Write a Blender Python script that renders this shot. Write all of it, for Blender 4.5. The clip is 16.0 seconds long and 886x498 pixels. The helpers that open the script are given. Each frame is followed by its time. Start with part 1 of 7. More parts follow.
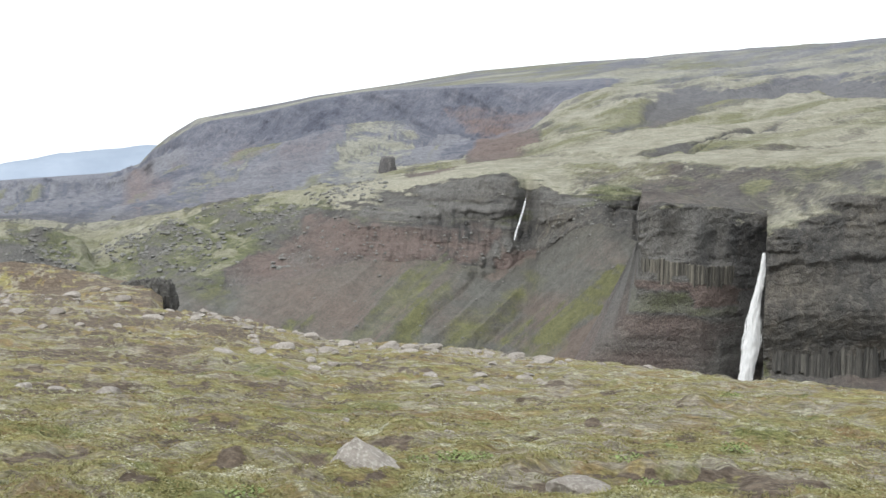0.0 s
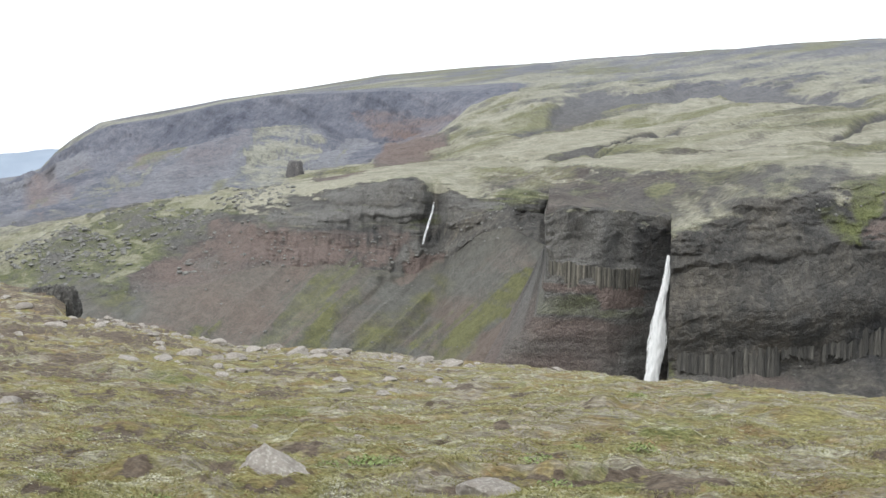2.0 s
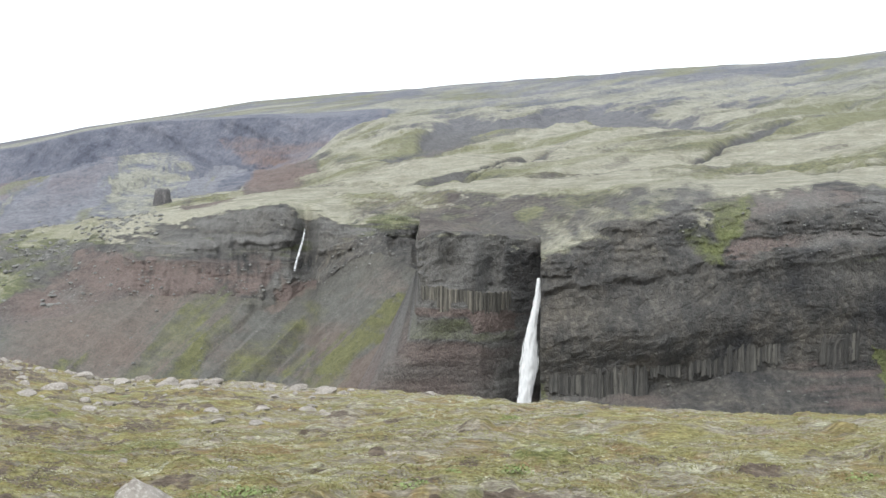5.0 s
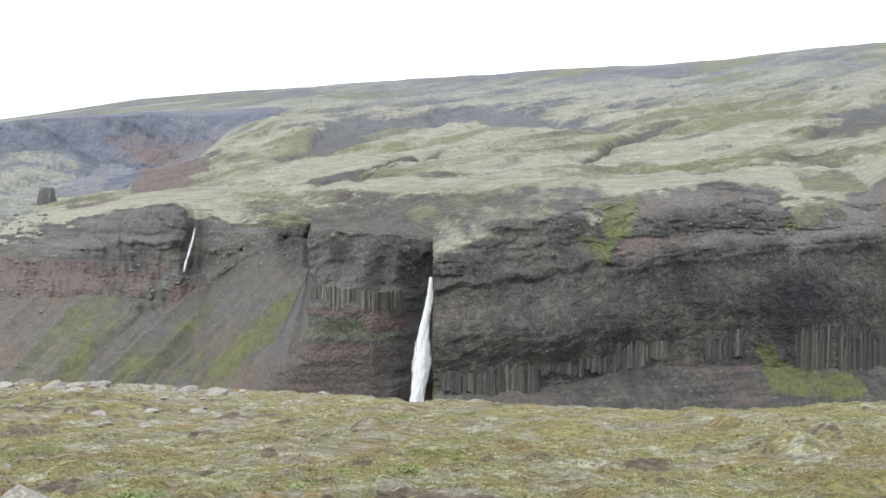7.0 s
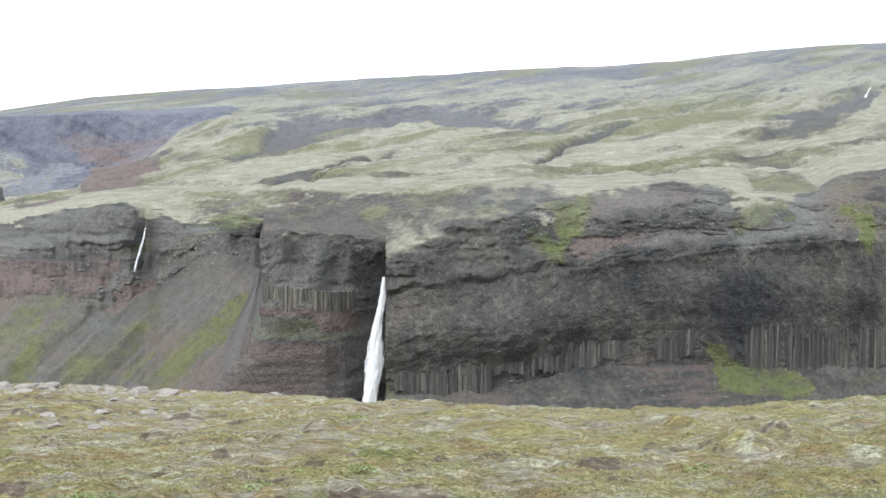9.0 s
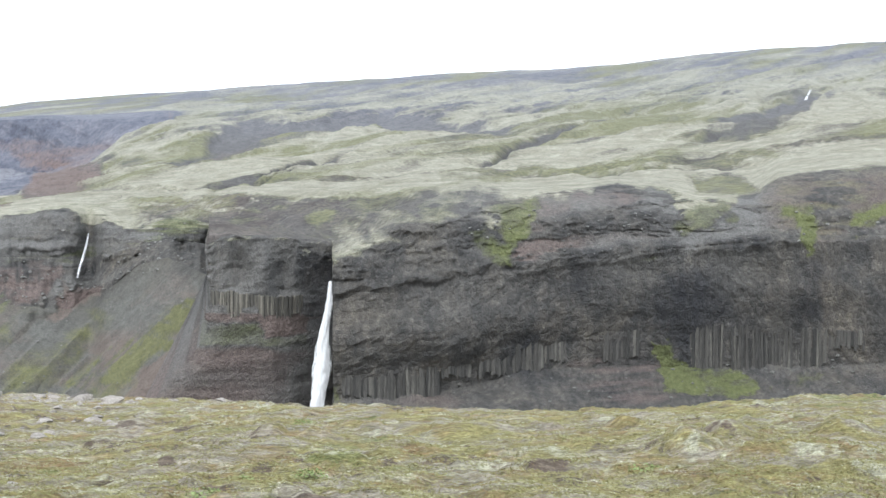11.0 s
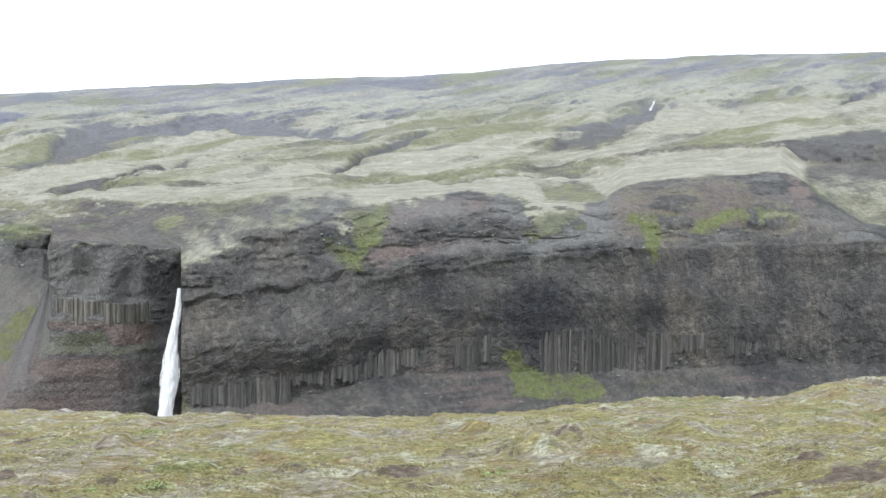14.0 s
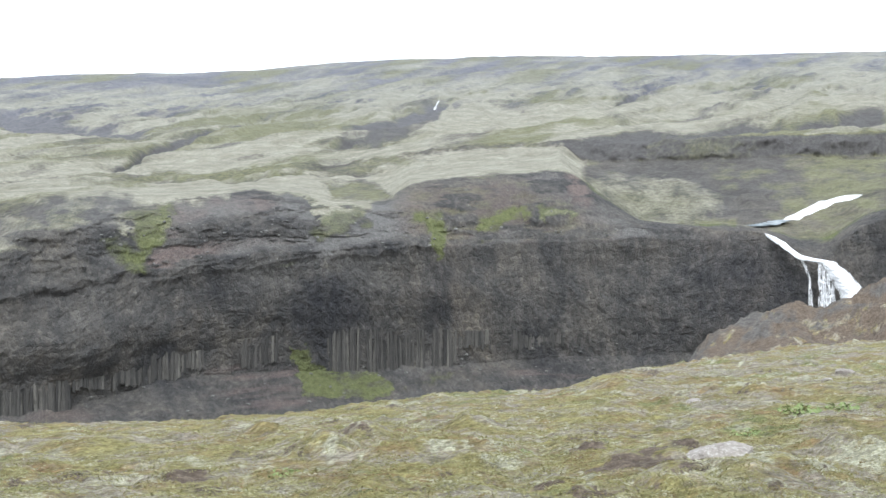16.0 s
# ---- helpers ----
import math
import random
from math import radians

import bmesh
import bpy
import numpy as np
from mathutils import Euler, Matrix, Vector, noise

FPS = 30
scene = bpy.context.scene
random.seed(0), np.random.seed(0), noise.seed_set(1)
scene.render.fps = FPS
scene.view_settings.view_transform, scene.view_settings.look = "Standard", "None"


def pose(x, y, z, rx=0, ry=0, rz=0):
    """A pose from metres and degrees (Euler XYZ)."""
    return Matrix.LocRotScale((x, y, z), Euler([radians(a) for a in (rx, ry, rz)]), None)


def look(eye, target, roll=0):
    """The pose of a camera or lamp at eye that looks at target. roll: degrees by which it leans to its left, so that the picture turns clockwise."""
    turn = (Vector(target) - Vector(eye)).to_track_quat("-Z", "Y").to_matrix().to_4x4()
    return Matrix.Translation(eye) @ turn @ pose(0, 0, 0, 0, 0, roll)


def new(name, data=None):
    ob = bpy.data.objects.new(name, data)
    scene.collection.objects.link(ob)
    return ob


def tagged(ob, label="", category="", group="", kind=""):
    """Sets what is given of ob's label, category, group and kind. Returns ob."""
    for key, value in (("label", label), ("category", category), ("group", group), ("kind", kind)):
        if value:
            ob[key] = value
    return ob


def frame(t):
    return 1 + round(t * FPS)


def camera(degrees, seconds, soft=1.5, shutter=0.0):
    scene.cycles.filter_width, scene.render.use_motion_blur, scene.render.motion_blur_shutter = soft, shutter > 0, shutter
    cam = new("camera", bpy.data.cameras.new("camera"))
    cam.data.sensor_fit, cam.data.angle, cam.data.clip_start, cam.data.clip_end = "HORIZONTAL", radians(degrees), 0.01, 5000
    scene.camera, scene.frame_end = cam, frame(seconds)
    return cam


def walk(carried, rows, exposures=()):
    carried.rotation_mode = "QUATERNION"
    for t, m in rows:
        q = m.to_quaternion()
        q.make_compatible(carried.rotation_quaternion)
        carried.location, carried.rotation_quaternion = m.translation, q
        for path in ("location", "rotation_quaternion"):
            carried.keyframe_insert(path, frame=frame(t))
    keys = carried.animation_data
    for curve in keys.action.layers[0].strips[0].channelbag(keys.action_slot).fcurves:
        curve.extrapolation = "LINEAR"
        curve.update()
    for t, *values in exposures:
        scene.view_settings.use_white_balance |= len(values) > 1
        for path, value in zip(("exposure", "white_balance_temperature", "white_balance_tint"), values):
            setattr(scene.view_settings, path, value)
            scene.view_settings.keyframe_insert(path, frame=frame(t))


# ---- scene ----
cam = camera(38.5, 16.0, soft=1.5)

EYE = 1.65          # the camera stands still at eye height and turns
TURNS = [           # seconds, bearing, tilt, roll (degrees)
    (0.0, -14.78, -3.55, 0.7), (0.5, -13.51, -3.53, 0.39), (1.0, -12.34, -3.46, 0.4), (1.5, -11.43, -3.38, 0.4),
    (2.0, -10.65, -3.32, 0.59), (2.5, -9.93, -3.09, 0.63), (3.0, -9.22, -2.73, 0.4), (3.5, -8.46, -2.41, 0.41),
    (4.0, -7.35, -2.18, 0.12), (4.6, -5.88, -2.12, 0.0), (5.3, -4.1, -2.16, -0.15), (6.0, -2.36, -2.21, -0.28),
    (6.5, -1.16, -2.22, -0.33), (7.0, -0.0, -2.18, -0.07), (7.5, 1.04, -2.07, -0.19), (8.0, 1.63, -2.01, 0.08),
    (8.5, 1.83, -2.16, -0.13), (9.0, 2.13, -2.18, 0.04), (9.8, 2.97, -2.12, -0.05), (10.6, 4.0, -2.05, -0.2),
    (11.5, 5.18, -1.99, -0.33), (12.0, 5.76, -1.93, -0.06), (12.5, 6.54, -1.89, 0.01), (13.0, 7.99, -1.84, -0.14),
    (13.5, 9.5, -1.81, 0.01), (14.0, 11.22, -1.76, -0.06), (14.5, 13.64, -1.72, 0.07), (15.0, 16.39, -1.78, 0.17),
    (15.5, 18.8, -1.79, -0.08), (16.0, 20.82, -1.85, -0.34)]
walk(cam, [(t, Matrix.Translation((0, 0, EYE)) @ Euler((radians(90 + p), 0, radians(-b))).to_matrix().to_4x4() @ pose(0, 0, 0, 0, 0, r))
           for t, b, p, r in TURNS],
     exposures=[(0.0, 0.66, 6270, 8), (2.0, 0.64, 6240, 8), (3.5, 0.79, 6200, 8), (7.0, 0.79, 6080, 8), (9.0, 0.92, 6000, 8), (12.5, 1.0, 5880, 9), (16.0, 0.93, 5880, 9)])



def bear(az):
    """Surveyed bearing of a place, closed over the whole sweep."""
    return az + np.interp(az, (-60, -36, -31, -22, -17, -12, -6, 0, 8, 14, 18, 23, 27, 32, 36, 60), (0.3, 0.31, 0.27, 0.19, 0.12, 0.08, 0.06, 0.08, 0.11, 0.3, 0.42, 0.54, 0.77, 0.92, 1.0, 1.0))


def lift(az, el):
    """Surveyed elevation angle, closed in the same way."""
    el = (el + 2.5) * np.interp(az, (-36, -20, -8, 0, 8, 14, 22, 30, 38), (0.98, 0.985, 0.995, 1, 1, 1.006, 1.012, 1.02, 1.022)) - 2.5
    return el + np.interp(az, (-36, -31, -25, -22, -17, -12, -6, 0, 8, 14, 18, 26, 32, 36), (0.28, 0.25, 0.18, 0.13, 0.08, 0.03, -0.01, -0.03, 0.0, 0.06, 0.14, 0.25, 0.41, 0.5)) + 0.013 * (el + 2.5)


# ---- light: an overcast sky and a veiled sun ----
SUN_HIGH, SUN_FROM = radians(48), radians(200)
world = bpy.data.worlds.new("overcast_sky")
scene.world = world
world.use_nodes = True
wn, wl = world.node_tree.nodes, world.node_tree.links
wn.clear()
sky = wn.new("ShaderNodeTexSky")
sky.sky_type, sky.sun_disc, sky.sun_elevation, sky.sun_rotation = "NISHITA", False, SUN_HIGH, SUN_FROM
sky.dust_density = 4
dim = wn.new("ShaderNodeVectorMath")
dim.operation = "SCALE"
dim.inputs["Scale"].default_value = 0.1
wtc = wn.new("ShaderNodeTexCoord")
wmap = wn.new("ShaderNodeMapping")
wmap.inputs["Scale"].default_value = (1.2, 1.2, 5)
wnoise = wn.new("ShaderNodeTexNoise")
wnoise.inputs["Scale"].default_value, wnoise.inputs["Detail"].default_value = 1.6, 5
wramp = wn.new("ShaderNodeValToRGB")
wramp.color_ramp.elements[0].position, wramp.color_ramp.elements[0].color = 0.3, (0.93, 0.95, 0.98, 1)
wramp.color_ramp.elements[1].position, wramp.color_ramp.elements[1].color = 0.6, (1.06, 1.08, 1.07, 1)
wmix = wn.new("ShaderNodeMix")
wmix.data_type = "RGBA"
wmix.inputs["Factor"].default_value = 0.9
bg, wout = wn.new("ShaderNodeBackground"), wn.new("ShaderNodeOutputWorld")
wl.new(sky.outputs[0], dim.inputs[0])
wl.new(wtc.outputs["Generated"], wmap.inputs["Vector"])
wl.new(wmap.outputs[0], wnoise.inputs["Vector"])
wl.new(wnoise.outputs["Fac"], wramp.inputs[0])
wl.new(dim.outputs[0], wmix.inputs[6])
wl.new(wramp.outputs[0], wmix.inputs[7])
wl.new(wmix.outputs[2], bg.inputs["Color"])
bg.inputs["Strength"].default_value = 1.0
wl.new(bg.outputs[0], wout.inputs[0])

sun = new("sun", bpy.data.lights.new("sun", "SUN"))
sun.data.energy, sun.data.angle, sun.data.color = 1.1, radians(16), (1.0, 0.96, 0.9)
sun.matrix_world = look((0, 0, 500), Vector((0, 0, 500)) - Vector((math.sin(SUN_FROM) * math.cos(SUN_HIGH), math.cos(SUN_FROM) * math.cos(SUN_HIGH), math.sin(SUN_HIGH))))


# ---- noise ----
def hashed(ix, iy, iz, seed):
    n = (ix.astype(np.int64) * 374761393 + iy.astype(np.int64) * 668265263 + iz.astype(np.int64) * 2147483647 + seed * 1274126177) & 0xFFFFFFFF
    n = ((n ^ (n >> 13)) * 1274126177) & 0xFFFFFFFF
    n = ((n ^ (n >> 16)) * 2246822519) & 0xFFFFFFFF
    return ((n ^ (n >> 15)) & 0xFFFF) / 32767.5 - 1.0


def vnoise(x, y, z=None, seed=0):
    """Value noise in -1..1."""
    fx, fy = np.floor(x), np.floor(y)
    u, v = x - fx, y - fy
    u, v = u * u * u * (u * (6 * u - 15) + 10), v * v * v * (v * (6 * v - 15) + 10)

    def sheet(k):
        a, b = hashed(fx, fy, k, seed), hashed(fx + 1, fy, k, seed)
        c, d = hashed(fx, fy + 1, k, seed), hashed(fx + 1, fy + 1, k, seed)
        return (a * (1 - u) + b * u) * (1 - v) + (c * (1 - u) + d * u) * v
    if z is None:
        return sheet(np.zeros_like(fx))
    fz = np.floor(z)
    w = z - fz
    w = w * w * (3 - 2 * w)
    return sheet(fz) * (1 - w) + sheet(fz + 1) * w


def fbm(x, y, z=None, octaves=4, seed=0, gain=0.5, ridged=False):
    total, amp, norm = 0, 1.0, 0
    ca, sa = math.cos(0.6), math.sin(0.6)
    for o in range(octaves):
        n = vnoise(x, y, z, seed + 17 * o)
        total = total + amp * ((1 - 2 * np.abs(n)) if ridged else n)
        norm += amp
        amp *= gain
        x, y = 2.03 * (ca * x - sa * y) + 5.3, 2.03 * (sa * x + ca * y) - 2.7
        z = None if z is None else z * 2.03 + 1.9
    return total / norm


def cells(x, y, seed=0):
    """Cellular noise: the distance to the nearest seed point, to the border, and a random value for each cell."""
    fx, fy = np.floor(x), np.floor(y)
    d1, d2, val = np.full_like(x, 9.0), np.full_like(x, 9.0), np.zeros_like(x)
    zero = np.zeros_like(fx)
    for i in (-1, 0, 1):
        for j in (-1, 0, 1):
            cx, cy = fx + i, fy + j
            d = np.hypot(cx + 0.5 + 0.45 * hashed(cx, cy, zero, seed) - x, cy + 0.5 + 0.45 * hashed(cx, cy, zero, seed + 1) - y)
            near = d < d1
            d2 = np.where(near, d1, np.minimum(d2, d))
            val = np.where(near, hashed(cx, cy, zero, seed + 2), val)
            d1 = np.where(near, d, d1)
    return d1, d2 - d1, val


def step(a, b, v):
    t = np.clip((v - a) / (b - a), 0, 1)
    return t * t * (3 - 2 * t)


# ---- materials ----
def material(name):
    m = bpy.data.materials.new(name)
    m.use_nodes = True
    n, l = m.node_tree.nodes, m.node_tree.links
    b = n["Principled BSDF"]
    b.inputs["Specular IOR Level"].default_value = 0.25
    return m, n, l, b


def tex(n, l, scale, detail=6, rough=0.6, squash=(1, 1, 1), kind="noise", distort=0.0):
    """A noise by world place, scale in waves a metre."""
    g = n.new("ShaderNodeNewGeometry")
    mp = n.new("ShaderNodeMapping")
    mp.inputs["Scale"].default_value = [scale * s for s in squash]
    l.new(g.outputs["Position"], mp.inputs["Vector"])
    if kind == "noise":
        t = n.new("ShaderNodeTexNoise")
        t.inputs["Detail"].default_value, t.inputs["Roughness"].default_value = detail, rough
        t.inputs["Distortion"].default_value = distort
        out = t.outputs["Fac"]
    else:
        t = n.new("ShaderNodeTexVoronoi")
        out = t.outputs["Distance"]
        if kind == "crack":
            t.feature = "DISTANCE_TO_EDGE"
        if kind == "facet":
            out = t.outputs["Color"]
        if distort:                          # bend the joints
            w = n.new("ShaderNodeTexNoise")
            w.inputs["Scale"].default_value, w.inputs["Detail"].default_value = 0.6, 4
            add = n.new("ShaderNodeVectorMath")
            add.operation = "MULTIPLY_ADD"
            add.inputs[1].default_value = (distort,) * 3
            l.new(mp.outputs[0], w.inputs["Vector"])
            l.new(w.outputs["Color"], add.inputs[0])
            l.new(mp.outputs[0], add.inputs[2])
            mp = add
    t.inputs["Scale"].default_value = 1
    l.new(mp.outputs[0], t.inputs["Vector"])
    return out


def ramp(n, l, fac, stops):
    r = n.new("ShaderNodeValToRGB")
    e = r.color_ramp.elements
    while len(e) < len(stops):
        e.new(0.5)
    for el, (p, c) in zip(e, stops):
        el.position, el.color = p, (*c, 1) if len(c) == 3 else c
    l.new(fac, r.inputs[0])
    return r.outputs[0]


def mix(n, l, fac, a, b, blend="MIX"):
    x = n.new("ShaderNodeMix")
    x.data_type, x.blend_type = "RGBA", blend
    for value, i in ((fac, 0), (a, 6), (b, 7)):
        if isinstance(value, (int, float)):
            x.inputs[i].default_value = value
        elif isinstance(value, tuple):
            x.inputs[i].default_value = (*value, 1)
        else:
            l.new(value, x.inputs[i])
    return x.outputs[2]


def calc(n, l, op, a, b=0.0, clamp=False):
    x = n.new("ShaderNodeMath")
    x.operation, x.use_clamp = op, clamp
    for value, i in ((a, 0), (b, 1)):
        if isinstance(value, (int, float)):
            x.inputs[i].default_value = value
        else:
            l.new(value, x.inputs[i])
    return x.outputs[0]


def relief(n, l, b, height, distance, strength=1.0):
    bump = n.new("ShaderNodeBump")
    bump.inputs["Strength"].default_value, bump.inputs["Distance"].default_value = strength, distance
    l.new(height, bump.inputs["Height"])
    l.new(bump.outputs[0], b.inputs["Normal"])


def land_colour(n, l, rock3, grain, moss, grass, red, scree, strata, contrast, cov, sep):
    """Bare rock with cover on it: the attribute "cover" holds moss, grass, red soil and scree."""
    jointed = grain > 0.3
    big, mid = tex(n, l, grain * 0.12, 4), tex(n, l, grain, 8, 0.72)
    fine = tex(n, l, grain * 4.5, 5, 0.7)
    rock = ramp(n, l, mid, [(0.28, rock3[0]), (0.5, rock3[1]), (0.72, rock3[2])])
    rock = mix(n, l, 0.6, rock, ramp(n, l, big, [(0.36, (0.6, 0.6, 0.64)), (0.64, (1.25, 1.19, 1.12))]), "MULTIPLY")
    if strata:
        band = tex(n, l, strata, 5, 0.7, (0.06, 0.06, 1.0), distort=0.3)
        rock = mix(n, l, 0.6, rock, ramp(n, l, band, [(0.35, (0.6, 0.58, 0.6)), (0.5, (1, 1, 1)), (0.68, (1.35, 1.22, 1.12))]), "MULTIPLY")
    if not strata:
        runs = tex(n, l, grain * 0.5, 6, 0.7, (1, 1, 0.16))
        rock = mix(n, l, 0.4, rock, ramp(n, l, runs, [(0.36, (0.55, 0.56, 0.6)), (0.5, (1, 1, 1)), (0.66, (1.4, 1.33, 1.25))]), "MULTIPLY")
    if jointed:
        stain = tex(n, l, 0.034, 6, 0.62, (1, 1, 0.7), distort=0.6)
        rock = mix(n, l, 0.8, rock, ramp(n, l, stain, [(0.36, (0.58, 0.6, 0.65)), (0.5, (1, 1, 1)), (0.64, (1.36, 1.29, 1.2))]), "MULTIPLY")
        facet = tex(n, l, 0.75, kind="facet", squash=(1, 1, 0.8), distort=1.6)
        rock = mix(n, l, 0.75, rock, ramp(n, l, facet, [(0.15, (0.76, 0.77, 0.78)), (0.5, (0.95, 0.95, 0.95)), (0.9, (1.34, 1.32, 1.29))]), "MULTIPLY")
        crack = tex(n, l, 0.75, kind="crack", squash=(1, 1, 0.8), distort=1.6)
    ragged = calc(n, l, "MULTIPLY", calc(n, l, "SUBTRACT", fine, 0.5), 0.9)

    def cover(base, amount, dark, light, mottle):
        f = calc(n, l, "ADD", amount, calc(n, l, "MULTIPLY", ragged, calc(n, l, "MULTIPLY", amount, 1.6)))
        f = ramp(n, l, f, [(0.22, (0, 0, 0)), (0.7, (1, 1, 1))])
        return mix(n, l, f, base, ramp(n, l, mottle, [(0.32, dark), (0.68, light)]))
    c = cover(rock, cov, *scree, mid)
    c = cover(c, sep.outputs[2], *red, mid)
    c = cover(c, sep.outputs[1], *grass, mid)
    c = cover(c, sep.outputs[0], *moss, tex(n, l, grain * 0.7, 7, 0.65))
    if not jointed:                          # tussocks and stones
        c = mix(n, l, 0.42, c, ramp(n, l, tex(n, l, grain * 9, 4, 0.7, (1, 1, 0.5)), [(0.34, (0.62, 0.61, 0.6)), (0.5, (1, 1, 1)), (0.66, (1.3, 1.3, 1.28))]), "MULTIPLY")
    c = mix(n, l, contrast, c, ramp(n, l, fine, [(0.33, (0.45, 0.45, 0.46)), (0.67, (1.55, 1.54, 1.52))]), "MULTIPLY")
    h = calc(n, l, "ADD", mid, calc(n, l, "MULTIPLY", fine, 0.45))
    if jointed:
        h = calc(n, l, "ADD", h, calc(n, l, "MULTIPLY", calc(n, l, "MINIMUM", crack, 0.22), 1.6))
    return c, h


def land_material(name, first, second=None):
    """One palette, or two that the attribute "tone" blends, the second with distance haze in its colours."""
    m, n, l, b = material(name)
    at = n.new("ShaderNodeAttribute")
    at.attribute_name = "cover"
    sep = n.new("ShaderNodeSeparateColor")
    l.new(at.outputs["Color"], sep.inputs[0])
    c, h = land_colour(n, l, *first, at.outputs["Alpha"], sep)
    if second:
        c2, h2 = land_colour(n, l, *second, at.outputs["Alpha"], sep)
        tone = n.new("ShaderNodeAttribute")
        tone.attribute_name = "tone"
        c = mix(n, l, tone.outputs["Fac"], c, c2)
    b.inputs["Roughness"].default_value = 0.95
    if not second:                           # wet streaks and darkened patches: darker, bluish, a little gloss
        wet_dark = n.new("ShaderNodeAttribute")
        wet_dark.attribute_name = "tone"
        run = calc(n, l, "MULTIPLY", wet_dark.outputs["Fac"], ramp(n, l, tex(n, l, 0.35, 5, 0.65, (1, 1, 0.18)), [(0.3, (0.45, 0.45, 0.45)), (0.62, (1, 1, 1))]))
        c = mix(n, l, run, c, mix(n, l, 1.0, c, (0.48, 0.5, 0.57), "MULTIPLY"))
        l.new(ramp(n, l, run, [(0, (0.95, 0.95, 0.95)), (1, (0.55, 0.55, 0.55))]), b.inputs["Roughness"])
    l.new(c, b.inputs["Base Color"])
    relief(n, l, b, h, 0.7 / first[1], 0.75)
    return m


MOSS = ((0.228, 0.216, 0.163), (0.392, 0.376, 0.304))
GRASS = ((0.088, 0.099, 0.044), (0.172, 0.184, 0.082))
RED = ((0.122, 0.094, 0.085), (0.2, 0.16, 0.146))
SCREE = ((0.11, 0.107, 0.102), (0.195, 0.189, 0.18))
# dark rock tones lifted a little to stand in for haze across the canyon
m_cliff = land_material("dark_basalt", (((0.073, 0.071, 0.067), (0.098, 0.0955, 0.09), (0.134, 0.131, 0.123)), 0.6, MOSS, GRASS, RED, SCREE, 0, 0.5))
m_scree = land_material("loose_scree", (((0.097, 0.094, 0.083), (0.123, 0.119, 0.106), (0.159, 0.154, 0.139)), 0.22, MOSS, ((0.118, 0.12, 0.062), (0.192, 0.192, 0.096)), ((0.142, 0.115, 0.1), (0.2, 0.165, 0.145)), ((0.116, 0.114, 0.104), (0.173, 0.17, 0.156)), 0, 0.22))
m_land = land_material("moss_heath_and_rhyolite",
                       (((0.086, 0.082, 0.074), (0.121, 0.115, 0.105), (0.166, 0.158, 0.145)), 0.09, MOSS, ((0.15, 0.15, 0.086), (0.235, 0.232, 0.142)), RED, ((0.09, 0.086, 0.083), (0.134, 0.128, 0.123)), 0, 0.36),
                       # second palette: violet-grey rock and its cover, paled and blued for distance haze
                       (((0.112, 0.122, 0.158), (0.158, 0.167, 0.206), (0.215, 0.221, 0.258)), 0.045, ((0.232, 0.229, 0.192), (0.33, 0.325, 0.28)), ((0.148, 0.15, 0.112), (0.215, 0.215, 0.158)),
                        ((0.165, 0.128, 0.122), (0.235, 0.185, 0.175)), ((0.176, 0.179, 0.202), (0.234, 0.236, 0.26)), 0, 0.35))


# ---- far side of the canyon: lines seen from the viewpoint (bearing, distance m, elevation angle) ----
FLOOR = -107.0
EDGES = (-5.975, -0.55)                        # bearings at which a block's side runs straight away from the viewer
AZ = np.unique(np.concatenate([np.arange(-80, -36.5, 1.0), np.arange(-36.5, 41.5, 0.075), np.arange(42, 85, 1.0), [e + d for e in EDGES for d in (0, 0.0001)]]))


def line(*knots):
    k = np.array(knots, float)
    order = np.argsort(k[:, 0])
    k = k[order]
    r, e = np.interp(AZ, k[:, 0], k[:, 1]), np.interp(AZ, k[:, 0], k[:, 2])
    ker = np.array([1, 2, 1]) / 4
    ok = slice(50, -50)
    sharp = np.abs(np.gradient(r)) > 12                # keep the edges of the blocks crisp
    for v in (r, e):
        v[ok] = np.where(sharp, v, np.convolve(v, ker, "same"))[ok]
    a = np.radians(bear(AZ))
    return np.stack([r * np.sin(a), r * np.cos(a), EYE + r * np.tan(np.radians(lift(AZ, e)))], 1)


def flat(z, *knots):
    """The same at one level: (bearing, distance)."""
    return line(*[(a, r, math.degrees(math.atan2(z - EYE, r))) for a, r in knots])


L_A = flat(FLOOR, (-80, 700), (-46, 620), (-34, 540), (-28, 490), (-20, 475), (-12, 470), (-9, 460), (-5.975, 425), (-5.9749, 417), (-5.4, 415), (-3.2, 416), (-2.4, 419),
           (-1.6, 426), (-1.0, 431), (-0.6, 434), (-0.55, 434), (-0.5499, 352), (3, 348), (8, 360), (14, 378), (20, 398), (26, 420), (31, 440), (34.9, 452), (37.4, 458), (38.2, 462), (80, 620))
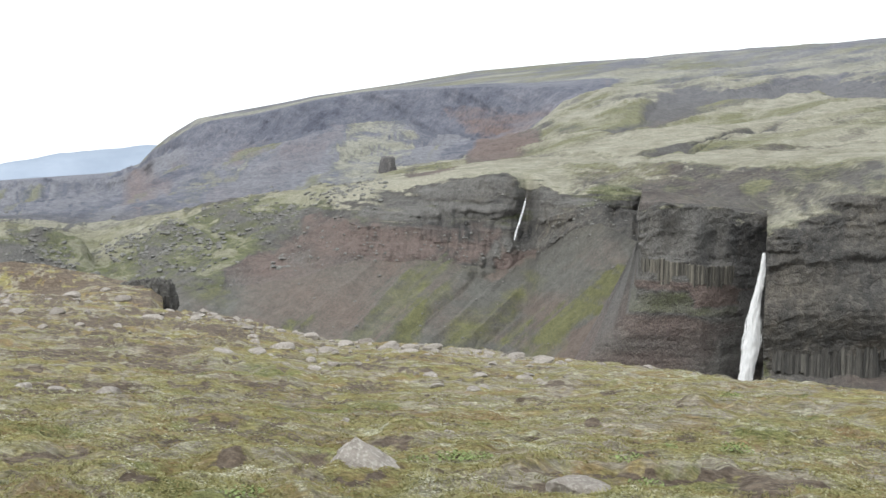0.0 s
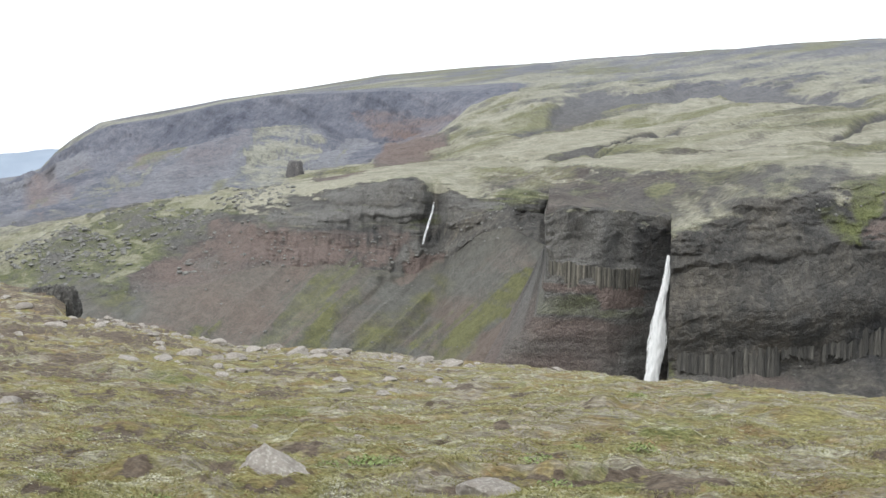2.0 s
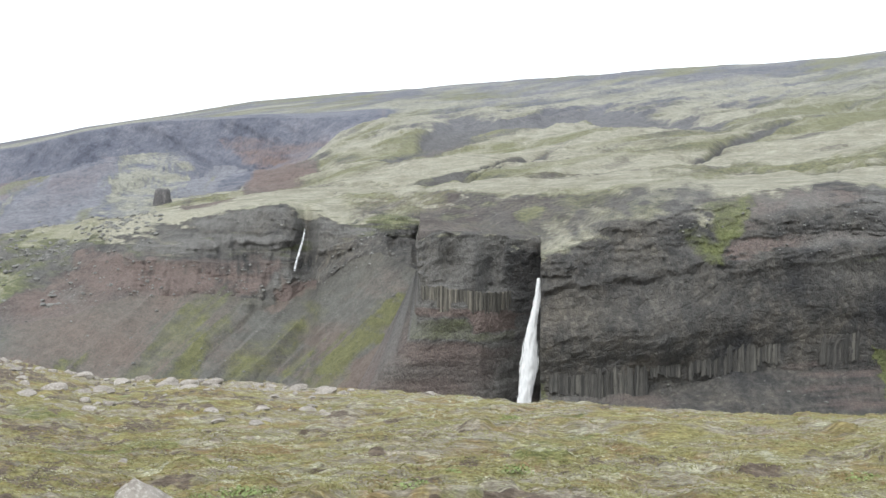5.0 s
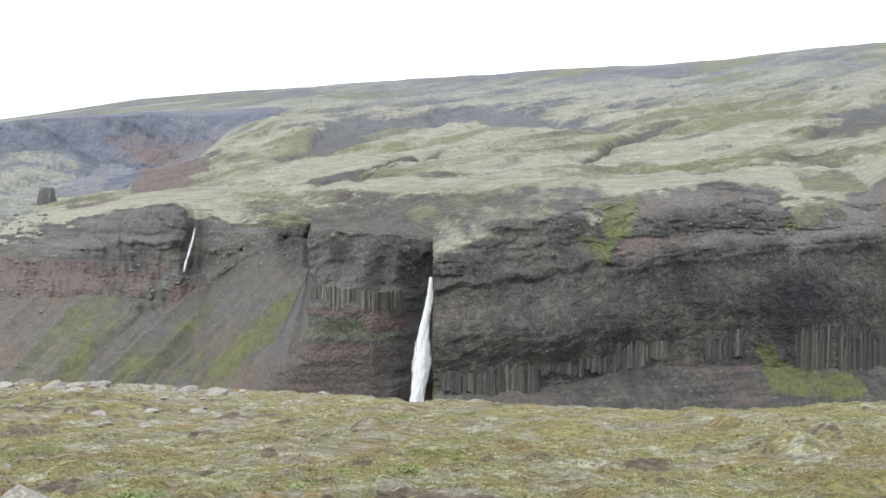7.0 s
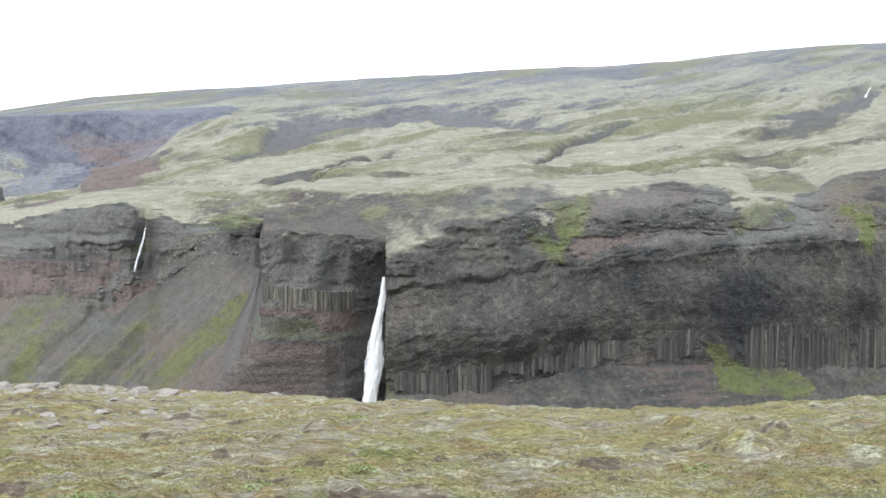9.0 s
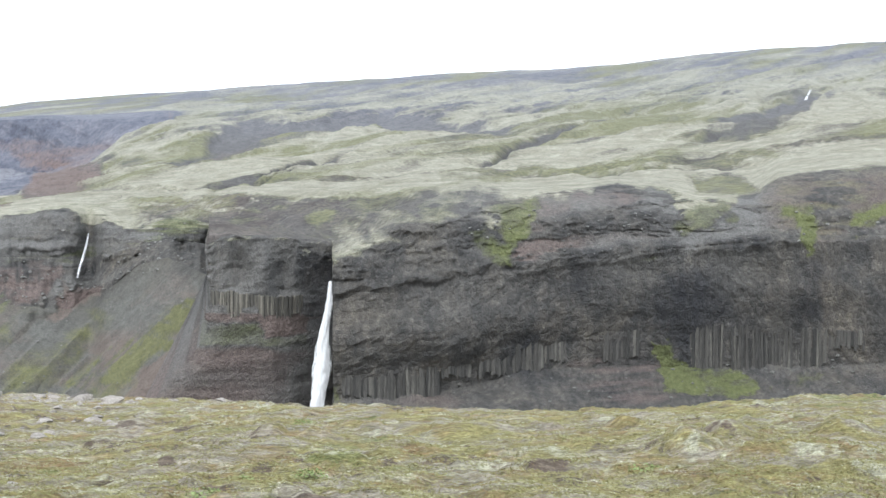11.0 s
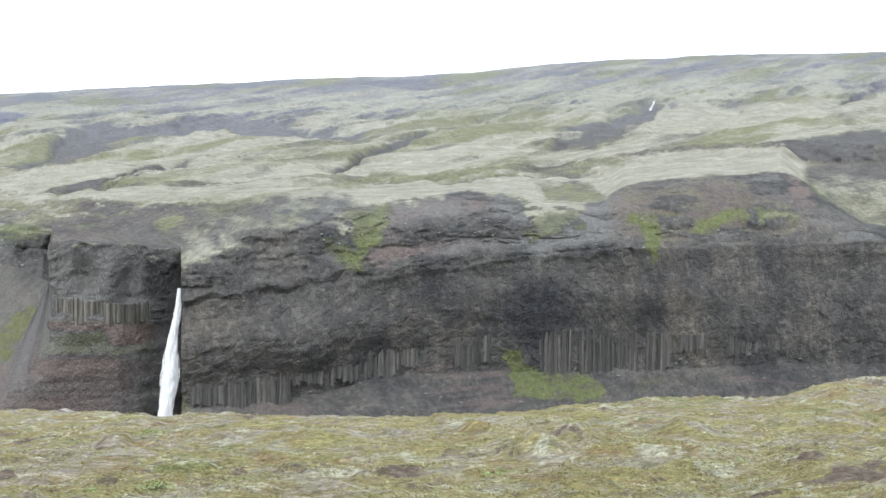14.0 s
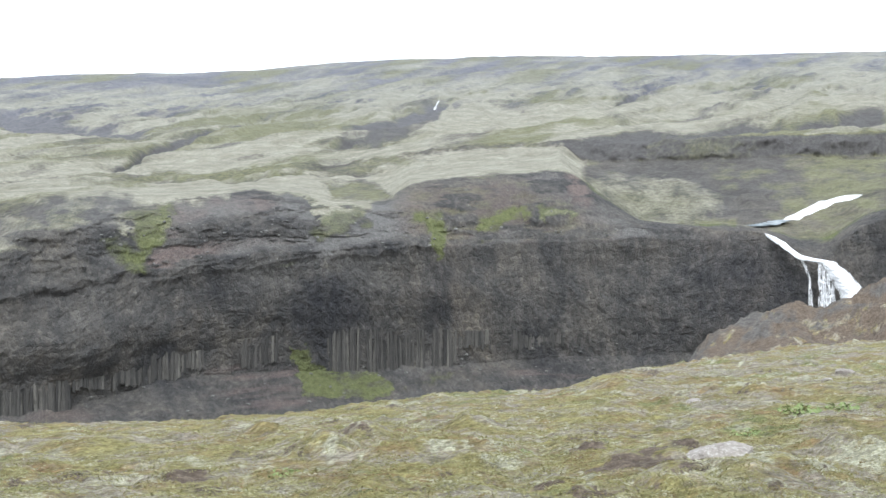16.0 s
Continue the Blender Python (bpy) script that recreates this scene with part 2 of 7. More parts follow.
L_B = line((-80, 740, -6.5), (-46, 660, -6.5), (-34, 600, -6.6), (-29.6, 610, -6.4), (-27.6, 600, -6), (-24.7, 600, -5.6), (-21.7, 590, -5.2), (-20.4, 585, -4.8),
           (-19, 585, -4.2), (-15.4, 580, -4.2), (-11.9, 578, -4.5), (-11.1, 590, -3.9), (-10.5, 570, -3.8), (-9.1, 560, -2.7), (-7.8, 545, -2.3), (-5.975, 515, -3.2),
           (-5.9749, 422, -11), (-5.4, 420, -11), (-3.2, 420.5, -11), (-2.4, 424, -11), (-1.6, 431, -11), (-1.0, 435.5, -11), (-0.55, 438, -11), (-0.5499, 372, -10.2), (3, 371, -10.2), (5.5, 374, -9.6), (8, 383, -8.9), (14, 401, -9.0), (20, 421, -8.9),
           (26, 442, -8.2), (34.9, 464, -8), (37.4, 464, -8), (38.2, 468, -8.3), (80, 624, -8))
L_K = line((-80, 760, -5.5), (-46, 680, -5.6), (-34, 625, -5.6), (-29.6, 640, -5.6), (-27.6, 630, -5), (-24.7, 630, -4.6), (-21.7, 625, -4.2), (-20.4, 620, -3.8),
           (-19, 598, -3.3), (-15.4, 593, -3.4), (-11.9, 588, -3.5), (-11.1, 604, -3.2), (-10.5, 583, -3.0), (-9.1, 573, -2.2), (-7.8, 558, -1.9), (-5.975, 546, -2.2),
           (-5.9749, 426, -4.8), (-5.4, 423, -4.8), (-3.2, 424, -4.85), (-2.4, 428, -4.9), (-1.6, 435, -5), (-1.0, 439, -5), (-0.55, 442, -5), (-0.5499, 390, -7.4), (0.4, 389, -7.4), (3.2, 389, -7.1), (4.8, 391, -7.25), (6.8, 397, -6.9),
           (7.8, 400, -6.2), (10.7, 407, -5.95), (14, 418, -5.85), (20, 438, -5.7), (28, 460, -5.6), (34.9, 469, -5.5), (37.4, 470, -5.5), (38.2, 474, -5.5), (80, 628, -5.5))
L_C0 = line((-80, 780, -4.3), (-46, 690, -4.4), (-34, 650, -4.5), (-29.6, 670, -5.0), (-27.6, 665, -4), (-24.7, 665, -3.5), (-21.7, 660, -2.9), (-20.4, 640, -2.8),
            (-19, 604, -2.6), (-15.4, 599, -2.65), (-11.9, 594, -2.7), (-11.1, 610, -2.4), (-10.5, 589, -2.1), (-9.1, 578, -1.8), (-7.8, 564, -1.5), (-5.975, 556, -1.7),
            (-5.9749, 427, -3.95), (-5.4, 424, -3.95), (-3.2, 425, -4.0), (-2.4, 429, -4.0), (-1.6, 436, -4.1), (-1.0, 441, -4.1), (-0.55, 444, -4.1), (-0.5499, 389, -4.3), (0.9, 388, -3.96), (2.2, 388, -3.86), (4, 388, -3.8), (6, 391, -3.34), (7.6, 397, -3.16), (9.1, 400, -2.91), (11.4, 405, -2.65),
            (13.4, 412, -2.4), (14.8, 417, -2.23), (17.5, 427, -1.97), (19.9, 436, -1.86), (24.4, 454, -1.84), (29.2, 466, -1.74), (32, 471, -1.9), (34, 472, -2.3), (35.5, 470, -3.3), (36.9, 470, -3.6), (37.4, 474, -3.2), (38.2, 478, -2.9), (80, 632, -3))
L_C = line((-80, 800, -3.2), (-46, 720, -3.2), (-34.3, 690, -3.26), (-32.9, 690, -3.1), (-31, 700, -3.6), (-30.4, 710, -4.7), (-29.6, 705, -4.4), (-27.6, 700, -3.07), (-26.4, 700, -2.8),
           (-24.7, 700, -2.5), (-23.7, 700, -2.05), (-21.7, 700, -1.75), (-20.6, 685, -2.1), (-19.6, 650, -1.9), (-18.1, 636, -1.62), (-16.5, 628, -1.2), (-14.5, 620, -0.63), (-13, 614, -0.33),
           (-11.6, 610, -0.35), (-11.1, 626, -1.05), (-10.5, 600, -0.66), (-9.1, 588, -1.13), (-7.8, 572, -0.72), (-6.5, 560, -0.8), (-5.975, 540, -0.95), (-5.9749, 428, -1.2), (-3.7, 430, -1.42), (-2.2, 431, -1.58),
           (-1.5, 439, -1.7), (-0.55, 447, -1.8))
L_C_MAIN = line((-0.41, 391, -2.5), (1.2, 393, -1.9), (2.5, 396, -1.0), (4.5, 399, -0.75), (6, 402, -0.9), (8, 408, -0.9), (10.6, 413, -0.65), (12.9, 419, -0.6), (15.3, 427, -1.0),
                (18, 436, -1.0), (23, 456, -1.1), (28, 469, -1.25), (31.7, 474, -1.45), (34.0, 474, -1.66), (34.9, 472, -2.18), (35.6, 470, -2.75), (36.85, 470, -3.05), (37.05, 474, -2.3), (37.3, 478, -1.9), (38.2, 482, -1.45), (39, 484, -1.1), (80, 640, -1))
L_D = line((-80, 830, -3.0), (-46, 750, -3.0), (-34, 730, -3.05), (-30.4, 740, -4.0), (-27.6, 735, -2.8), (-23.7, 735, -1.65), (-21.7, 735, -1.35), (-19.6, 700, -1.0), (-18.1, 684, -0.72), (-16.5, 676, -0.5),
           (-14.5, 664, -0.19), (-11.9, 650, 0.08), (-10.5, 632, -0.2), (-9.1, 600, -0.85), (-7.8, 582, -0.5), (-6.5, 568, -0.65), (-5.975, 545, -0.8), (-5.9749, 432, -1.12), (-3.7, 435, -1.33), (-2.2, 437, -1.48), (-1.5, 444, -1.6), (-0.55, 452, -1.7), (-0.5499, 396, -2.35), (1.2, 405, -1.2), (1.7, 408, -0.99),
           (3, 415, -0.22), (4.5, 425, 0.5), (5.6, 432, 0.7), (7.1, 435, 0.5), (10.6, 440, 0.54), (12.1, 445, 0.78), (14.3, 450, 0.52), (15.5, 455, 0.13), (17.8, 460, -0.03), (18.9, 470, 0.88),
           (19.8, 478, 1.08), (22.5, 488, 1.24), (25.5, 500, 1.36), (26, 502, 1.22), (27.2, 505, 0.23), (28.8, 500, -0.91), (32.6, 490, -1.4), (34.0, 486, -1.56), (34.7, 490, -1.62), (35.6, 492, -1.9), (36.5, 494, -2.0), (37.0, 492, -1.75), (38.2, 500, -0.95), (39, 505, -0.7), (80, 680, -0.7))
L_D2 = line((-80, 980, -2.6), (-34, 920, -2.6), (-30, 920, -2.5), (-27, 900, -2.0), (-24, 860, -1.5), (-20, 800, -0.8), (-18, 780, -0.35), (-14, 740, 0.1), (-10, 700, 0.35), (-7.8, 640, 0.3),
            (-5.8, 590, 0.42), (-2, 560, 0.7), (0.4, 545, 0.82), (3, 550, 0.84), (5.6, 560, 0.92), (9, 570, 0.95), (12, 580, 1.02), (15.5, 590, 0.8), (17.7, 595, 0.78), (19, 600, 1.35),
            (22.5, 610, 1.8), (25.4, 625, 2.05), (26, 600, 1.3), (27.2, 570, 0.4), (29, 540, -0.75), (33, 520, -1.28), (34.6, 525, -1.15), (35.5, 535, -0.95), (36.5, 545, -0.6), (38.0, 560, -0.15), (39, 565, 0.05), (80, 760, 0.1))
# foot of the bank behind the rim, which runs on unbroken behind the blocks
L_DB = line((-80, 860, -2.9), (-34, 780, -2.9), (-30.4, 790, -3.5), (-27.6, 780, -2.5), (-23.7, 770, -1.58), (-20, 730, -0.9), (-16.5, 694, -0.36), (-14.5, 684, -0.1), (-11.9, 664, 0.12), (-10.5, 644, -0.1), (-9.1, 615, -0.6), (-7.8, 600, -0.25),
            (-6.5, 575, -0.35), (-5.975, 556, -0.42), (-4, 520, -0.75), (-2.2, 490, -1.05), (-0.55, 464, -1.62), (0.5, 462, -1.5), (1.2, 462, -1.3), (1.7, 464, -1.05), (3, 470, -0.3), (4.5, 474, 0.45), (5.6, 478, 0.72),
            (7.1, 480, 0.62), (10.6, 484, 0.66), (12.1, 488, 0.84), (14.3, 494, 0.6), (15.5, 498, 0.32), (17.8, 502, 0.2), (18.9, 510, 1.02), (22.5, 525, 1.4), (25.5, 538, 1.56), (26, 532, 1.25), (27.2, 525, 0.28),
            (28.8, 512, -0.86), (32.6, 500, -1.36), (34.0, 500, -1.42), (35.6, 505, -1.6), (37.0, 510, -1.4), (39, 525, -0.45), (80, 705, -0.45))
L_E1 = line((-80, 1050, -2.35), (-34, 1000, -2.35), (-30, 1000, -2.1), (-27, 1000, -1.6), (-24, 960, -1.1), (-20, 900, -0.4), (-18, 880, 0), (-14, 840, 0.45), (-10, 800, 0.6), (-7, 730, 0.65), (-3.7, 700, 0.95),
            (-0.6, 700, 1.0), (3, 700, 1.38), (5.3, 700, 1.4), (8.2, 690, 1.08), (13.3, 690, 1.6), (16.4, 690, 1.75), (20.2, 690, 2.1), (24, 690, 2.35), (25.6, 668, 2.2), (26.3, 655, 1.7), (30, 650, 1.5),
            (35, 660, 1.5), (39, 680, 1.4), (80, 800, 1.4))
L_E2 = line((-80, 1070, -2.3), (-34, 1020, -2.3), (-30, 1020, -2.05), (-27, 1020, -1.55), (-20, 915, -0.35), (-14, 855, 0.55), (-10, 812, 0.8), (-7, 742, 0.85), (-3.7, 710, 1.15), (-0.6, 710, 1.2), (3, 710, 1.55),
            (5.3, 710, 1.57), (8.2, 702, 1.35), (13.3, 700, 1.85), (16.4, 700, 2.0), (20.2, 700, 2.32), (24, 700, 2.55), (25.6, 676, 2.5), (30, 664, 2.6), (35, 674, 2.66), (39, 694, 2.64), (80, 815, 2.6))
L_F = line((-80, 1700, -2), (-34, 1600, -1.9), (-30, 1500, -1.5), (-27, 1400, -1.0), (-24, 1300, -0.6), (-20, 1250, 0.1), (-17.5, 1200, 0.3), (-15, 1200, 0.6), (-13, 1180, 1.0), (-11, 1150, 1.5), (-9.5, 1100, 2.0),
           (-7.5, 1100, 2.4), (-3, 1050, 2.6), (2, 1050, 2.9), (8, 1050, 3.0), (15, 1050, 3.3), (22, 1050, 3.6), (30, 1050, 3.75), (80, 1150, 3.8))
L_G = line((-80, 3600, -1.3), (-34, 3600, -1.3), (-30, 3000, -0.9), (-28.5, 2400, -0.3), (-27.9, 2100, 0.1), (-26.5, 1900, 0.55), (-24.2, 1850, 0.8), (-22.2, 1800, 1.45), (-19.7, 1750, 2.05), (-16.6, 1700, 2.1),
           (-15, 1620, 1.4), (-13, 1580, 1.3), (-11.2, 1540, 1.9), (-9.7, 1500, 2.9), (-7.6, 1500, 3.7), (-5, 1500, 3.75), (2, 1500, 4.1), (10, 1500, 4.4), (20, 1500, 4.65), (80, 1600, 4.7))
L_H1 = line((-80, 3700, -1.2), (-34, 3700, -1.2), (-30, 3100, -0.8), (-28.5, 2450, -0.2), (-27.9, 2150, 0.5), (-27.2, 2000, 0.9), (-26.5, 1950, 1.35), (-25.5, 1920, 1.83), (-23.5, 1900, 2.17), (-21, 1830, 2.86),
            (-18.7, 1800, 3.33), (-17.2, 1760, 3.47), (-13, 1660, 3.68), (-10.5, 1600, 3.68), (-7.6, 1560, 3.9), (-5, 1600, 4.05), (2, 1700, 4.5), (10, 1700, 4.85), (20, 1700, 5.1), (30, 1700, 5.1), (80, 1800, 5.0))
L_H = line((-80, 4300, -0.95), (-34.3, 4300, -0.91), (-30.1, 3600, -0.54), (-29.4, 3200, -0.43), (-28.5, 2600, -0.08), (-27.9, 2200, 0.6), (-27.2, 2060, 1.2), (-26, 2010, 1.97),
           (-24.7, 2000, 2.27), (-22.2, 2040, 2.81), (-20.7, 2100, 3.16), (-17.1, 2250, 3.75), (-13.5, 2330, 4.4), (-9.5, 2380, 4.79), (-7, 2400, 4.98), (-3.7, 2400, 5.23), (-0.1, 2400, 5.48), (3.7, 2400, 5.69),
           (7.4, 2450, 5.86), (11.2, 2500, 5.96), (15, 2500, 6.19), (18.6, 2500, 6.31), (23.2, 2500, 6.35), (30.3, 2500, 6.04), (34.9, 2500, 5.82), (38.6, 2500, 5.74), (80, 2500, 5.4))
L_I = L_H * [1.3, 1.3, 1] - [0, 0, 80]
L_C = np.where((AZ > -0.55)[:, None], L_C_MAIN, L_C)

BANDS = [("A", L_A, 90), ("B", L_B, 76), ("K", L_K, 60), ("C0", L_C0, 40), ("C", L_C, 44), ("D", L_D, 40), ("D2", L_D2, 26), ("E1", L_E1, 16),
         ("E2", L_E2, 46), ("F", L_F, 60), ("G", L_G, 46), ("H1", L_H1, 34), ("H", L_H, 5), ("I", L_I, 0)]
START, rows, where = {}, [], []
for i, (tag, pts, count) in enumerate(BANDS):
    START[tag] = len(rows)
    if not count:
        rows.append(pts)
        where.append(float(i))
        break
    nxt = BANDS[i + 1][1]
    for k in range(count):
        s = k / count
        sh, sv = s, s
        if tag == "C":                       # the rim rolls over into the plateau
            sh, sv = 0.5 * s + 0.5 * (1 - math.cos(s * math.pi / 2)), 0.5 * s + 0.5 * math.sin(s * math.pi / 2)
        if tag == "D":
            a_, b_, f_ = (pts, L_DB, s / 0.3) if s < 0.3 else (L_DB, nxt, (s - 0.3) / 0.7)
            rows.append(a_ * (1 - f_) + b_ * f_)
            where.append(i + s)
            continue
        if tag == "B":                       # talus below, then the great wall's foot rises straight
            sh = np.where(AZ > -0.55, min(1.0, s / 0.5) ** 0.85, s)[:, None]
        rows.append(np.concatenate([pts[:, :2] * (1 - sh) + nxt[:, :2] * sh, pts[:, 2:] * (1 - sv) + nxt[:, 2:] * sv], 1))
        where.append(i + s)
LAND = np.array(rows)                        # rows x bearings x 3
W = np.array(where)[:, None] + np.zeros((1, len(AZ)))
A2 = np.zeros_like(W) + AZ[None, :]
X, Y, Z = LAND[..., 0].copy(), LAND[..., 1].copy(), LAND[..., 2].copy()
R = np.hypot(X, Y)
UX, UY = X / R, Y / R

# weathering of the rock walls: broken blocks, ledges and bulges
EL = np.degrees(np.arctan2(Z - EYE, R))
SLANT = A2 - 1.05 * EL                        # scree runs down to the left
wall = step(0.9, 1.3, W) * (1 - step(4.1, 4.7, W))
talus = (1 - step(0.75, 1.15, W)) * (A2 <= -5.975)
main = (A2 > -0.55).astype(float)
left = (A2 <= -5.975).astype(float)
block = (1 - main) * (1 - left)
arc = np.radians(A2) * 420


def zone(soft, rag, *knots):
    """How far inside an outline of (bearing, elevation angle) each place lies, 0 to 1, with a ragged edge."""
    k = np.array(knots, float)
    out = np.zeros_like(W)
    near = (A2 > k[:, 0].min() - 0.8) & (A2 < k[:, 0].max() + 0.8) & (EL > k[:, 1].min() - 0.6) & (EL < k[:, 1].max() + 0.6)
    u, v = A2[near], EL[near]
    x, y = u + rag * (fbm(u / 0.3, v / 0.3, None, 4, 301, 0.6) + fbm(u / 1.1, v / 0.8, None, 3, 305)), v + 0.6 * rag * (fbm(u / 0.5, v / 0.25, None, 4, 303, 0.6) + fbm(u / 1.2, v / 0.7, None, 3, 307))
    inside, dist = np.zeros(x.shape, bool), np.full(x.shape, 9.0)
    for (x0, y0), (x1, y1) in zip(k, np.roll(k, -1, 0)):
        inside ^= ((y0 > y) != (y1 > y)) & (x < (x1 - x0) * (y - y0) / (y1 - y0 if y1 != y0 else 1e-9) + x0)
        f = np.clip(((x - x0) * (x1 - x0) + (y - y0) * (y1 - y0)) / max((x1 - x0) ** 2 + (y1 - y0) ** 2, 1e-9), 0, 1)
        dist = np.minimum(dist, np.hypot(x - x0 - f * (x1 - x0), y - y0 - f * (y1 - y0)))
    soft = soft * 2.2
    out[near] = step(-soft, soft, np.where(inside, dist, -dist) + 0.2 * soft)
    return out


# bare outcrops that stand out of the slopes
OUTCROPS = main * sum((
    zone(0.1, 0.25, (2.14, -1.23), (3.94, -0.85), (6.13, -0.60), (6.00, -1.16), (4.21, -1.62), (2.40, -1.62)), zone(0.1, 0.25, (8.69, -0.81), (10.08, -0.35), (12.58, -0.31), (13.95, -0.27), (13.71, -0.92), (11.60, -1.20), (9.07, -1.32)),
    zone(0.1, 0.2, (7.55, -2.85), (10.10, -2.27), (14.83, -1.59), (14.84, -2.15), (11.36, -2.58), (7.82, -3.21)), zone(0.1, 0.2, (15.81, -1.65), (17.51, -1.42), (19.89, -1.31), (19.89, -1.80), (17.51, -1.97), (15.57, -2.16)),
    zone(0.1, 0.25, (19.96, -0.39), (21.69, -0.31), (21.94, -0.68), (20.20, -0.82)), zone(0.1, 0.25, (23.90, -0.41), (25.34, -0.34), (25.58, -0.64), (24.14, -0.73)), zone(0.1, 0.25, (-0.42, -2.50), (1.89, -2.13), (4.98, -1.75), (6.52, -2.65), (5.00, -3.41), (1.90, -3.79), (-0.44, -4.03))))
CRAGS = left * sum((
    zone(0.12, 0.3, (-16.17, -0.93), (-14.51, -0.51), (-12.71, -0.30), (-11.68, -0.56), (-11.51, -1.26), (-11.92, -1.78), (-15.01, -1.60)), zone(0.12, 0.3, (-10.77, -1.07), (-9.63, -1.12), (-8.98, -1.54), (-9.10, -2.13), (-9.99, -2.32), (-10.89, -1.91)), zone(0.12, 0.3, (-7.86, -0.76), (-6.10, -0.98), (-6.08, -1.80), (-7.46, -1.76)),
    zone(0.1, 0.3, (-18.10, -1.92), (-15.52, -1.76), (-11.92, -1.68), (-11.91, -1.98), (-15.52, -2.09), (-18.10, -2.22)), zone(0.1, 0.3, (-14.07, -4.38), (-12.40, -3.27), (-12.19, -3.72), (-12.84, -4.61), (-13.67, -4.89)), zone(0.1, 0.3, (-12.15, -3.14), (-10.36, -3.10), (-9.35, -2.82), (-10.35, -3.48), (-11.88, -3.64))))
warp = 2.5 * fbm(arc / 9, Z / 9, None, 3, 2)
tilt = np.where(main > 0.5, 0.5 * np.sin(arc / 45.0), 0.0)
ca_, sa_ = np.cos(tilt), np.sin(tilt)
p_, q_ = arc * ca_ + Z * sa_, -arc * sa_ + Z * ca_
b1, b2 = cells((p_ + warp) / 8.0, (q_ + warp) / 5.0, 3), cells((p_ + 0.6 * warp) / 3.0, (q_ - 0.5 * warp) / 2.0, 6)
rough = 2.2 * fbm(arc / 34, Z / 20, None, 3, 3) + 0.45 * b1[2] * step(0, 0.15, b1[1]) + 0.4 * b2[2] * step(0, 0.2, b2[1]) + 0.35 * fbm(p_ / 6, q_ / 4.5, None, 3, 9, 0.6) + 0.3 * fbm(arc / 1.7, Z / 1.5, None, 3, 8)
beds = fbm(arc / 160, Z / 3.2, None, 3, 11) * 1.3
push = wall * (rough * (1 - 0.35 * left - 0.3 * main) + beds * (1 - 0.75 * main) * (1 - 0.6 * block) * (1 - 0.85 * block * step(2.8, 3.1, W)) - block * 0.45 * rough * (1 - step(2.8, 3.1, W)))
push -= block * (4.5 * np.exp(-((A2 + 4.6) / 0.45) ** 2 - ((W - 3.45) / 0.28) ** 2) + 5.0 * np.exp(-((A2 + 2.7) / 0.5) ** 2 - ((W - 3.4) / 0.4) ** 2))
push += block * 2.5 * np.exp(-((A2 + 3.6) / 0.35) ** 2 - ((W - 3.5) / 0.4) ** 2)
smooth_cap = step(4.0, 4.4, W)
push *= 1 - 0.6 * smooth_cap
push += main * 3.2 * np.exp(-((W - 2.4) / 0.36) ** 2) * (0.45 + 0.8 * fbm(arc / 50, Z / 40, None, 2, 21) + 0.7 * np.exp(-((A2 - 5) / 3.0) ** 2)) * (1 - step(31, 35, A2))
broken = 0.55 + 0.9 * fbm(arc / 28, Z / 90, None, 3, 22)
push += main * (-0.6 * np.exp(-((W - 3.04) / 0.06) ** 2) + 0.9 * np.exp(-((W - 3.2) / 0.09) ** 2)) * broken * (1 - step(17, 21, A2))
push += main * -0.5 * np.exp(-((W - 3.6 + 0.15 * fbm(arc / 30, Z * 0, None, 2, 28)) / 0.08) ** 2) * step(0.0, 0.3, fbm(arc / 40, Z / 60, None, 2, 23)) * (1 - step(24, 28, A2))
# red beds: gullied face under a hard band
push += left * step(-20.5, -19, A2) * step(0.8, 1.4, W) * (1 - step(2.9, 3.0, W)) * (4.0 * fbm(arc / 13, Z / 60, None, 3, 25, 0.55, True) + 1.6 * fbm(arc / 3.5, Z / 25, None, 3, 29, 0.6, True))
push -= left * wall * beds * step(1.2, 1.6, W) * (1 - step(2.9, 3.1, W))
push += left * wall * step(-20.5, -19, A2) * (0.7 * fbm(arc / 8, Z / 5, None, 4, 27, 0.6, True) + 2.8 * fbm(arc / 4, Z / 30, None, 4, 26, 0.6, True))
# crags beside the thin fall and outcrops of the upper tier stand proud
push += 3.0 * CRAGS * (0.7 + 0.4 * fbm(arc / 6, Z / 5, None, 4, 36, 0.6) + 0.7 * fbm(arc / 3.5, Z / 22, None, 4, 38, 0.6, True))
push += main * (1.1 - 0.75 * step(18, 22, A2)) * step(3.08, 3.34, W) * (1 - step(4.9, 5.0, W)) * step(0.02, 0.26, fbm(arc / 13, Z / 2.8, None, 5, 45, 0.6))
push += 1.9 * OUTCROPS * (0.7 + 0.7 * fbm(arc / 7, Z / 3, None, 4, 37, 0.6))
X -= UX * push
Y -= UY * push
Z += wall * 1.1 * fbm(arc / 7, R / 4, None, 4, 31)
lat = wall * (1 - left) * (0.5 * fbm(arc / 7, Z / 5, None, 4, 33, 0.6) + 0.8 * fbm(arc / 30, Z / 14, None, 2, 34))
side = block * np.exp(-((A2 + 5.975) / (0.6 + 0.7 * np.clip((-5.1 - EL) / 2, 0, 1))) ** 2)
lat = lat * (1 - side) + side * (1 - step(4.1, 4.7, W)) * np.minimum(2.4 * fbm(Z / 9, Z * 0, None, 5, 35, 0.65) - 0.3 - 16.0 * np.clip((-5.3 - EL) / 3.0, 0, 1.5) ** 1.2, 0)
X += UY * lat
Y -= UX * lat
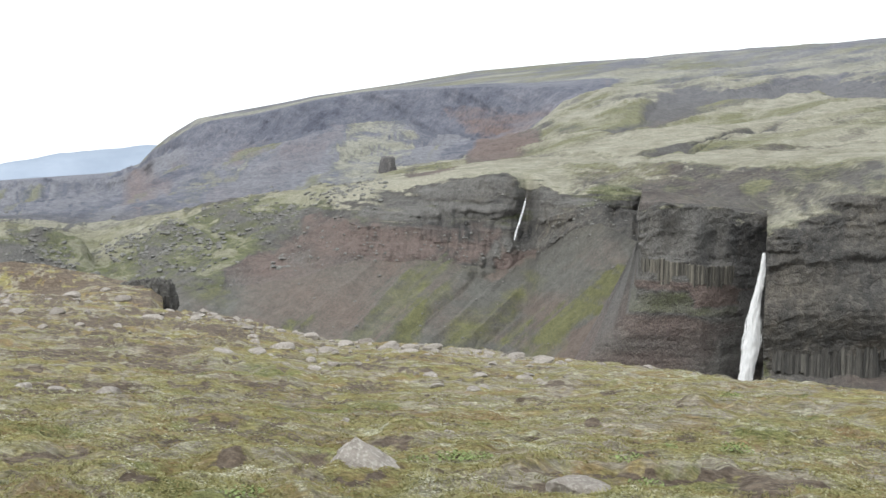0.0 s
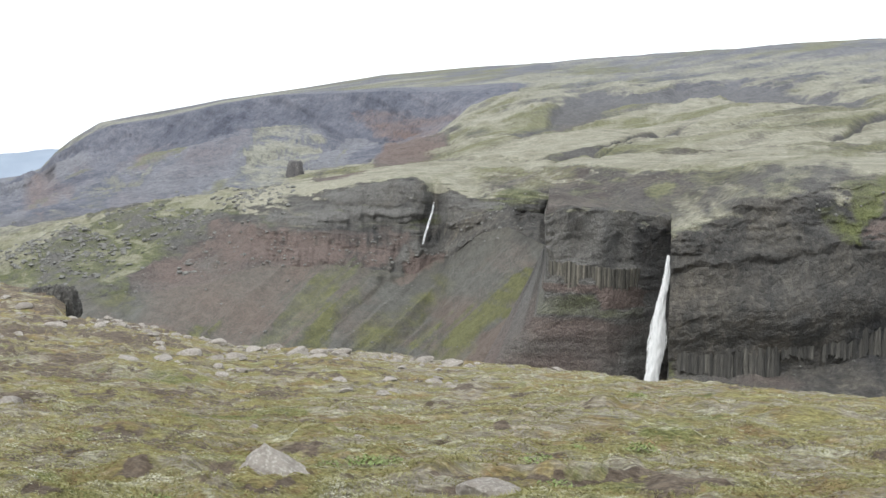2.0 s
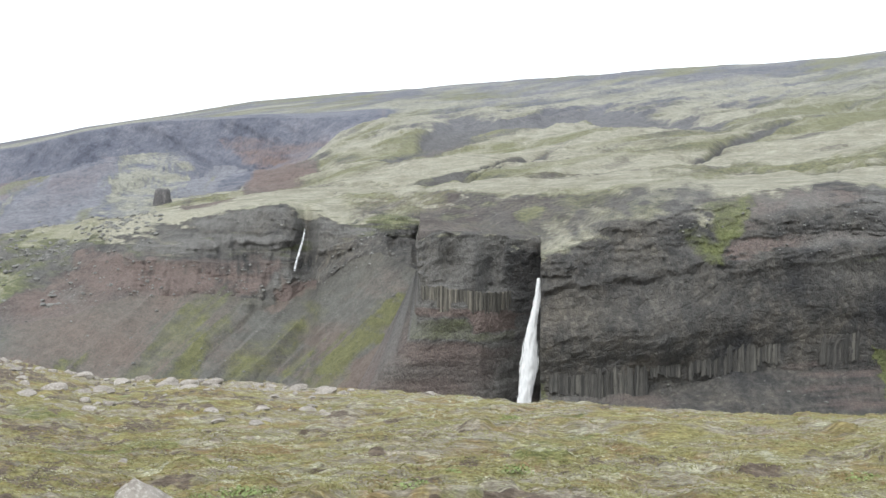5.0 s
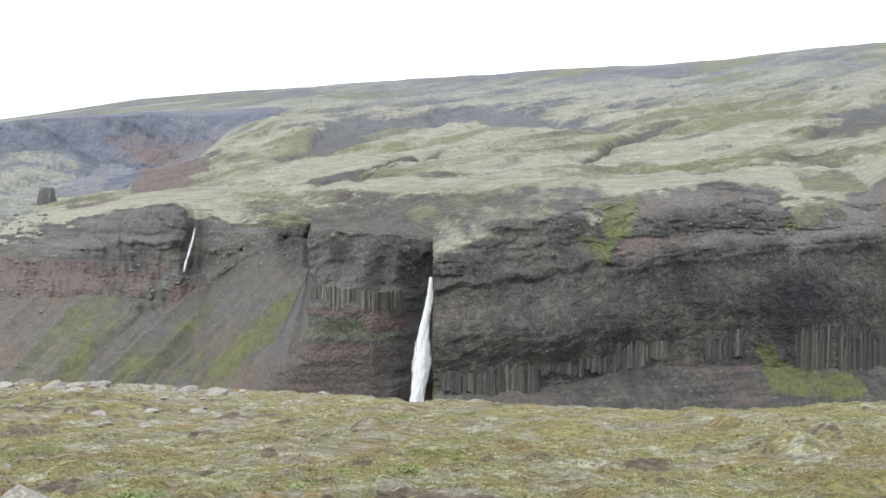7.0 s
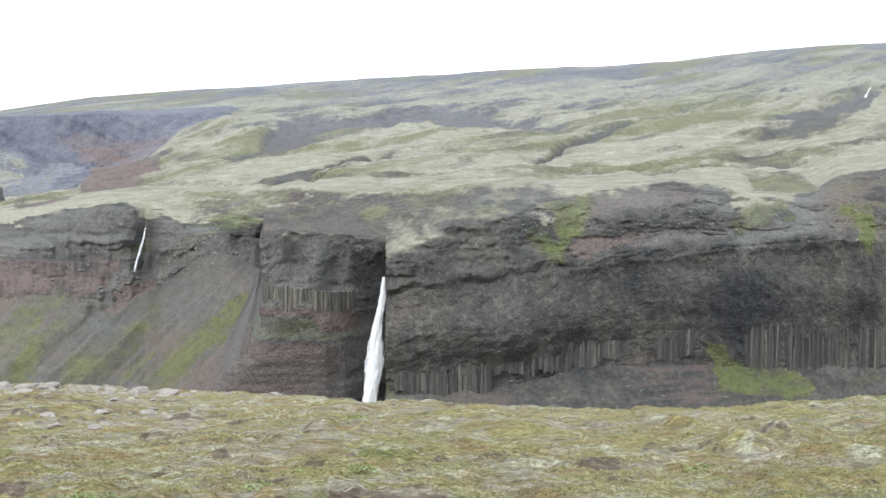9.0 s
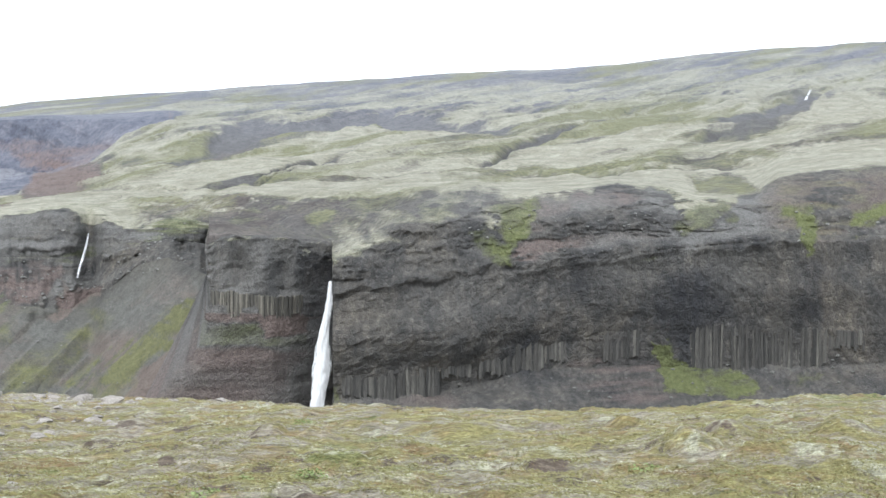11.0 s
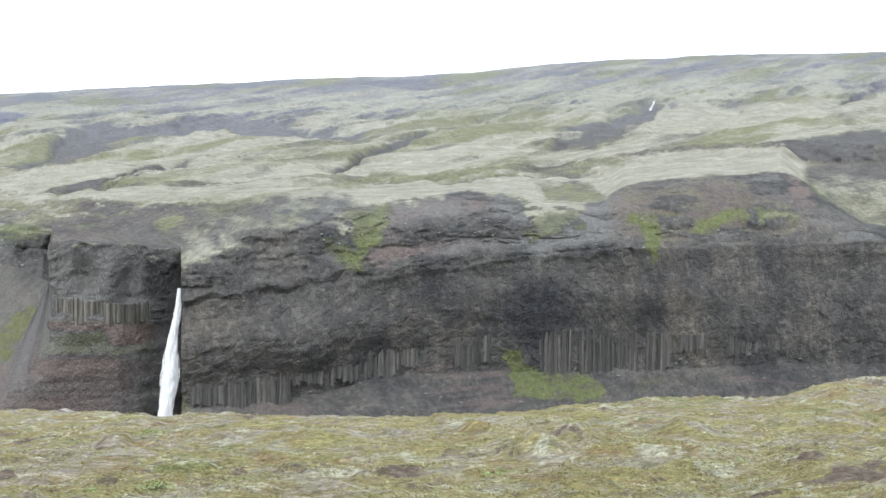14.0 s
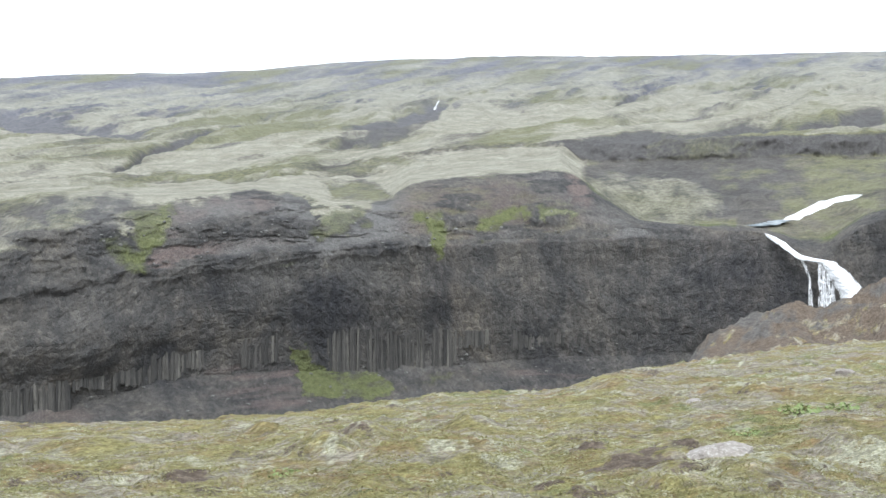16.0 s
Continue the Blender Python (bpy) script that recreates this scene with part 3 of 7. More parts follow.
Z -= block * 4.5 * np.exp(-((A2 + 5.975) / 0.55) ** 2) * step(2.9, 3.7, W) * (1 - step(4.0, 4.9, W))       # worn shoulder of the block
# scree: shallow gullies that run down the slope
gul = fbm(SLANT / 1.6, EL / 9, None, 4, 41, 0.55, True)
Z += talus * gul * 3.2 * step(0.0, 0.3, W) - talus * 1.8 * np.exp(-((SLANT + 8.35 + 0.25 * fbm(EL / 0.9, EL * 0, None, 3, 43)) / 0.13) ** 2) * step(-7.2, -6, EL)
# rubble hill on the downstream side
rub = (1 - step(-20.6, -18.4, A2 + 0.5 * fbm(EL / 0.4, A2 / 0.8, None, 3, 53))) * step(0.6, 1.5, W) * (1 - step(5.5, 6.5, W))
rb = cells(X / 16, Y / 26, 52)
Z += rub * (3.0 * fbm(X / 30, Y / 30, None, 3, 51, 0.6, True) + 0.9 * rb[2] * step(0.02, 0.25, rb[1]) + 1.0)
# heath: hollows, banks and hummocks
heath = step(5.0, 6.4, W) * (1 - step(10.6, 11.0, W) * (1 - step(-9, -6.5, A2))) * (1 - 0.8 * step(11.2, 12, W))
gorge = step(25.4, 26.4, A2) * (1 - step(7.6, 8.0, W))


def furrow(width, *knots):
    """A gully or cut bank along a line of bearings and elevation angles."""
    k = np.array(knots, float)
    el = np.interp(A2, k[:, 0], k[:, 1])
    ends = step(k[0, 0] - 1.0, k[0, 0] + 1.0, A2 + 0.4 * fbm(A2 / 0.7, EL / 0.3, None, 3, 142)) * (1 - step(k[-1, 0] - 0.6, k[-1, 0] + 0.8, A2))
    wob = 0.09 * fbm(A2 / 0.8, EL / 0.5, None, 3, 141)
    return np.exp(-((EL - el + wob) / (width * (0.8 + 0.5 * fbm(A2 / 1.2, EL * 0, None, 2, 143)))) ** 2) * ends * step(5.6, 6.0, W)


cut = sum((
    furrow(0.16, (15.3, 2.82), (16.3, 3.04), (17.5, 3.32)), furrow(0.24, (16.4, 3.72), (17.5, 3.88), (18.8, 4.2), (20.7, 4.64)),
    furrow(0.12, (-5.7, 0.74), (-3.8, 1.26), (-2.0, 1.99), (0.5, 2.57)), furrow(0.30, (-5.7, 2.87), (-3.7, 3.38), (-1.9, 3.5), (2.0, 3.92), (6.0, 3.6), (7.4, 3.48)),
    furrow(0.15, (6.3, 1.93), (7.9, 2.7), (10.8, 3.62), (13.4, 4.13)), furrow(0.10, (27.3, 4.4), (29.2, 5.2)), furrow(0.22, (26.4, 2.9), (29.8, 3.3), (33.2, 3.5), (39, 3.9)),
    furrow(0.34, (-7.3, 2.2), (-5.75, 2.74), (-3.7, 3.46)), furrow(0.1, (-3.7, 1.0), (-2.2, 1.7), (-0.6, 2.2)), furrow(0.12, (11, 1.4), (14, 1.55), (18, 1.75))))
cut = np.clip(cut, 0, 1)
TH = math.radians(38)
AL, AC = Y * math.cos(TH) + X * math.sin(TH), X * math.cos(TH) - Y * math.sin(TH)
swell = 9.0 * fbm(AL / 330, AC / 110, None, 3, 61) + 4.5 * fbm(AL / 150, AC / 45, None, 4, 65, 0.5, True) * step(7.6, 8.4, W) - 2 + 3.0 * fbm(AL / 60, AC / 20, None, 4, 66, 0.6)
Z += heath * (1 - gorge) * (R / 1000) * swell * (1 - 0.4 * step(9.5, 11, W))
Z -= heath * cut * (R / 1000) * 8
rim_rock = step(24.8, 25.8, A2) * step(7.0, 7.2, W) * (1 - step(7.95, 8.1, W))
rr = rim_rock * (5 * fbm(arc / 9, Z / 14, None, 4, 68, 0.55, True) + 1.2 * fbm(arc / 2.5, Z / 3, None, 3, 69))
X -= UX * rr
Y -= UY * rr
gb_ = step(25.8, 27, A2) * step(4.5, 5.2, W) * (1 - step(7.0, 7.2, W))
Z += gb_ * 2.2 * fbm(X / 16, Y / 22, None, 4, 64)
Z += step(4.4, 5.0, W) * (1 - step(8, 9, W)) * (0.5 * fbm(X / 9, Y / 9, None, 3, 67) + 2.8 * fbm(X / 16, Y / 24, None, 4, 63) * step(-10, -8, A2) * (1 - step(3, 5, A2)) * (1 - step(6, 6.3, W)))
FRONT = np.interp(A2, (-36, -20.5, -18.5, -17, -15, -13, -11.2, -9.7, -7.6, -6.3), (-9, -2.2, -0.75, -0.2, 0.4, 1.15, 1.85, 2.85, 3.72, 4.6))
above = step(-0.1, 0.12, EL - FRONT + 0.12 * fbm(A2 / 0.6, EL / 0.3, None, 3, 70))
mesa = step(8.0, 9.0, W) * (1 - step(11.0, 11.3, W)) * above * (1 - step(-7.4, -6.6, A2))
mc = cells(np.radians(A2) * 1800 / 26, Z / 45, 73)
crag = step(9.75, 10.0, W)
mp = mesa * ((7 + 5 * crag) * fbm(np.radians(A2) * 1800 / 110 + Z / 70, Z / 120, None, 4, 71, 0.55, True) + crag * (0.7 * mc[2] + 4 * fbm(np.radians(A2) * 1800 / 22, Z / 40, None, 3, 75, 0.6, True)) + 4 * (1 - crag) * fbm(np.radians(A2) * 1800 / 30 + Z / 30, Z / 30, None, 4, 76))
mp *= step(-28.5, -26.5, A2)
X -= UX * mp
Y -= UY * mp
mesa_z = mesa * (3 * fbm(X / 60, Y / 60, Z / 40, 4, 77) * (1 - step(10.5, 11, W)))
Z += mesa_z

# what grows or lies where
gx = np.gradient(Z, axis=0) / np.maximum(np.hypot(np.gradient(X, axis=0), np.gradient(Y, axis=0)), 0.05)
n2, n3 = fbm(X / 38, Y / 50, None, 4, 83), fbm(arc / 30, Z / 20, None, 4, 85)
n6 = fbm(arc / 7, Z / 2.6, None, 5, 84, 0.6)
plateau = np.where(A2 < 17.5, step(3.9, 4.15, W + 0.7 * n6 + 0.3 * n3), step(4.35, 4.75, W))
steep = step(0.2, 0.5, gx) * step(5.5, 6.2, W)
n4, n5 = fbm(AL / 210, AC / 60, None, 4, 87), 0.5 * fbm(AL / 80, AC / 20, None, 5, 89, 0.65) + 0.75 * fbm(A2 / 2.4, (EL - 0.2 * A2) / 0.24, None, 5, 79, 0.62)
high = step(9.2, 11.3, W)
MOSSY = plateau * np.clip(0.6 + (0.85 * n4 + 0.75 * n5) * (1 - 0.4 * high) - 0.5 * steep * (1 - 0.6 * high) - 1.1 * cut - 0.14 * high - 0.3 * step(10.8, 11.9, W) + 0.06 * step(7, 8, W) + 0.5 * (1 - step(6.6, 7.2, W)), 0, 1)
GRASSY = plateau * np.clip(0.6 + 0.7 * n5 - 0.6 * n4 - 0.25 * high - 0.75 * cut, 0, 1)
REDDY, SCREED = 0.1 * plateau * step(10.2, 11.4, W), plateau * np.clip(1.3 * cut + 0.4 * step(10.2, 11.4, W), 0, 1)


def patch(az, a, w_mid, w):
    return np.exp(-((A2 - az) / a) ** 2 - ((W - w_mid) / w) ** 2)


# scree with green streaks, red beds
streak = fbm(SLANT / 0.8, EL / 7, None, 4, 91)
streak2 = fbm(SLANT / 0.22, EL / 1.6, None, 4, 92)
SCREED = np.maximum(SCREED, np.clip(talus * (0.9 + 0.5 * streak + 0.4 * streak2) * (1 - np.exp(-((SLANT + 8.35) / 0.14) ** 2)), 0, 1))
low = 1 - step(0.25, 0.9, W)
GRASSY = np.maximum(GRASSY, talus * np.clip(1.2 * streak * (0.4 + 0.6 * low) + 0.3 * low - 0.1, 0, 0.42))
for c, w, amount in ((-1.7, 0.35, 0.8), (-10.6, 2.2, 0.42), (-5.6, 1.6, 0.3), (-3.1, 0.5, 0.32)):
    GRASSY = np.maximum(GRASSY, talus * np.clip(amount * np.exp(-((SLANT - c) / w) ** 2) * (0.9 + 0.8 * streak + 0.6 * streak2), 0, 0.6) * step(0.02, 0.2, W))
blotch = fbm(arc / 26, Z / 14, None, 5, 93, 0.6)
REDDY = np.maximum(REDDY, talus * np.clip(0.36 + 1.1 * blotch - 0.15 * step(-9, -6, SLANT), 0, 0.75))
GRASSY = np.maximum(GRASSY, talus * np.clip(0.35 * low + 0.9 * blotch * low - 0.6 * blotch * (1 - low) - 0.05, 0, 0.5))
redz = left * step(-21.2, -19.4, A2) * (1 - 0.8 * step(-12.2, -11.2, A2))
REDDY = np.maximum(REDDY, redz * np.clip(0.85 * np.exp(-((W - 1.9) / 0.95) ** 2) + 0.6 * n3, 0, 1) * (1 - step(2.93, 3.02, W)))
REDDY = np.maximum(REDDY, talus * step(-18.5, -16, SLANT) * (1 - 0.75 * step(-13.0, -10.8, SLANT)) * np.clip(0.9 + 0.9 * streak, 0, 1))
REDDY = np.maximum(REDDY, talus * step(-1.2, -0.7, SLANT) * 0.95)
# block: red band under the columns, grey bed, brown foot
REDDY = np.maximum(REDDY, block * np.clip(0.9 * np.exp(-((EL + 5.0) / 0.16) ** 2) + 0.6 * (1 - step(-7.0, -6.6, EL)) + 0.6 * n3 - 0.15, 0, 1) * (1 - step(1.95, 2.1, W)))
SCREED = np.maximum(SCREED, block * np.clip(0.95 * np.exp(-((EL + 5.9) / 0.6) ** 2) + 0.5 + 0.9 * fbm(arc / 60, Z / 1.6, None, 4, 94), 0, 1) * (1 - 0.5 * step(-2.2, -1.6, A2)))
# brown foot of the wall, and broken tier above the ledge
foot = main * (1 - step(1.55, 1.85, W))
SCREED = np.maximum(SCREED, block * (1 - step(1.9, 2.1, W)) * np.clip(0.8 + 0.9 * n3, 0, 1) * (1 - REDDY))
SCREED = np.maximum(SCREED, block * step(2.9, 3.2, W) * (1 - step(3.9, 4.1, W)) * np.clip(0.45 + 1.2 * n3 - 0.6 * step(-2.4, -1.8, A2), 0, 0.8))
tier = main * step(3.15, 3.4, W) * (1 - step(4.3, 4.6, W))
REDDY = np.maximum(REDDY, patch(-14.6, 1.7, 5.6, 0.9) * 1.1 + patch(26.2, 0.6, 4.6, 0.5))
terrace = left * step(-19.5, -18.5, A2) * np.exp(-((W - 3.25) / 0.2) ** 2)
GRASSY = np.maximum(GRASSY, terrace * np.clip(0.3 + 1.1 * n3, 0, 0.7))
tl = left * step(-19.8, -18.8, A2) * step(2.98, 3.08, W) * (1 - step(3.95, 4.05, W))
GRASSY = np.maximum(GRASSY, tl * np.clip(0.3 + 0.9 * n6 - 0.5 * step(3.5, 3.75, W), 0, 0.46))
SCREED = np.maximum(SCREED, tl * np.clip(0.7 - 0.8 * n6 - 0.3 * step(3.6, 3.8, W), 0, 0.9))
MOSSY = np.maximum(MOSSY, left * step(-19.8, -18.8, A2) * (1 - step(-15, -13, A2)) * step(3.45, 3.8, W + 0.3 * n6) * np.clip(0.34 + 0.9 * n6 + 0.5 * n3, 0, 0.8) * (W < 4.3))
# rubble hill
heaps = sum((zone(0.2, 0.5, (-30.15, -3.96), (-28.70, -3.20), (-27.48, -2.76), (-25.50, -2.90), (-24.74, -3.27), (-26.49, -3.93), (-28.70, -4.12)), zone(0.2, 0.5, (-24.24, -2.76), (-23.74, -2.19), (-22.47, -1.85), (-21.19, -1.98), (-21.70, -2.70), (-23.23, -2.94)), zone(0.2, 0.5, (-20.68, -1.28), (-18.63, -0.55), (-17.59, -0.58), (-18.62, -1.24), (-20.16, -1.78)), zone(0.2, 0.5, (-34.17, -3.35), (-33.00, -2.98), (-31.82, -3.60), (-31.35, -4.34), (-33.01, -4.45))))
rocky = step(0.05, 0.3, fbm((EL - 0.35 * A2) / 0.35, A2 / 1.3, None, 5, 157, 0.65))
MOSSY = np.maximum(MOSSY * (1 - rub * rocky) * (1 - 0.4 * rub), rub * np.clip(0.22 + 0.8 * n2 + 0.9 * n6 - 0.5 * rocky, 0, 0.5))
GRASSY = np.maximum(GRASSY * (1 - 0.6 * rub * rocky), (1 - step(-20.6, -17.6, A2 + 1.2 * n3)) * (1 - step(5, 6, W)) * np.clip(0.55 + 0.6 * n2 + 0.4 * n6 - 0.3 * rocky, 0, 0.62) * step(0.5, 1.1, W))
SCREED = np.maximum(SCREED, rub * 0.5)
# brown bank over the block, gorge slopes, bare steps
bank = step(-10.5, -8, A2) * (1 - step(2.2, 4.2, A2)) * step(4.05, 4.3, W) * (1 - step(0.32, 0.6, EL + 0.25 * n6)) * (1 - main * (1 - step(5.02, 5.12, W)))
bank *= (1 - step(6.0, 6.3, W)) * np.clip(0.95 + 0.6 * n2 + 0.5 * n6, 0, 1)
MOSSY *= 1 - bank * (0.95 - 0.6 * step(0.15, 0.4, n6))
GRASSY *= 1 - bank * (0.8 - 0.6 * step(0.0, 0.3, n3))
SCREED = np.maximum(SCREED * (1 - bank), 0)
dome = main * (1 - step(2.5, 4.5, A2)) * step(3.9, 4.1, W) * (1 - step(5.0, 5.1, W))
MOSSY *= 1 - dome * np.clip(0.55 - 1.2 * n6, 0, 0.9)
GRASSY = np.maximum(GRASSY, dome * np.clip(0.42 + 0.9 * n6 + 0.5 * n3, 0, 0.7))
REDDY = np.maximum(REDDY, bank * np.clip(0.35 + 0.8 * n3, 0, 0.6))
MOSSY *= 1 - step(18.2, 19, A2) * (1 - step(4.85, 5.0, W)) * 0.9
GRASSY *= 1 - step(18.2, 19, A2) * (1 - step(4.85, 5.0, W)) * step(4.4, 4.5, W) * 0.8
bare = step(7.0, 7.15, W) * (1 - step(7.85, 8.0, W)) * (0.45 + 0.55 * step(24, 25.6, A2))
MOSSY *= 1 - bare * 0.85
GRASSY *= 1 - bare * np.clip(0.75 + 0.5 * n2, 0, 1)
SCREED = np.maximum(SCREED, bare * step(24, 25.6, A2))
gs = step(26, 27, A2) * step(4.6, 5.1, W) * (1 - step(7.0, 7.1, W))
MOSSY = MOSSY * (1 - gs) + gs * np.clip(0.75 * step(6.05, 6.3, W) * (1 - step(30.5, 32.5, A2)) + 0.5 * n2, 0, 1)
ng = fbm(X / 14, Y / 26, None, 5, 99, 0.65)
GRASSY = np.maximum(GRASSY * (1 - gs), gs * np.clip(0.45 + 1.2 * ng, 0, 1))
MOSSY *= 1 - gs * np.clip(0.3 - 1.2 * ng, 0, 1)
REDDY = np.maximum(REDDY, gs * np.clip(0.15 - 1.1 * ng, 0, 0.8))
SCREED = np.maximum(SCREED, gs * np.clip(0.3 + ng, 0, 0.8))
fan = gs * step(-0.2, 0.2, A2 - 26.5 - 0.67 * (1.66 - EL) + 0.3 * ng) * (1 - step(-0.3, 0.3, A2 - 29.6 - 1.5 * (1.7 - EL) + 0.7 * ng)) * (1 - step(1.6, 1.8, EL)) * step(-0.95, -0.6, EL + 0.2 * ng)
MOSSY = np.maximum(MOSSY, fan * np.clip(0.55 + 0.7 * ng, 0, 0.8))
SCREED = np.maximum(SCREED, fan * np.clip(0.6 - ng, 0, 0.9))
REDDY *= 1 - fan
GRASSY *= 1 - 0.75 * fan
knob = gs * step(0.35, 0.6, np.exp(-((A2 - 33.6) / 0.6) ** 2 - ((EL - 0.25) / 0.35) ** 2) + 0.4 * ng)
MOSSY, GRASSY, SCREED = MOSSY * (1 - knob), GRASSY * (1 - knob), SCREED * (1 - knob)
Z += 2.0 * knob
# bare red soil on the shoulder below the mountain
rp = np.clip(1.2 * np.exp(-((A2 + 12.2) / 1.7) ** 2 - ((EL - 1.05 - 0.22 * (A2 + 12.2)) / 0.3) ** 2) + 0.4 * n2 - 0.15, 0, 1) * step(4.6, 5.2, W) * (A2 < -8)
MOSSY, GRASSY = MOSSY * (1 - 0.85 * rp), GRASSY * (1 - 0.7 * rp)
REDDY = np.maximum(REDDY, rp)
# mountain
mz = np.radians(A2) * 1700
mn = fbm(mz / 70, Z / 90, None, 4, 95)
vale = above * (1 - step(-18.5, -17.5, A2)) * step(5.4, 6.2, W) * (1 - step(11.0, 11.2, W))
slope_part = np.maximum(mesa * (1 - step(9.85, 10.05, W)), vale * (1 - step(9.85, 10.05, W)))
SL2 = EL - 0.48 * A2
v1, v2, v3 = fbm(SL2 / 0.45, A2 / 5, None, 4, 151), fbm(SL2 / 0.3, A2 / 2.2, None, 4, 153), fbm(SL2 / 0.16, A2 / 0.5, None, 4, 155)
both = mesa + vale > 0.5
SCREED = np.where(slope_part > 0.3, slope_part * np.clip(0.55 + 1.1 * v1 - 0.5 * step(0.1, 0.35, v3), 0, 1), SCREED)
pale = np.exp(-((A2 + 18.6 - 0.25 * (EL - 0.5)) / (0.75 + 0.25 * (1.5 - EL))) ** 2) * step(-1.2, -0.6, EL) * (1 - step(1.3, 1.7, EL))
MOSSY = np.where(both, np.clip(pale * (1.0 + 0.9 * v3) + slope_part * (0.9 * v3 - 0.22) * step(-3.5, -1.5, -EL), 0, 1) * (1 - step(10, 10.1, W)), MOSSY)
GRASSY = np.where(both, slope_part * np.clip(1.5 * v2 - 0.12, 0, 0.8), GRASSY)
REDDY = np.where(both, slope_part * np.clip(0.9 * mn - 0.05, 0, 0.7), REDDY)
REDDY = np.maximum(REDDY, mesa * step(-25.5, -23, A2) * step(9.8, 10, W) * np.clip((0.35 + 1.3 * mn) * (0.4 + 0.6 * step(-17.5, -15, A2)), 0, 1))
GRASSY = np.maximum(GRASSY, mesa * step(9.9, 10.2, W) * np.clip(1.2 * v2 - 0.45, 0, 0.6))
far_vale = (1 - step(-0.9, 0.5, A2 - np.interp(EL, [-2.6, -1.87, -1.24, -0.6, 0.04, 0.81], [-32.3, -31.6, -30.6, -29.7, -28.8, -27.9]) + 0.5 * n6)) * step(9, 9.5, W)
MOSSY *= 1 - 0.8 * far_vale
GRASSY *= 1 - 0.6 * far_vale
def paint(mask, moss=0.0, grass=0.0, red=0.0, scree=0.0, vary=0.6):
    """Lay another cover over part of the land."""
    for v, amount, k in ((MOSSY, moss, n6), (GRASSY, grass, n3 + 0.6 * n6), (REDDY, red, n3), (SCREED, scree, -n3)):
        v += mask * (np.clip(amount * (1 + 1.4 * vary * k), 0, 1) - v)


tier_rock = main * step(3.08, 3.2, W) * (1 - step(4.9, 5.0, W)) * step(0.02, 0.26, fbm(arc / 13, Z / 2.8, None, 5, 45, 0.6))
# the great wall: plain dark rock below the ledge, broken tier of rubble, outcrops and green gullies above it
paint(main * wall * (1 - step(3.0, 3.06, W)), scree=0.16 * (1 - 0.8 * step(20, 26, A2)), red=0.06, vary=1.6)
paint(main * zone(0.15, 0.5, (7.30, -3.03), (8.31, -1.11), (8.69, 0.17), (10.32, 0.47), (12.08, 0.61), (13.83, 0.44), (14.70, -0.50), (15.08, -1.65), (14.84, -2.15), (11.36, -2.58)), red=0.46, scree=0.5, vary=1.0)
paint(main * zone(0.15, 0.4, (15.08, -2.10), (15.07, -1.52), (16.05, -0.77), (17.26, 0.22), (18.44, 0.77), (19.85, 0.94), (19.72, 1.06), (21.95, 1.26), (25.25, 1.46), (25.59, 0.59), (26.54, 0.19), (27.50, -0.33), (29.21, -1.05), (27.51, -1.43), (24.38, -1.55), (21.94, -1.55), (19.46, -1.54)), moss=0.14, grass=0.18, red=0.28, scree=0.6, vary=1.2)
paint(main * zone(0.22, 0.4, (-0.80, -2.35), (-0.42, -1.70), (0.74, -1.00), (2.32, -0.62), (3.62, -0.72), (3.15, -1.49), (1.62, -1.95), (0.33, -2.55)), moss=0.52, grass=0.5, scree=0.2, vary=1.0)
paint(main * (W > 3.6) * zone(0.3, 0.5, (1.62, -0.72), (2.81, 0.19), (4.96, 0.60), (6.40, 0.48), (6.38, -0.74), (4.46, -0.97), (3.03, -0.77)), moss=0.4, grass=0.4, red=0.25, scree=0.3, vary=1.2)
paint(main * zone(0.12, 0.5, (3.69, -1.36), (6.00, -1.11), (7.16, -2.77), (4.99, -3.29), (2.42, -2.89)), moss=0.08, grass=0.2, red=0.3, scree=0.4)
paint(0.8 * tier_rock, moss=0.06, grass=0.12, scree=0.14)
paint(np.clip(OUTCROPS, 0, 1), moss=0.08, grass=0.08, scree=0.12)
paint(main * zone(0.15, 0.35, (6.39, 0.04), (7.54, 0.12), (8.76, 0.17), (8.31, -0.86), (7.67, -1.88), (7.42, -2.77), (6.98, -2.65), (7.15, -1.62), (6.82, -0.86)), grass=0.66, moss=0.2, vary=0.9)
paint(main * zone(0.15, 0.35, (5.62, -1.24), (6.25, -1.11), (6.90, -2.01), (6.98, -2.52), (6.51, -2.13)), grass=0.6, vary=1.0)
paint(main * zone(0.1, 0.3, (14.70, -1.13), (15.07, -0.38), (16.05, -0.02), (16.90, 0.22), (16.54, -0.65), (15.93, -1.15), (15.07, -1.49)), grass=0.8, moss=0.25)
paint(main * zone(0.08, 0.3, (19.29, -0.48), (20.11, -0.40), (20.40, -0.82), (20.25, -1.68), (20.09, -2.30), (19.77, -1.68), (19.65, -1.06)), grass=0.45, vary=1.6)
paint(main * zone(0.08, 0.3, (16.52, -0.24), (17.01, -0.45), (17.12, -0.94), (16.64, -0.81)), grass=0.6)
paint(main * zone(0.1, 0.7, (22.44, -0.69), (23.42, 0.15), (23.90, -0.23), (23.42, -0.71), (22.68, -1.19)), grass=0.4, red=0.3, vary=1.6)
paint(main * zone(0.1, 0.7, (24.50, -0.17), (25.82, -0.20), (25.58, -0.52), (24.62, -0.57)), grass=0.36, moss=0.2, vary=1.6)
paint(main * zone(0.06, 0.15, (11.37, -2.70), (13.36, -2.47), (14.84, -2.30), (15.09, -2.46), (13.36, -2.70), (11.62, -2.91)), grass=0.35, scree=0.3)
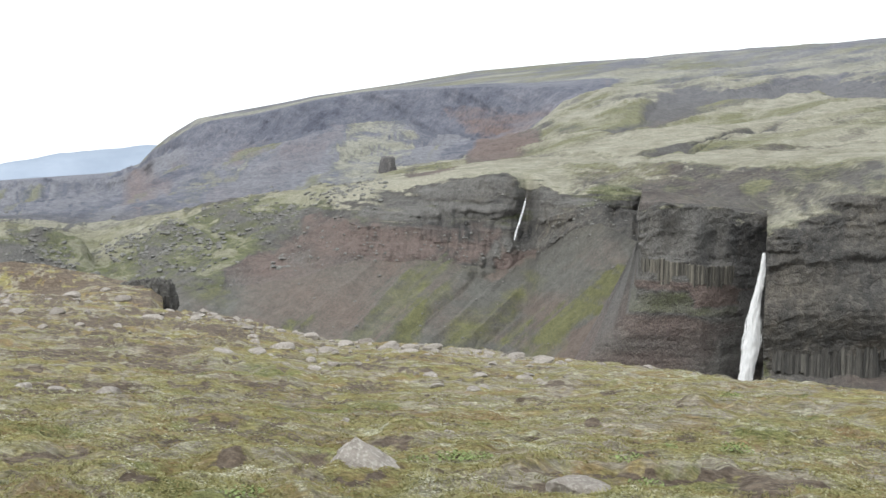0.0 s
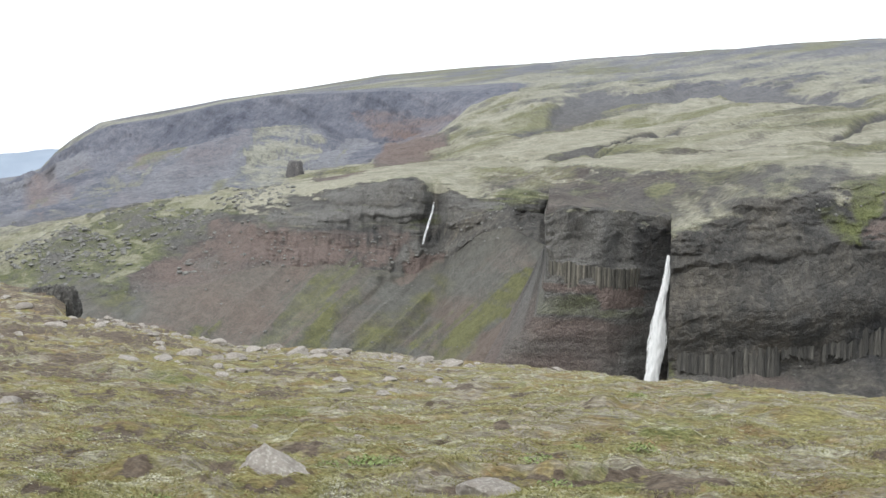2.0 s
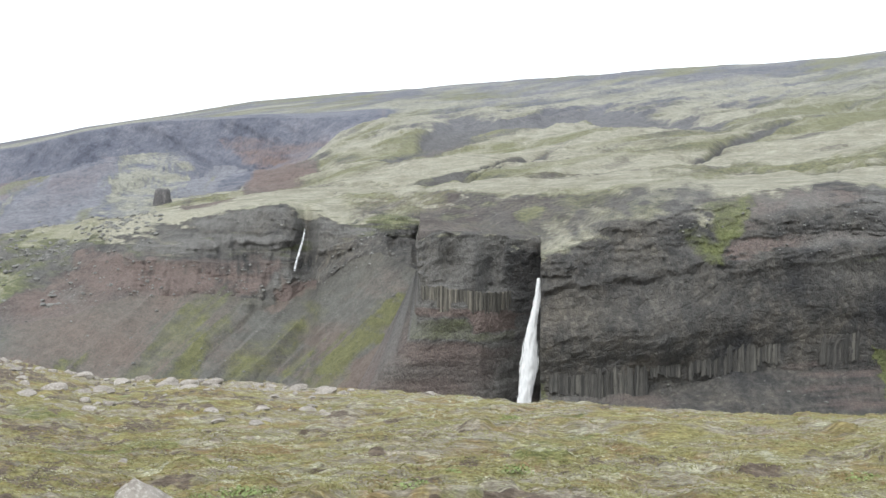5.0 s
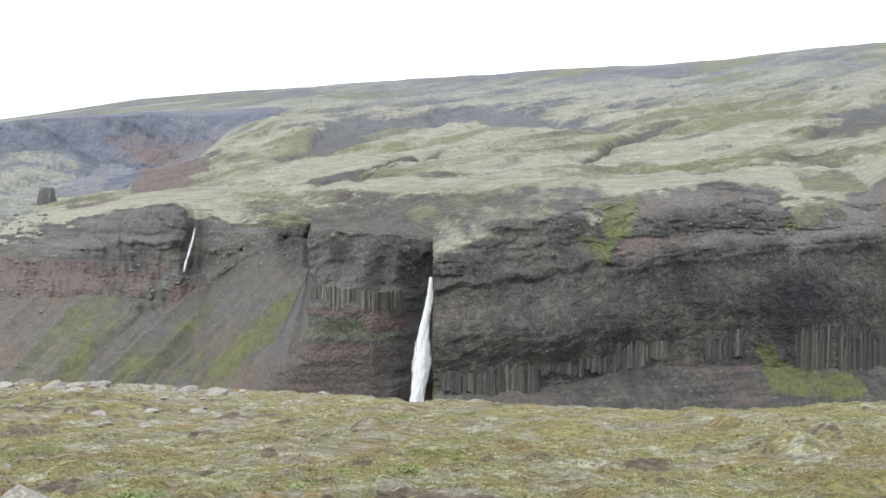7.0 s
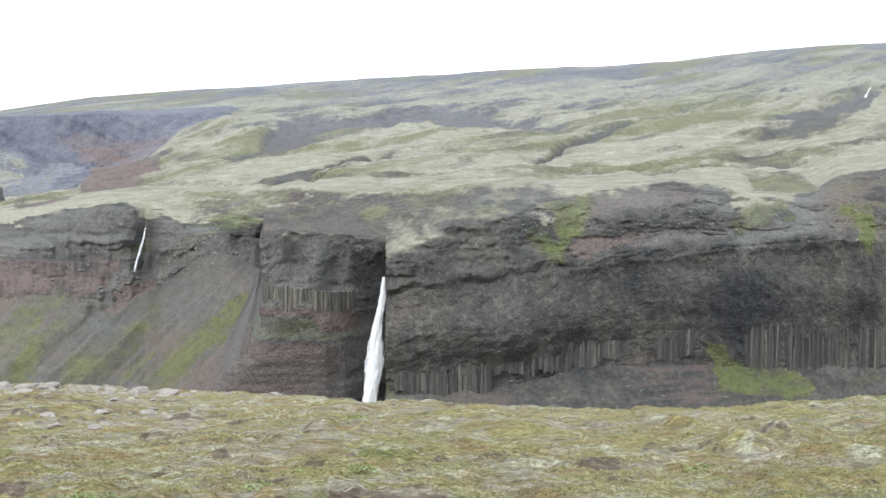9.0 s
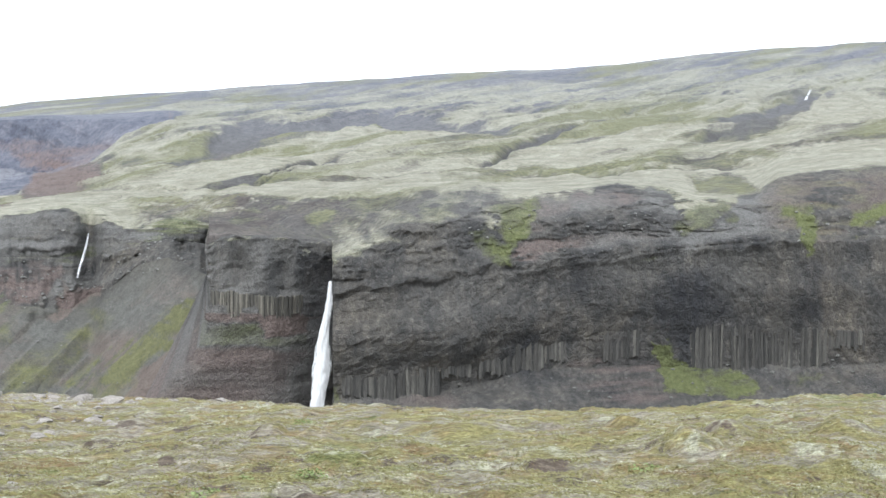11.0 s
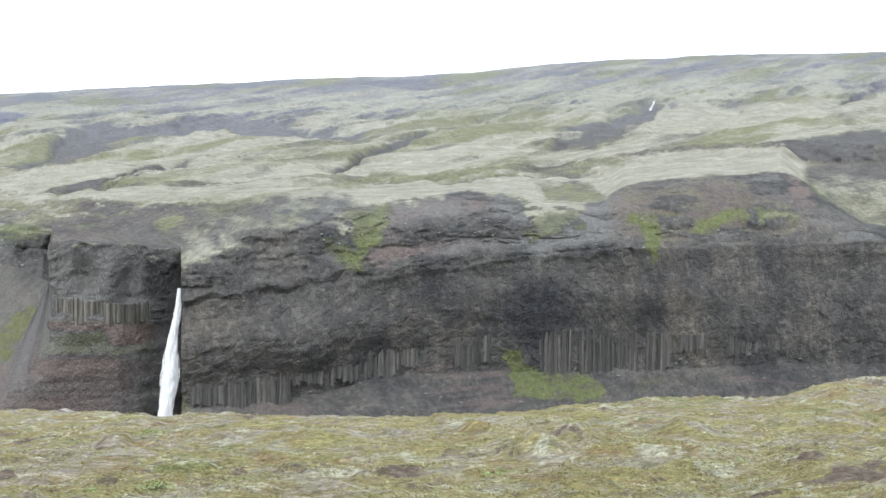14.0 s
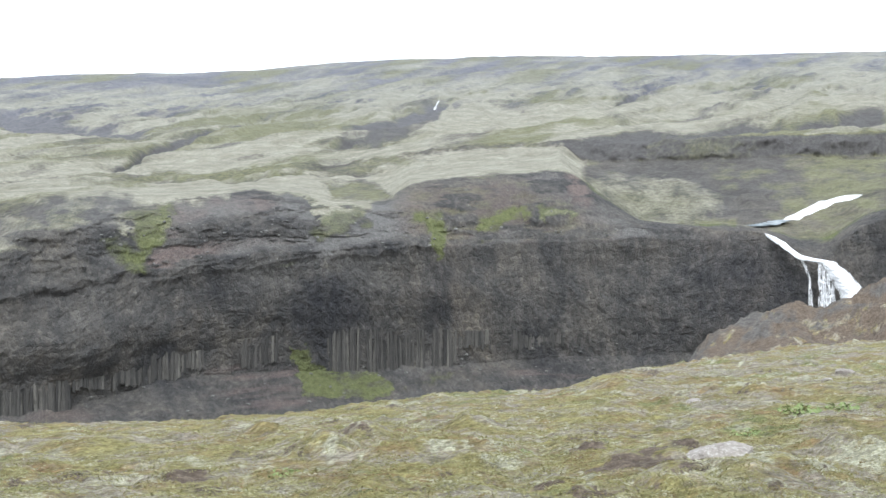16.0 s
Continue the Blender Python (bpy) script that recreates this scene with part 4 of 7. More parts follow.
paint((main + block) * (W > 3.9) * (W < 6.5) * zone(0.3, 0.5, (1.47, -0.94), (2.70, 0.02), (3.93, 0.53), (5.63, 0.66), (7.08, 0.42), (5.40, -0.66), (3.44, -0.72)), moss=0.26, grass=0.36, red=0.25, scree=0.3, vary=1.3)
fb2 = fbm(arc / 24, Z / 2.0, None, 5, 49, 0.6)
# foot of the wall: rubble cones and the green ledge
paint(0.8 * main * zone(0.3, 0.5, (4.50, -8.87), (5.80, -8.24), (7.62, -7.79), (9.65, -7.53), (11.41, -7.23), (13.39, -7.41), (14.11, -8.17), (14.33, -8.77), (10.15, -9.22)), red=0.24 + 0.5 * fb2, scree=0.08 - 0.4 * fb2, grass=0.1, vary=1.6)
paint(0.8 * main * zone(0.12, 0.4, (18.29, -8.60), (18.77, -7.81), (19.98, -7.35), (21.04, -6.59), (20.68, -6.74), (23.19, -6.69), (24.38, -6.99), (25.81, -6.51), (29.17, -6.42), (30.34, -7.02), (25.54, -8.20), (20.69, -8.89)), red=0.24 + 0.5 * fb2, scree=0.08 - 0.4 * fb2, grass=0.1, vary=1.6)
paint(main * zone(0.12, 0.25, (-0.41, -8.71), (1.38, -8.60), (4.50, -8.49), (5.02, -8.99), (-0.40, -9.08)), red=0.4, scree=0.3)
paint(main * zone(0.07, 0.4, (13.54, -6.34), (14.17, -6.20), (14.32, -7.00), (15.10, -7.38), (17.55, -7.35), (17.99, -7.83), (17.84, -8.37), (16.07, -8.34), (14.15, -8.41), (13.83, -7.45)), grass=0.95, vary=1.0)
paint(main * zone(0.08, 0.4, (18.34, -8.11), (19.50, -7.60), (20.22, -7.34), (20.81, -7.08), (20.71, -7.70), (19.51, -7.97)), grass=0.55, vary=1.3)
paint(main * zone(0.06, 0.2, (-0.96, -8.83), (-0.77, -8.20), (-0.42, -8.01), (-0.25, -8.71)), grass=0.9)
# scree below the layered cliff; green runs down it in streaks
runs = np.clip(0.62 + 1.1 * streak + 1.0 * streak2 + 0.5 * n6, 0.05, 1.15)
paint(left * zone(0.15, 0.5, (-20.68, -2.43), (-18.10, -2.25), (-15.52, -2.32), (-12.42, -2.38), (-12.28, -3.14), (-13.17, -3.54), (-14.99, -3.33), (-17.05, -3.64), (-18.61, -4.05), (-20.67, -4.47), (-22.72, -5.01), (-24.48, -5.04), (-23.73, -4.14), (-21.70, -3.21)), red=0.85, scree=0.1)
paint(left * zone(0.25, 0.6, (-24.23, -5.09), (-20.67, -4.47), (-18.60, -4.18), (-17.31, -3.64), (-16.66, -4.52), (-18.32, -6.47), (-19.61, -8.02), (-22.20, -7.80), (-23.98, -6.30)), red=0.62, scree=0.5)
paint(left * runs * zone(0.25, 0.6, (-18.20, -5.70), (-16.01, -4.38), (-14.73, -3.58), (-14.32, -4.60), (-15.45, -6.67), (-16.20, -8.21), (-19.35, -8.27)), grass=0.38, scree=0.45, red=0.15)
paint(left * runs * zone(0.15, 0.5, (-22.46, -7.80), (-22.20, -6.91), (-20.40, -6.64), (-20.65, -7.78)), grass=0.8, red=0.2)
paint(left * zone(0.08, 0.4, (-12.26, -3.73), (-10.36, -3.27), (-10.60, -3.79), (-11.74, -4.27), (-12.63, -5.06), (-13.02, -4.87)), red=1.0)
paint(left * runs * zone(0.1, 0.4, (-6.50, -4.13), (-6.05, -3.81), (-6.03, -4.62), (-7.39, -5.92), (-9.26, -7.25), (-11.04, -8.19), (-12.07, -7.84), (-9.67, -6.13)), grass=0.82, scree=0.2)
paint(left * zone(0.08, 0.3, (-5.98, -4.74), (-5.78, -8.61), (-9.24, -8.50), (-9.00, -7.62), (-7.62, -6.44)), red=0.85, scree=0.2)
paint(left * zone(0.1, 0.4, (-19.39, -2.02), (-18.10, -2.27), (-15.52, -2.07), (-11.91, -1.93), (-11.78, -2.29), (-15.52, -2.32), (-19.13, -2.45)), grass=0.45, scree=0.3)
# shade of the flutes painted in: cover thinned to dark rock in their recesses
flute = fbm(arc / 4, Z / 30, None, 4, 26, 0.6, True) + 0.5 * fbm(arc / 90, Z / 2.2, None, 3, 24)
gully = left * step(-21, -19.5, A2) * step(1.0, 1.3, W) * (1 - step(3.95, 4.05, W)) * np.clip(-1.1 * flute - 0.05, 0, 0.85)
for v_ in (REDDY, SCREED, GRASSY):
    v_ *= 1 - gully
paint(np.clip(CRAGS, 0, 1), moss=0.12, grass=0.16, scree=0.35, vary=1.6)
paint(left * step(-19, -17.5, A2) * step(3.05, 3.15, W) * (1 - step(4.4, 4.7, W)) * step(0.05, 0.3, fbm(arc / 50, Z / 2.4, None, 4, 47)), grass=0.42, moss=0.2, scree=0.2, vary=1.2)
paint(talus * zone(0.3, 0.4, (-13.90, -6.63), (-11.87, -4.28), (-10.35, -3.48), (-9.83, -4.23), (-11.84, -6.57), (-13.35, -8.39), (-15.94, -8.71)), grass=0.34, scree=0.45, red=0.2, vary=1.4)
paint(talus * runs * zone(0.1, 0.3, (-12.87, -6.60), (-10.85, -4.25), (-10.22, -4.03), (-11.84, -6.57)), grass=0.6, scree=0.3)
paint(talus * runs * zone(0.1, 0.3, (-17.26, -7.72), (-15.99, -5.66), (-15.22, -5.13), (-15.96, -7.19), (-16.47, -7.96)), grass=0.6, scree=0.3)
# beds of the block: grey above the columns, pale bands and red-brown foot below them
paint(block * zone(0.1, 0.3, (-5.79, -1.43), (-3.72, -1.42), (-2.20, -1.62), (-2.28, -3.65), (-3.74, -3.95), (-5.88, -3.64)), scree=0.42, grass=0.12, vary=1.5)
paint(block * zone(0.06, 0.15, (-6.12, -4.84), (-1.71, -4.97), (-1.71, -5.32), (-6.12, -5.19)), red=0.42, scree=0.5)
paint(block * zone(0.08, 0.2, (-6.12, -5.29), (-1.71, -5.32), (-1.70, -6.39), (-6.16, -6.30)), scree=0.85, grass=0.26, vary=0.6)
paint(block * zone(0.1, 0.2, (-6.21, -6.40), (-1.44, -6.49), (-1.42, -8.75), (-6.50, -8.62)), red=0.3, scree=0.65, vary=1.2)
paint(block * zone(0.06, 0.2, (-3.74, -5.16), (-1.71, -5.07), (-1.70, -5.68), (-3.48, -5.92)), red=0.65, scree=0.4)
# moss terraces, green bands and brown banks of the upland
hill = step(5.05, 5.2, W)
paint(hill * zone(0.12, 0.4, (4.46, 1.32), (7.54, 1.50), (10.06, 1.68), (16.27, 2.17), (21.42, 2.59), (21.43, 2.27), (16.27, 1.76), (12.57, 1.62), (7.54, 1.15)), grass=0.6, moss=0.12)
paint(hill * zone(0.1, 0.3, (16.04, 1.17), (18.19, 1.69), (21.43, 2.03), (18.25, 2.28), (25.38, 2.67), (25.37, 1.43), (21.95, 1.29), (19.23, 1.08), (18.68, 0.86), (17.97, 0.45)), moss=0.9, vary=0.25)
paint(hill * zone(0.1, 0.3, (7.80, 0.74), (11.32, 0.87), (13.83, 0.95), (15.06, 0.76), (14.57, 0.26), (12.08, 0.58), (10.07, 0.47), (8.69, 0.22)), moss=0.75, grass=0.2, vary=0.3)
paint(hill * zone(0.1, 0.3, (15.06, 1.08), (17.00, 1.30), (18.09, 0.57), (17.26, 0.34), (15.56, 0.50)), grass=0.85, moss=0.15)
paint(hill * zone(0.1, 0.35, (-7.21, 2.17), (-5.71, 2.94), (-3.70, 3.47), (-2.70, 3.54), (-3.71, 2.92), (-5.72, 2.09)), red=0.25, scree=0.6, grass=0.15)
paint(hill * zone(0.12, 0.4, (16.02, 3.00), (17.45, 3.53), (18.88, 4.12), (20.00, 4.70), (20.56, 4.49), (19.59, 3.95), (18.41, 3.35), (17.22, 2.89)), scree=0.75, grass=0.2)
paint(hill * zone(0.1, 0.4, (-14.03, 0.60), (-13.31, 1.18), (-11.87, 1.57), (-10.66, 1.71), (-11.63, 1.20), (-13.08, 0.62)), red=0.7, vary=1.0)
paint(hill * zone(0.1, 0.4, (-16.82, -0.16), (-15.44, 0.30), (-14.03, 0.43), (-14.74, 0.01), (-16.37, -0.32)), red=0.8, scree=0.2)
paint(hill * (W < 7) * zone(0.12, 0.5, (-5.73, -1.25), (-3.72, -0.49), (-1.68, -0.10), (-0.16, 0.12), (0.86, -0.39), (-0.41, -1.10), (-1.69, -1.42), (-3.72, -1.42)), red=0.35, scree=0.45, grass=0.25, moss=0.08)
paint(hill * (W < 7) * zone(0.1, 0.5, (-1.68, -0.73), (-0.67, -0.29), (-0.16, -0.47), (-0.92, -0.98)), grass=0.7)
# mountain: dark rock band under the brow, red faces, a pale mossy rib and slanting streaks
face = np.clip(mesa + vale, 0, 1)
paint(face * zone(0.12, 0.4, (-27.97, 0.63), (-25.99, 1.89), (-23.24, 2.43), (-20.71, 3.02), (-17.12, 3.50), (-13.00, 3.69), (-7.58, 3.88), (-9.45, 2.99), (-10.44, 1.97), (-12.47, 1.56), (-15.55, 1.63), (-16.59, 2.37), (-18.65, 2.46), (-20.70, 1.90), (-22.73, 1.59), (-24.74, 0.97), (-26.49, 0.67)), scree=0.12, red=0.1, grass=0.05)
paint(face * zone(0.12, 0.4, (-14.79, 2.78), (-10.46, 3.05), (-9.45, 2.86), (-10.69, 1.79), (-13.76, 1.54)), red=0.42, scree=0.2, vary=1.3)
paint(face * zone(0.2, 0.6, (-24.75, -0.24), (-20.70, 1.65), (-18.65, 2.46), (-19.15, 1.18), (-22.73, -0.94), (-26.24, -2.79), (-30.87, -3.84), (-29.67, -3.09)), scree=0.55, red=0.25)
paint(face * zone(0.15, 0.6, (-23.74, 0.60), (-22.73, 0.89), (-25.25, -0.75), (-27.23, -2.10), (-29.67, -3.13), (-32.06, -3.60), (-28.70, -2.12), (-25.99, -0.72)), moss=0.3, grass=0.42, vary=1.2)
paint(face * zone(0.12, 0.6, (-19.29, 1.81), (-17.36, 2.28), (-16.45, 1.36), (-16.95, -0.05), (-18.37, -0.21), (-19.66, 0.15)), moss=0.5, grass=0.4, scree=0.2, vary=1.2)
paint(face * zone(0.12, 0.6, (-19.66, 0.15), (-18.37, -0.08), (-20.68, -1.15), (-21.71, -1.30)), moss=0.42, grass=0.3, vary=1.2)

# wet rock under seeps, and a darker patch at the columns
WET_AND_DARK = main * np.clip(zone(0.25, 0.5, (14.31, -3.54), (15.09, -3.17), (16.19, -2.92), (16.76, -4.68), (16.21, -5.74), (15.35, -6.19), (15.23, -7.31), (14.49, -6.95), (14.08, -5.95), (13.58, -5.20)) + zone(0.2, 0.4, (19.79, -2.55), (20.43, -2.92), (20.37, -4.77), (19.94, -5.02))
                     + 0.8 * zone(0.15, 0.3, (7.80, -5.97), (8.75, -5.92), (8.89, -7.36), (8.01, -7.23)), 0, 1) * (1 - step(3.7, 3.9, W))
# recess beside the tall fall, toned darker and bluish
WET_AND_DARK = np.maximum(WET_AND_DARK, block * zone(0.25, 0.3, (-2.25, -1.75), (-0.42, -1.74), (-0.42, -6.19), (-1.31, -6.19), (-1.72, -3.65)) * 0.75 * (1 - step(3.7, 3.9, W)))
# wall towards the upper falls, toned darker and bluish
WET_AND_DARK = np.maximum(WET_AND_DARK, main * zone(0.5, 0.4, (31.38, -1.54), (33.52, -1.47), (35.59, -2.92), (36.01, -4.80), (37.39, -4.78), (35.07, -5.62), (31.57, -5.13), (30.42, -3.20)) * 0.9 * (1 - step(3.7, 3.9, W)))
# gorge above the upper falls: brown bank, pale fan, green slopes and dark outcrops
up = gs + 0 * W
paint(up, grass=0.4, red=0.3, scree=0.2, vary=1.2)
paint(up * zone(0.1, 0.4, (25.60, 1.33), (26.77, 0.30), (27.74, -0.34), (29.21, -1.00), (27.01, -0.98), (25.58, -0.39)), red=0.8, scree=0.3)
paint(up * zone(0.12, 0.4, (26.78, 1.28), (28.46, 1.57), (31.09, 1.21), (32.55, 0.09), (32.80, -0.39), (30.41, -0.80), (28.72, -0.55), (27.38, 0.40)), moss=0.4, grass=0.5, scree=0.4, vary=0.7)
paint(up * zone(0.1, 0.4, (27.99, -0.52), (30.41, -0.84), (32.80, -0.51), (32.57, -0.98), (29.93, -1.21), (28.96, -0.99)), grass=0.95, moss=0.1)
paint(up * zone(0.08, 0.3, (28.96, -1.04), (31.37, -1.11), (31.61, -1.41), (29.94, -1.31)), moss=0.7)
paint(up * zone(0.1, 0.4, (32.90, 0.20), (33.24, 0.89), (34.18, 0.79), (34.78, 0.26), (33.74, -0.13)))
paint(up * zone(0.1, 0.5, (31.32, 1.56), (35.08, 1.64), (38.70, 2.23), (38.76, 0.18), (36.05, -0.13), (34.90, 0.14), (32.52, 1.04)), grass=0.6, scree=0.3, red=0.2, vary=1.2)
paint(up * zone(0.08, 0.4, (35.72, -1.87), (36.75, -1.41), (38.95, -0.39), (38.96, -1.42), (37.21, -2.11), (36.51, -2.69), (35.82, -2.58)), grass=0.75, scree=0.2)
COVER = np.stack([MOSSY, GRASSY, REDDY, SCREED], -1)
# ledges of the layered cliff: dark band, pale terrace, dark band
paint(0.8 * left * zone(0.06, 0.3, (-18.41, -1.05), (-17.01, -0.80), (-14.90, -0.51), (-12.01, -0.40), (-11.53, -0.99), (-14.92, -1.44), (-18.42, -1.58)), scree=0.08, vary=1.2)
paint(0.8 * left * zone(0.06, 0.3, (-18.42, -1.67), (-16.10, -1.53), (-11.90, -1.29), (-11.79, -1.59), (-16.10, -1.92), (-18.43, -2.04)), grass=0.35, moss=0.3, scree=0.4, vary=0.9)
paint(0.7 * left * zone(0.06, 0.3, (-18.43, -2.11), (-16.11, -1.97), (-11.84, -1.69), (-11.91, -2.13), (-16.11, -2.41), (-18.44, -2.49)), scree=0.1, vary=1.2)
# bright moss along the rim and on the knoll's back
paint(hill * zone(0.06, 0.25, (0.37, 0.49), (3.12, 0.75), (7.13, 1.08), (10.01, 0.89), (12.44, 0.51), (10.49, 0.35), (7.13, 0.69), (3.81, 0.35), (0.82, 0.10)), moss=0.95, vary=0.2)
paint(hill * zone(0.08, 0.3, (16.39, 1.64), (18.34, 1.92), (21.29, 2.29), (25.17, 2.61), (25.52, 1.81), (22.54, 1.35), (19.57, 1.09), (18.10, 0.70), (17.37, 0.95)), moss=1.0, vary=0.15)
# rubble hill and the warm fan below the red beds
paint(0.6 * (1 - rocky) * rub * zone(0.3, 0.5, (-28.41, -4.38), (-25.74, -2.63), (-22.26, -0.82), (-18.19, -0.25), (-16.65, -1.12), (-20.24, -2.56), (-22.77, -3.61), (-24.76, -5.13), (-26.73, -6.13)), moss=0.5, grass=0.45, scree=0.2, vary=1.2)
paint(0.7 * left * zone(0.3, 0.5, (-24.77, -5.26), (-21.76, -3.21), (-17.16, -3.93), (-14.84, -4.53), (-16.90, -6.09), (-18.18, -7.37), (-21.27, -7.01), (-23.53, -5.88)), red=0.75, scree=0.3, grass=0.1, vary=1.0)
paint(0.55 * left * zone(0.3, 0.5, (-18.70, -7.38), (-17.16, -5.58), (-15.10, -4.54), (-14.06, -5.03), (-15.60, -6.58), (-16.10, -7.98)), grass=0.5, red=0.3, scree=0.3, vary=1.1)
paint(np.clip(far_vale, 0, 1), scree=0.75, grass=0.1, vary=0.5)
REDDY *= 1 - step(9, 9.5, W) * (1 - step(-27.2, -25.8, A2))
low = step(8.2, 8.8, W)
paint(0.75 * low * zone(0.1, 0.4, (-26.36, 1.08), (-25.76, 1.84), (-21.85, 2.43), (-17.12, 3.35), (-16.60, 2.75), (-19.17, 2.14), (-21.85, 1.47), (-24.87, 0.72)), scree=0.0, grass=0.05, vary=1.0)
paint(0.6 * low * zone(0.1, 0.4, (-24.49, 0.53), (-25.77, -0.11), (-27.48, -1.43), (-29.28, -2.41), (-31.82, -3.30), (-31.34, -2.98), (-29.19, -1.83), (-27.23, -0.55), (-25.24, 0.50)), moss=0.45, grass=0.45, vary=1.0)
paint(0.7 * low * zone(0.1, 0.4, (-24.75, -0.54), (-25.17, -1.01), (-28.46, -2.82), (-31.02, -3.89), (-30.87, -3.47), (-28.22, -2.27), (-26.00, -0.90)), scree=0.1, vary=0.8)
paint(0.5 * low * zone(0.1, 0.4, (-22.73, 1.34), (-23.61, 0.76), (-24.75, -0.24), (-25.12, -0.25), (-23.99, 0.85), (-22.98, 1.38)), moss=0.35, scree=0.4, vary=0.8)
paint(main * zone(0.15, 0.3, (6.62, -0.37), (8.57, 0.18), (8.69, -0.54), (7.69, -1.93), (7.28, -2.71), (6.87, -1.91)), grass=1.0, moss=0.05, vary=0.5)
paint(main * zone(0.12, 0.3, (5.77, -1.33), (6.46, -1.62), (7.00, -2.49), (6.34, -2.05)), grass=0.9, vary=0.6)
paint((W > 3.2) * zone(0.15, 0.4, (14.72, -0.93), (15.03, 0.09), (14.82, 0.71), (16.29, 0.92), (17.24, 0.19), (16.79, -0.69), (15.45, -1.52)), grass=0.85, moss=0.3, vary=0.6)
paint(0.8 * main * zone(0.2, 0.5, (-0.67, -2.42), (0.13, -1.59), (1.90, -0.99), (4.22, -0.57), (4.23, -0.91), (2.16, -1.48), (0.53, -2.07), (-0.23, -2.51)), moss=0.75, grass=0.3, vary=0.7)
paint(zone(0.15, 0.4, (-8.62, -0.52), (-7.87, -0.33), (-6.86, -0.42), (-5.60, -0.97), (-5.83, -1.65), (-7.34, -1.78), (-8.35, -1.55)), moss=0.1, grass=0.08, scree=0.3, vary=1.0)
paint(gs * zone(0.12, 0.4, (30.90, 1.38), (32.75, 1.55), (34.47, 0.55), (33.98, -0.70), (32.92, -0.82), (32.75, -0.15), (31.53, 0.79)), grass=0.95, moss=0.1, vary=0.6)
paint(gs * zone(0.1, 0.4, (32.89, 0.60), (33.71, 0.88), (34.39, 0.27), (33.98, -0.19), (33.03, -0.07)), red=0.5, vary=0.8)
for e in EDGES:
    j = int(np.searchsorted(AZ, e - 1e-6))
    back = W[:, j] > 5.42
    for v in (X, Y, Z, COVER):
        m_ = 0.5 * (v[back, j] + v[back, j + 1])
        v[back, j] = m_
        v[back, j + 1] = m_
# second palette puts haze into the colour of mountain, valley and upper hillside
TONE = np.clip(np.maximum(np.maximum(mesa, vale), far_vale) + 0.8 * step(8.4, 10.8, W) + WET_AND_DARK, 0, 1)


def sheet(name, px, py, pz, cover, mat, loop=False, smooth=True, tone=None):
    """A grid of points as one mesh, with its cover."""
    nr, nc = px.shape
    me = bpy.data.meshes.new(name)
    co = np.stack([px, py, pz], -1).reshape(-1, 3)
    idx = np.arange(nr * nc).reshape(nr, nc)
    nx = np.roll(idx, -1, 1) if loop else idx
    a, b = (idx, nx) if loop else (idx[:, :-1], idx[:, 1:])
    quads = np.stack([a[:-1], b[:-1], b[1:], a[1:]], -1).reshape(-1, 4)
    me.vertices.add(len(co))
    me.vertices.foreach_set("co", co.astype(np.float32).ravel())
    me.loops.add(quads.size)
    me.loops.foreach_set("vertex_index", quads.astype(np.int32).ravel())
    me.polygons.add(len(quads))
    me.polygons.foreach_set("loop_start", np.arange(0, quads.size, 4, dtype=np.int32))
    me.polygons.foreach_set("use_smooth", np.full(len(quads), smooth))
    me.update(calc_edges=True)
    if cover is not None:
        layer = me.attributes.new("cover", "FLOAT_COLOR", "POINT")
        layer.data.foreach_set("color", cover.reshape(-1).astype(np.float32))
    if tone is not None:
        layer = me.attributes.new("tone", "FLOAT", "POINT")
        layer.data.foreach_set("value", tone.reshape(-1).astype(np.float32))
    me.materials.append(mat)
    return new(name, me)


def col(az):
    return int(np.searchsorted(AZ, az - 1e-6))


def piece(name, r0, r1, a0, a1, mat, label, category, smooth=True):
    i0, i1 = START[r0], START[r1] + 1
    j0, j1 = col(a0), min(col(a1) + 1, len(AZ))
    s = (slice(i0, i1), slice(j0, j1))
    return tagged(sheet(name, X[s], Y[s], Z[s], COVER[s], mat, smooth=smooth, tone=TONE[s]), label, category, kind="structure")


piece("scree_slope", "A", "B", -90, -5.975, m_scree, "grey-brown scree slope streaked with green grass", "slope")
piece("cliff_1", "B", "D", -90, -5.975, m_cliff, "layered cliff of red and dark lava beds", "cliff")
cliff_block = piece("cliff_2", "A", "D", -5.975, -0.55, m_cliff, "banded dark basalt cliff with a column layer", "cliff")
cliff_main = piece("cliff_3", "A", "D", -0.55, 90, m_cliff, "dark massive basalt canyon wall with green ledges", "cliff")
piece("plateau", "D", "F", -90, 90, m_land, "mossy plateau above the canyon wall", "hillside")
piece("mountain", "F", "H1", -90, -7.0, m_land, "flat-topped violet-grey mountain with scree slopes, paled and blued for haze", "mountain")
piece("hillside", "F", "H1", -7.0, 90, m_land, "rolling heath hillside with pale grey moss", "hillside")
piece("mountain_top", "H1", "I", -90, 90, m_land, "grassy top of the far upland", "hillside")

# ranges far down the valley, distance haze painted in as pale blue
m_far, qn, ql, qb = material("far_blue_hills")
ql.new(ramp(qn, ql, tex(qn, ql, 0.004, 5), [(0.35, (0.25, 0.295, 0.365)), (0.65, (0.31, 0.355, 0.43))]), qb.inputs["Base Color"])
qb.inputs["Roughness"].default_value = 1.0


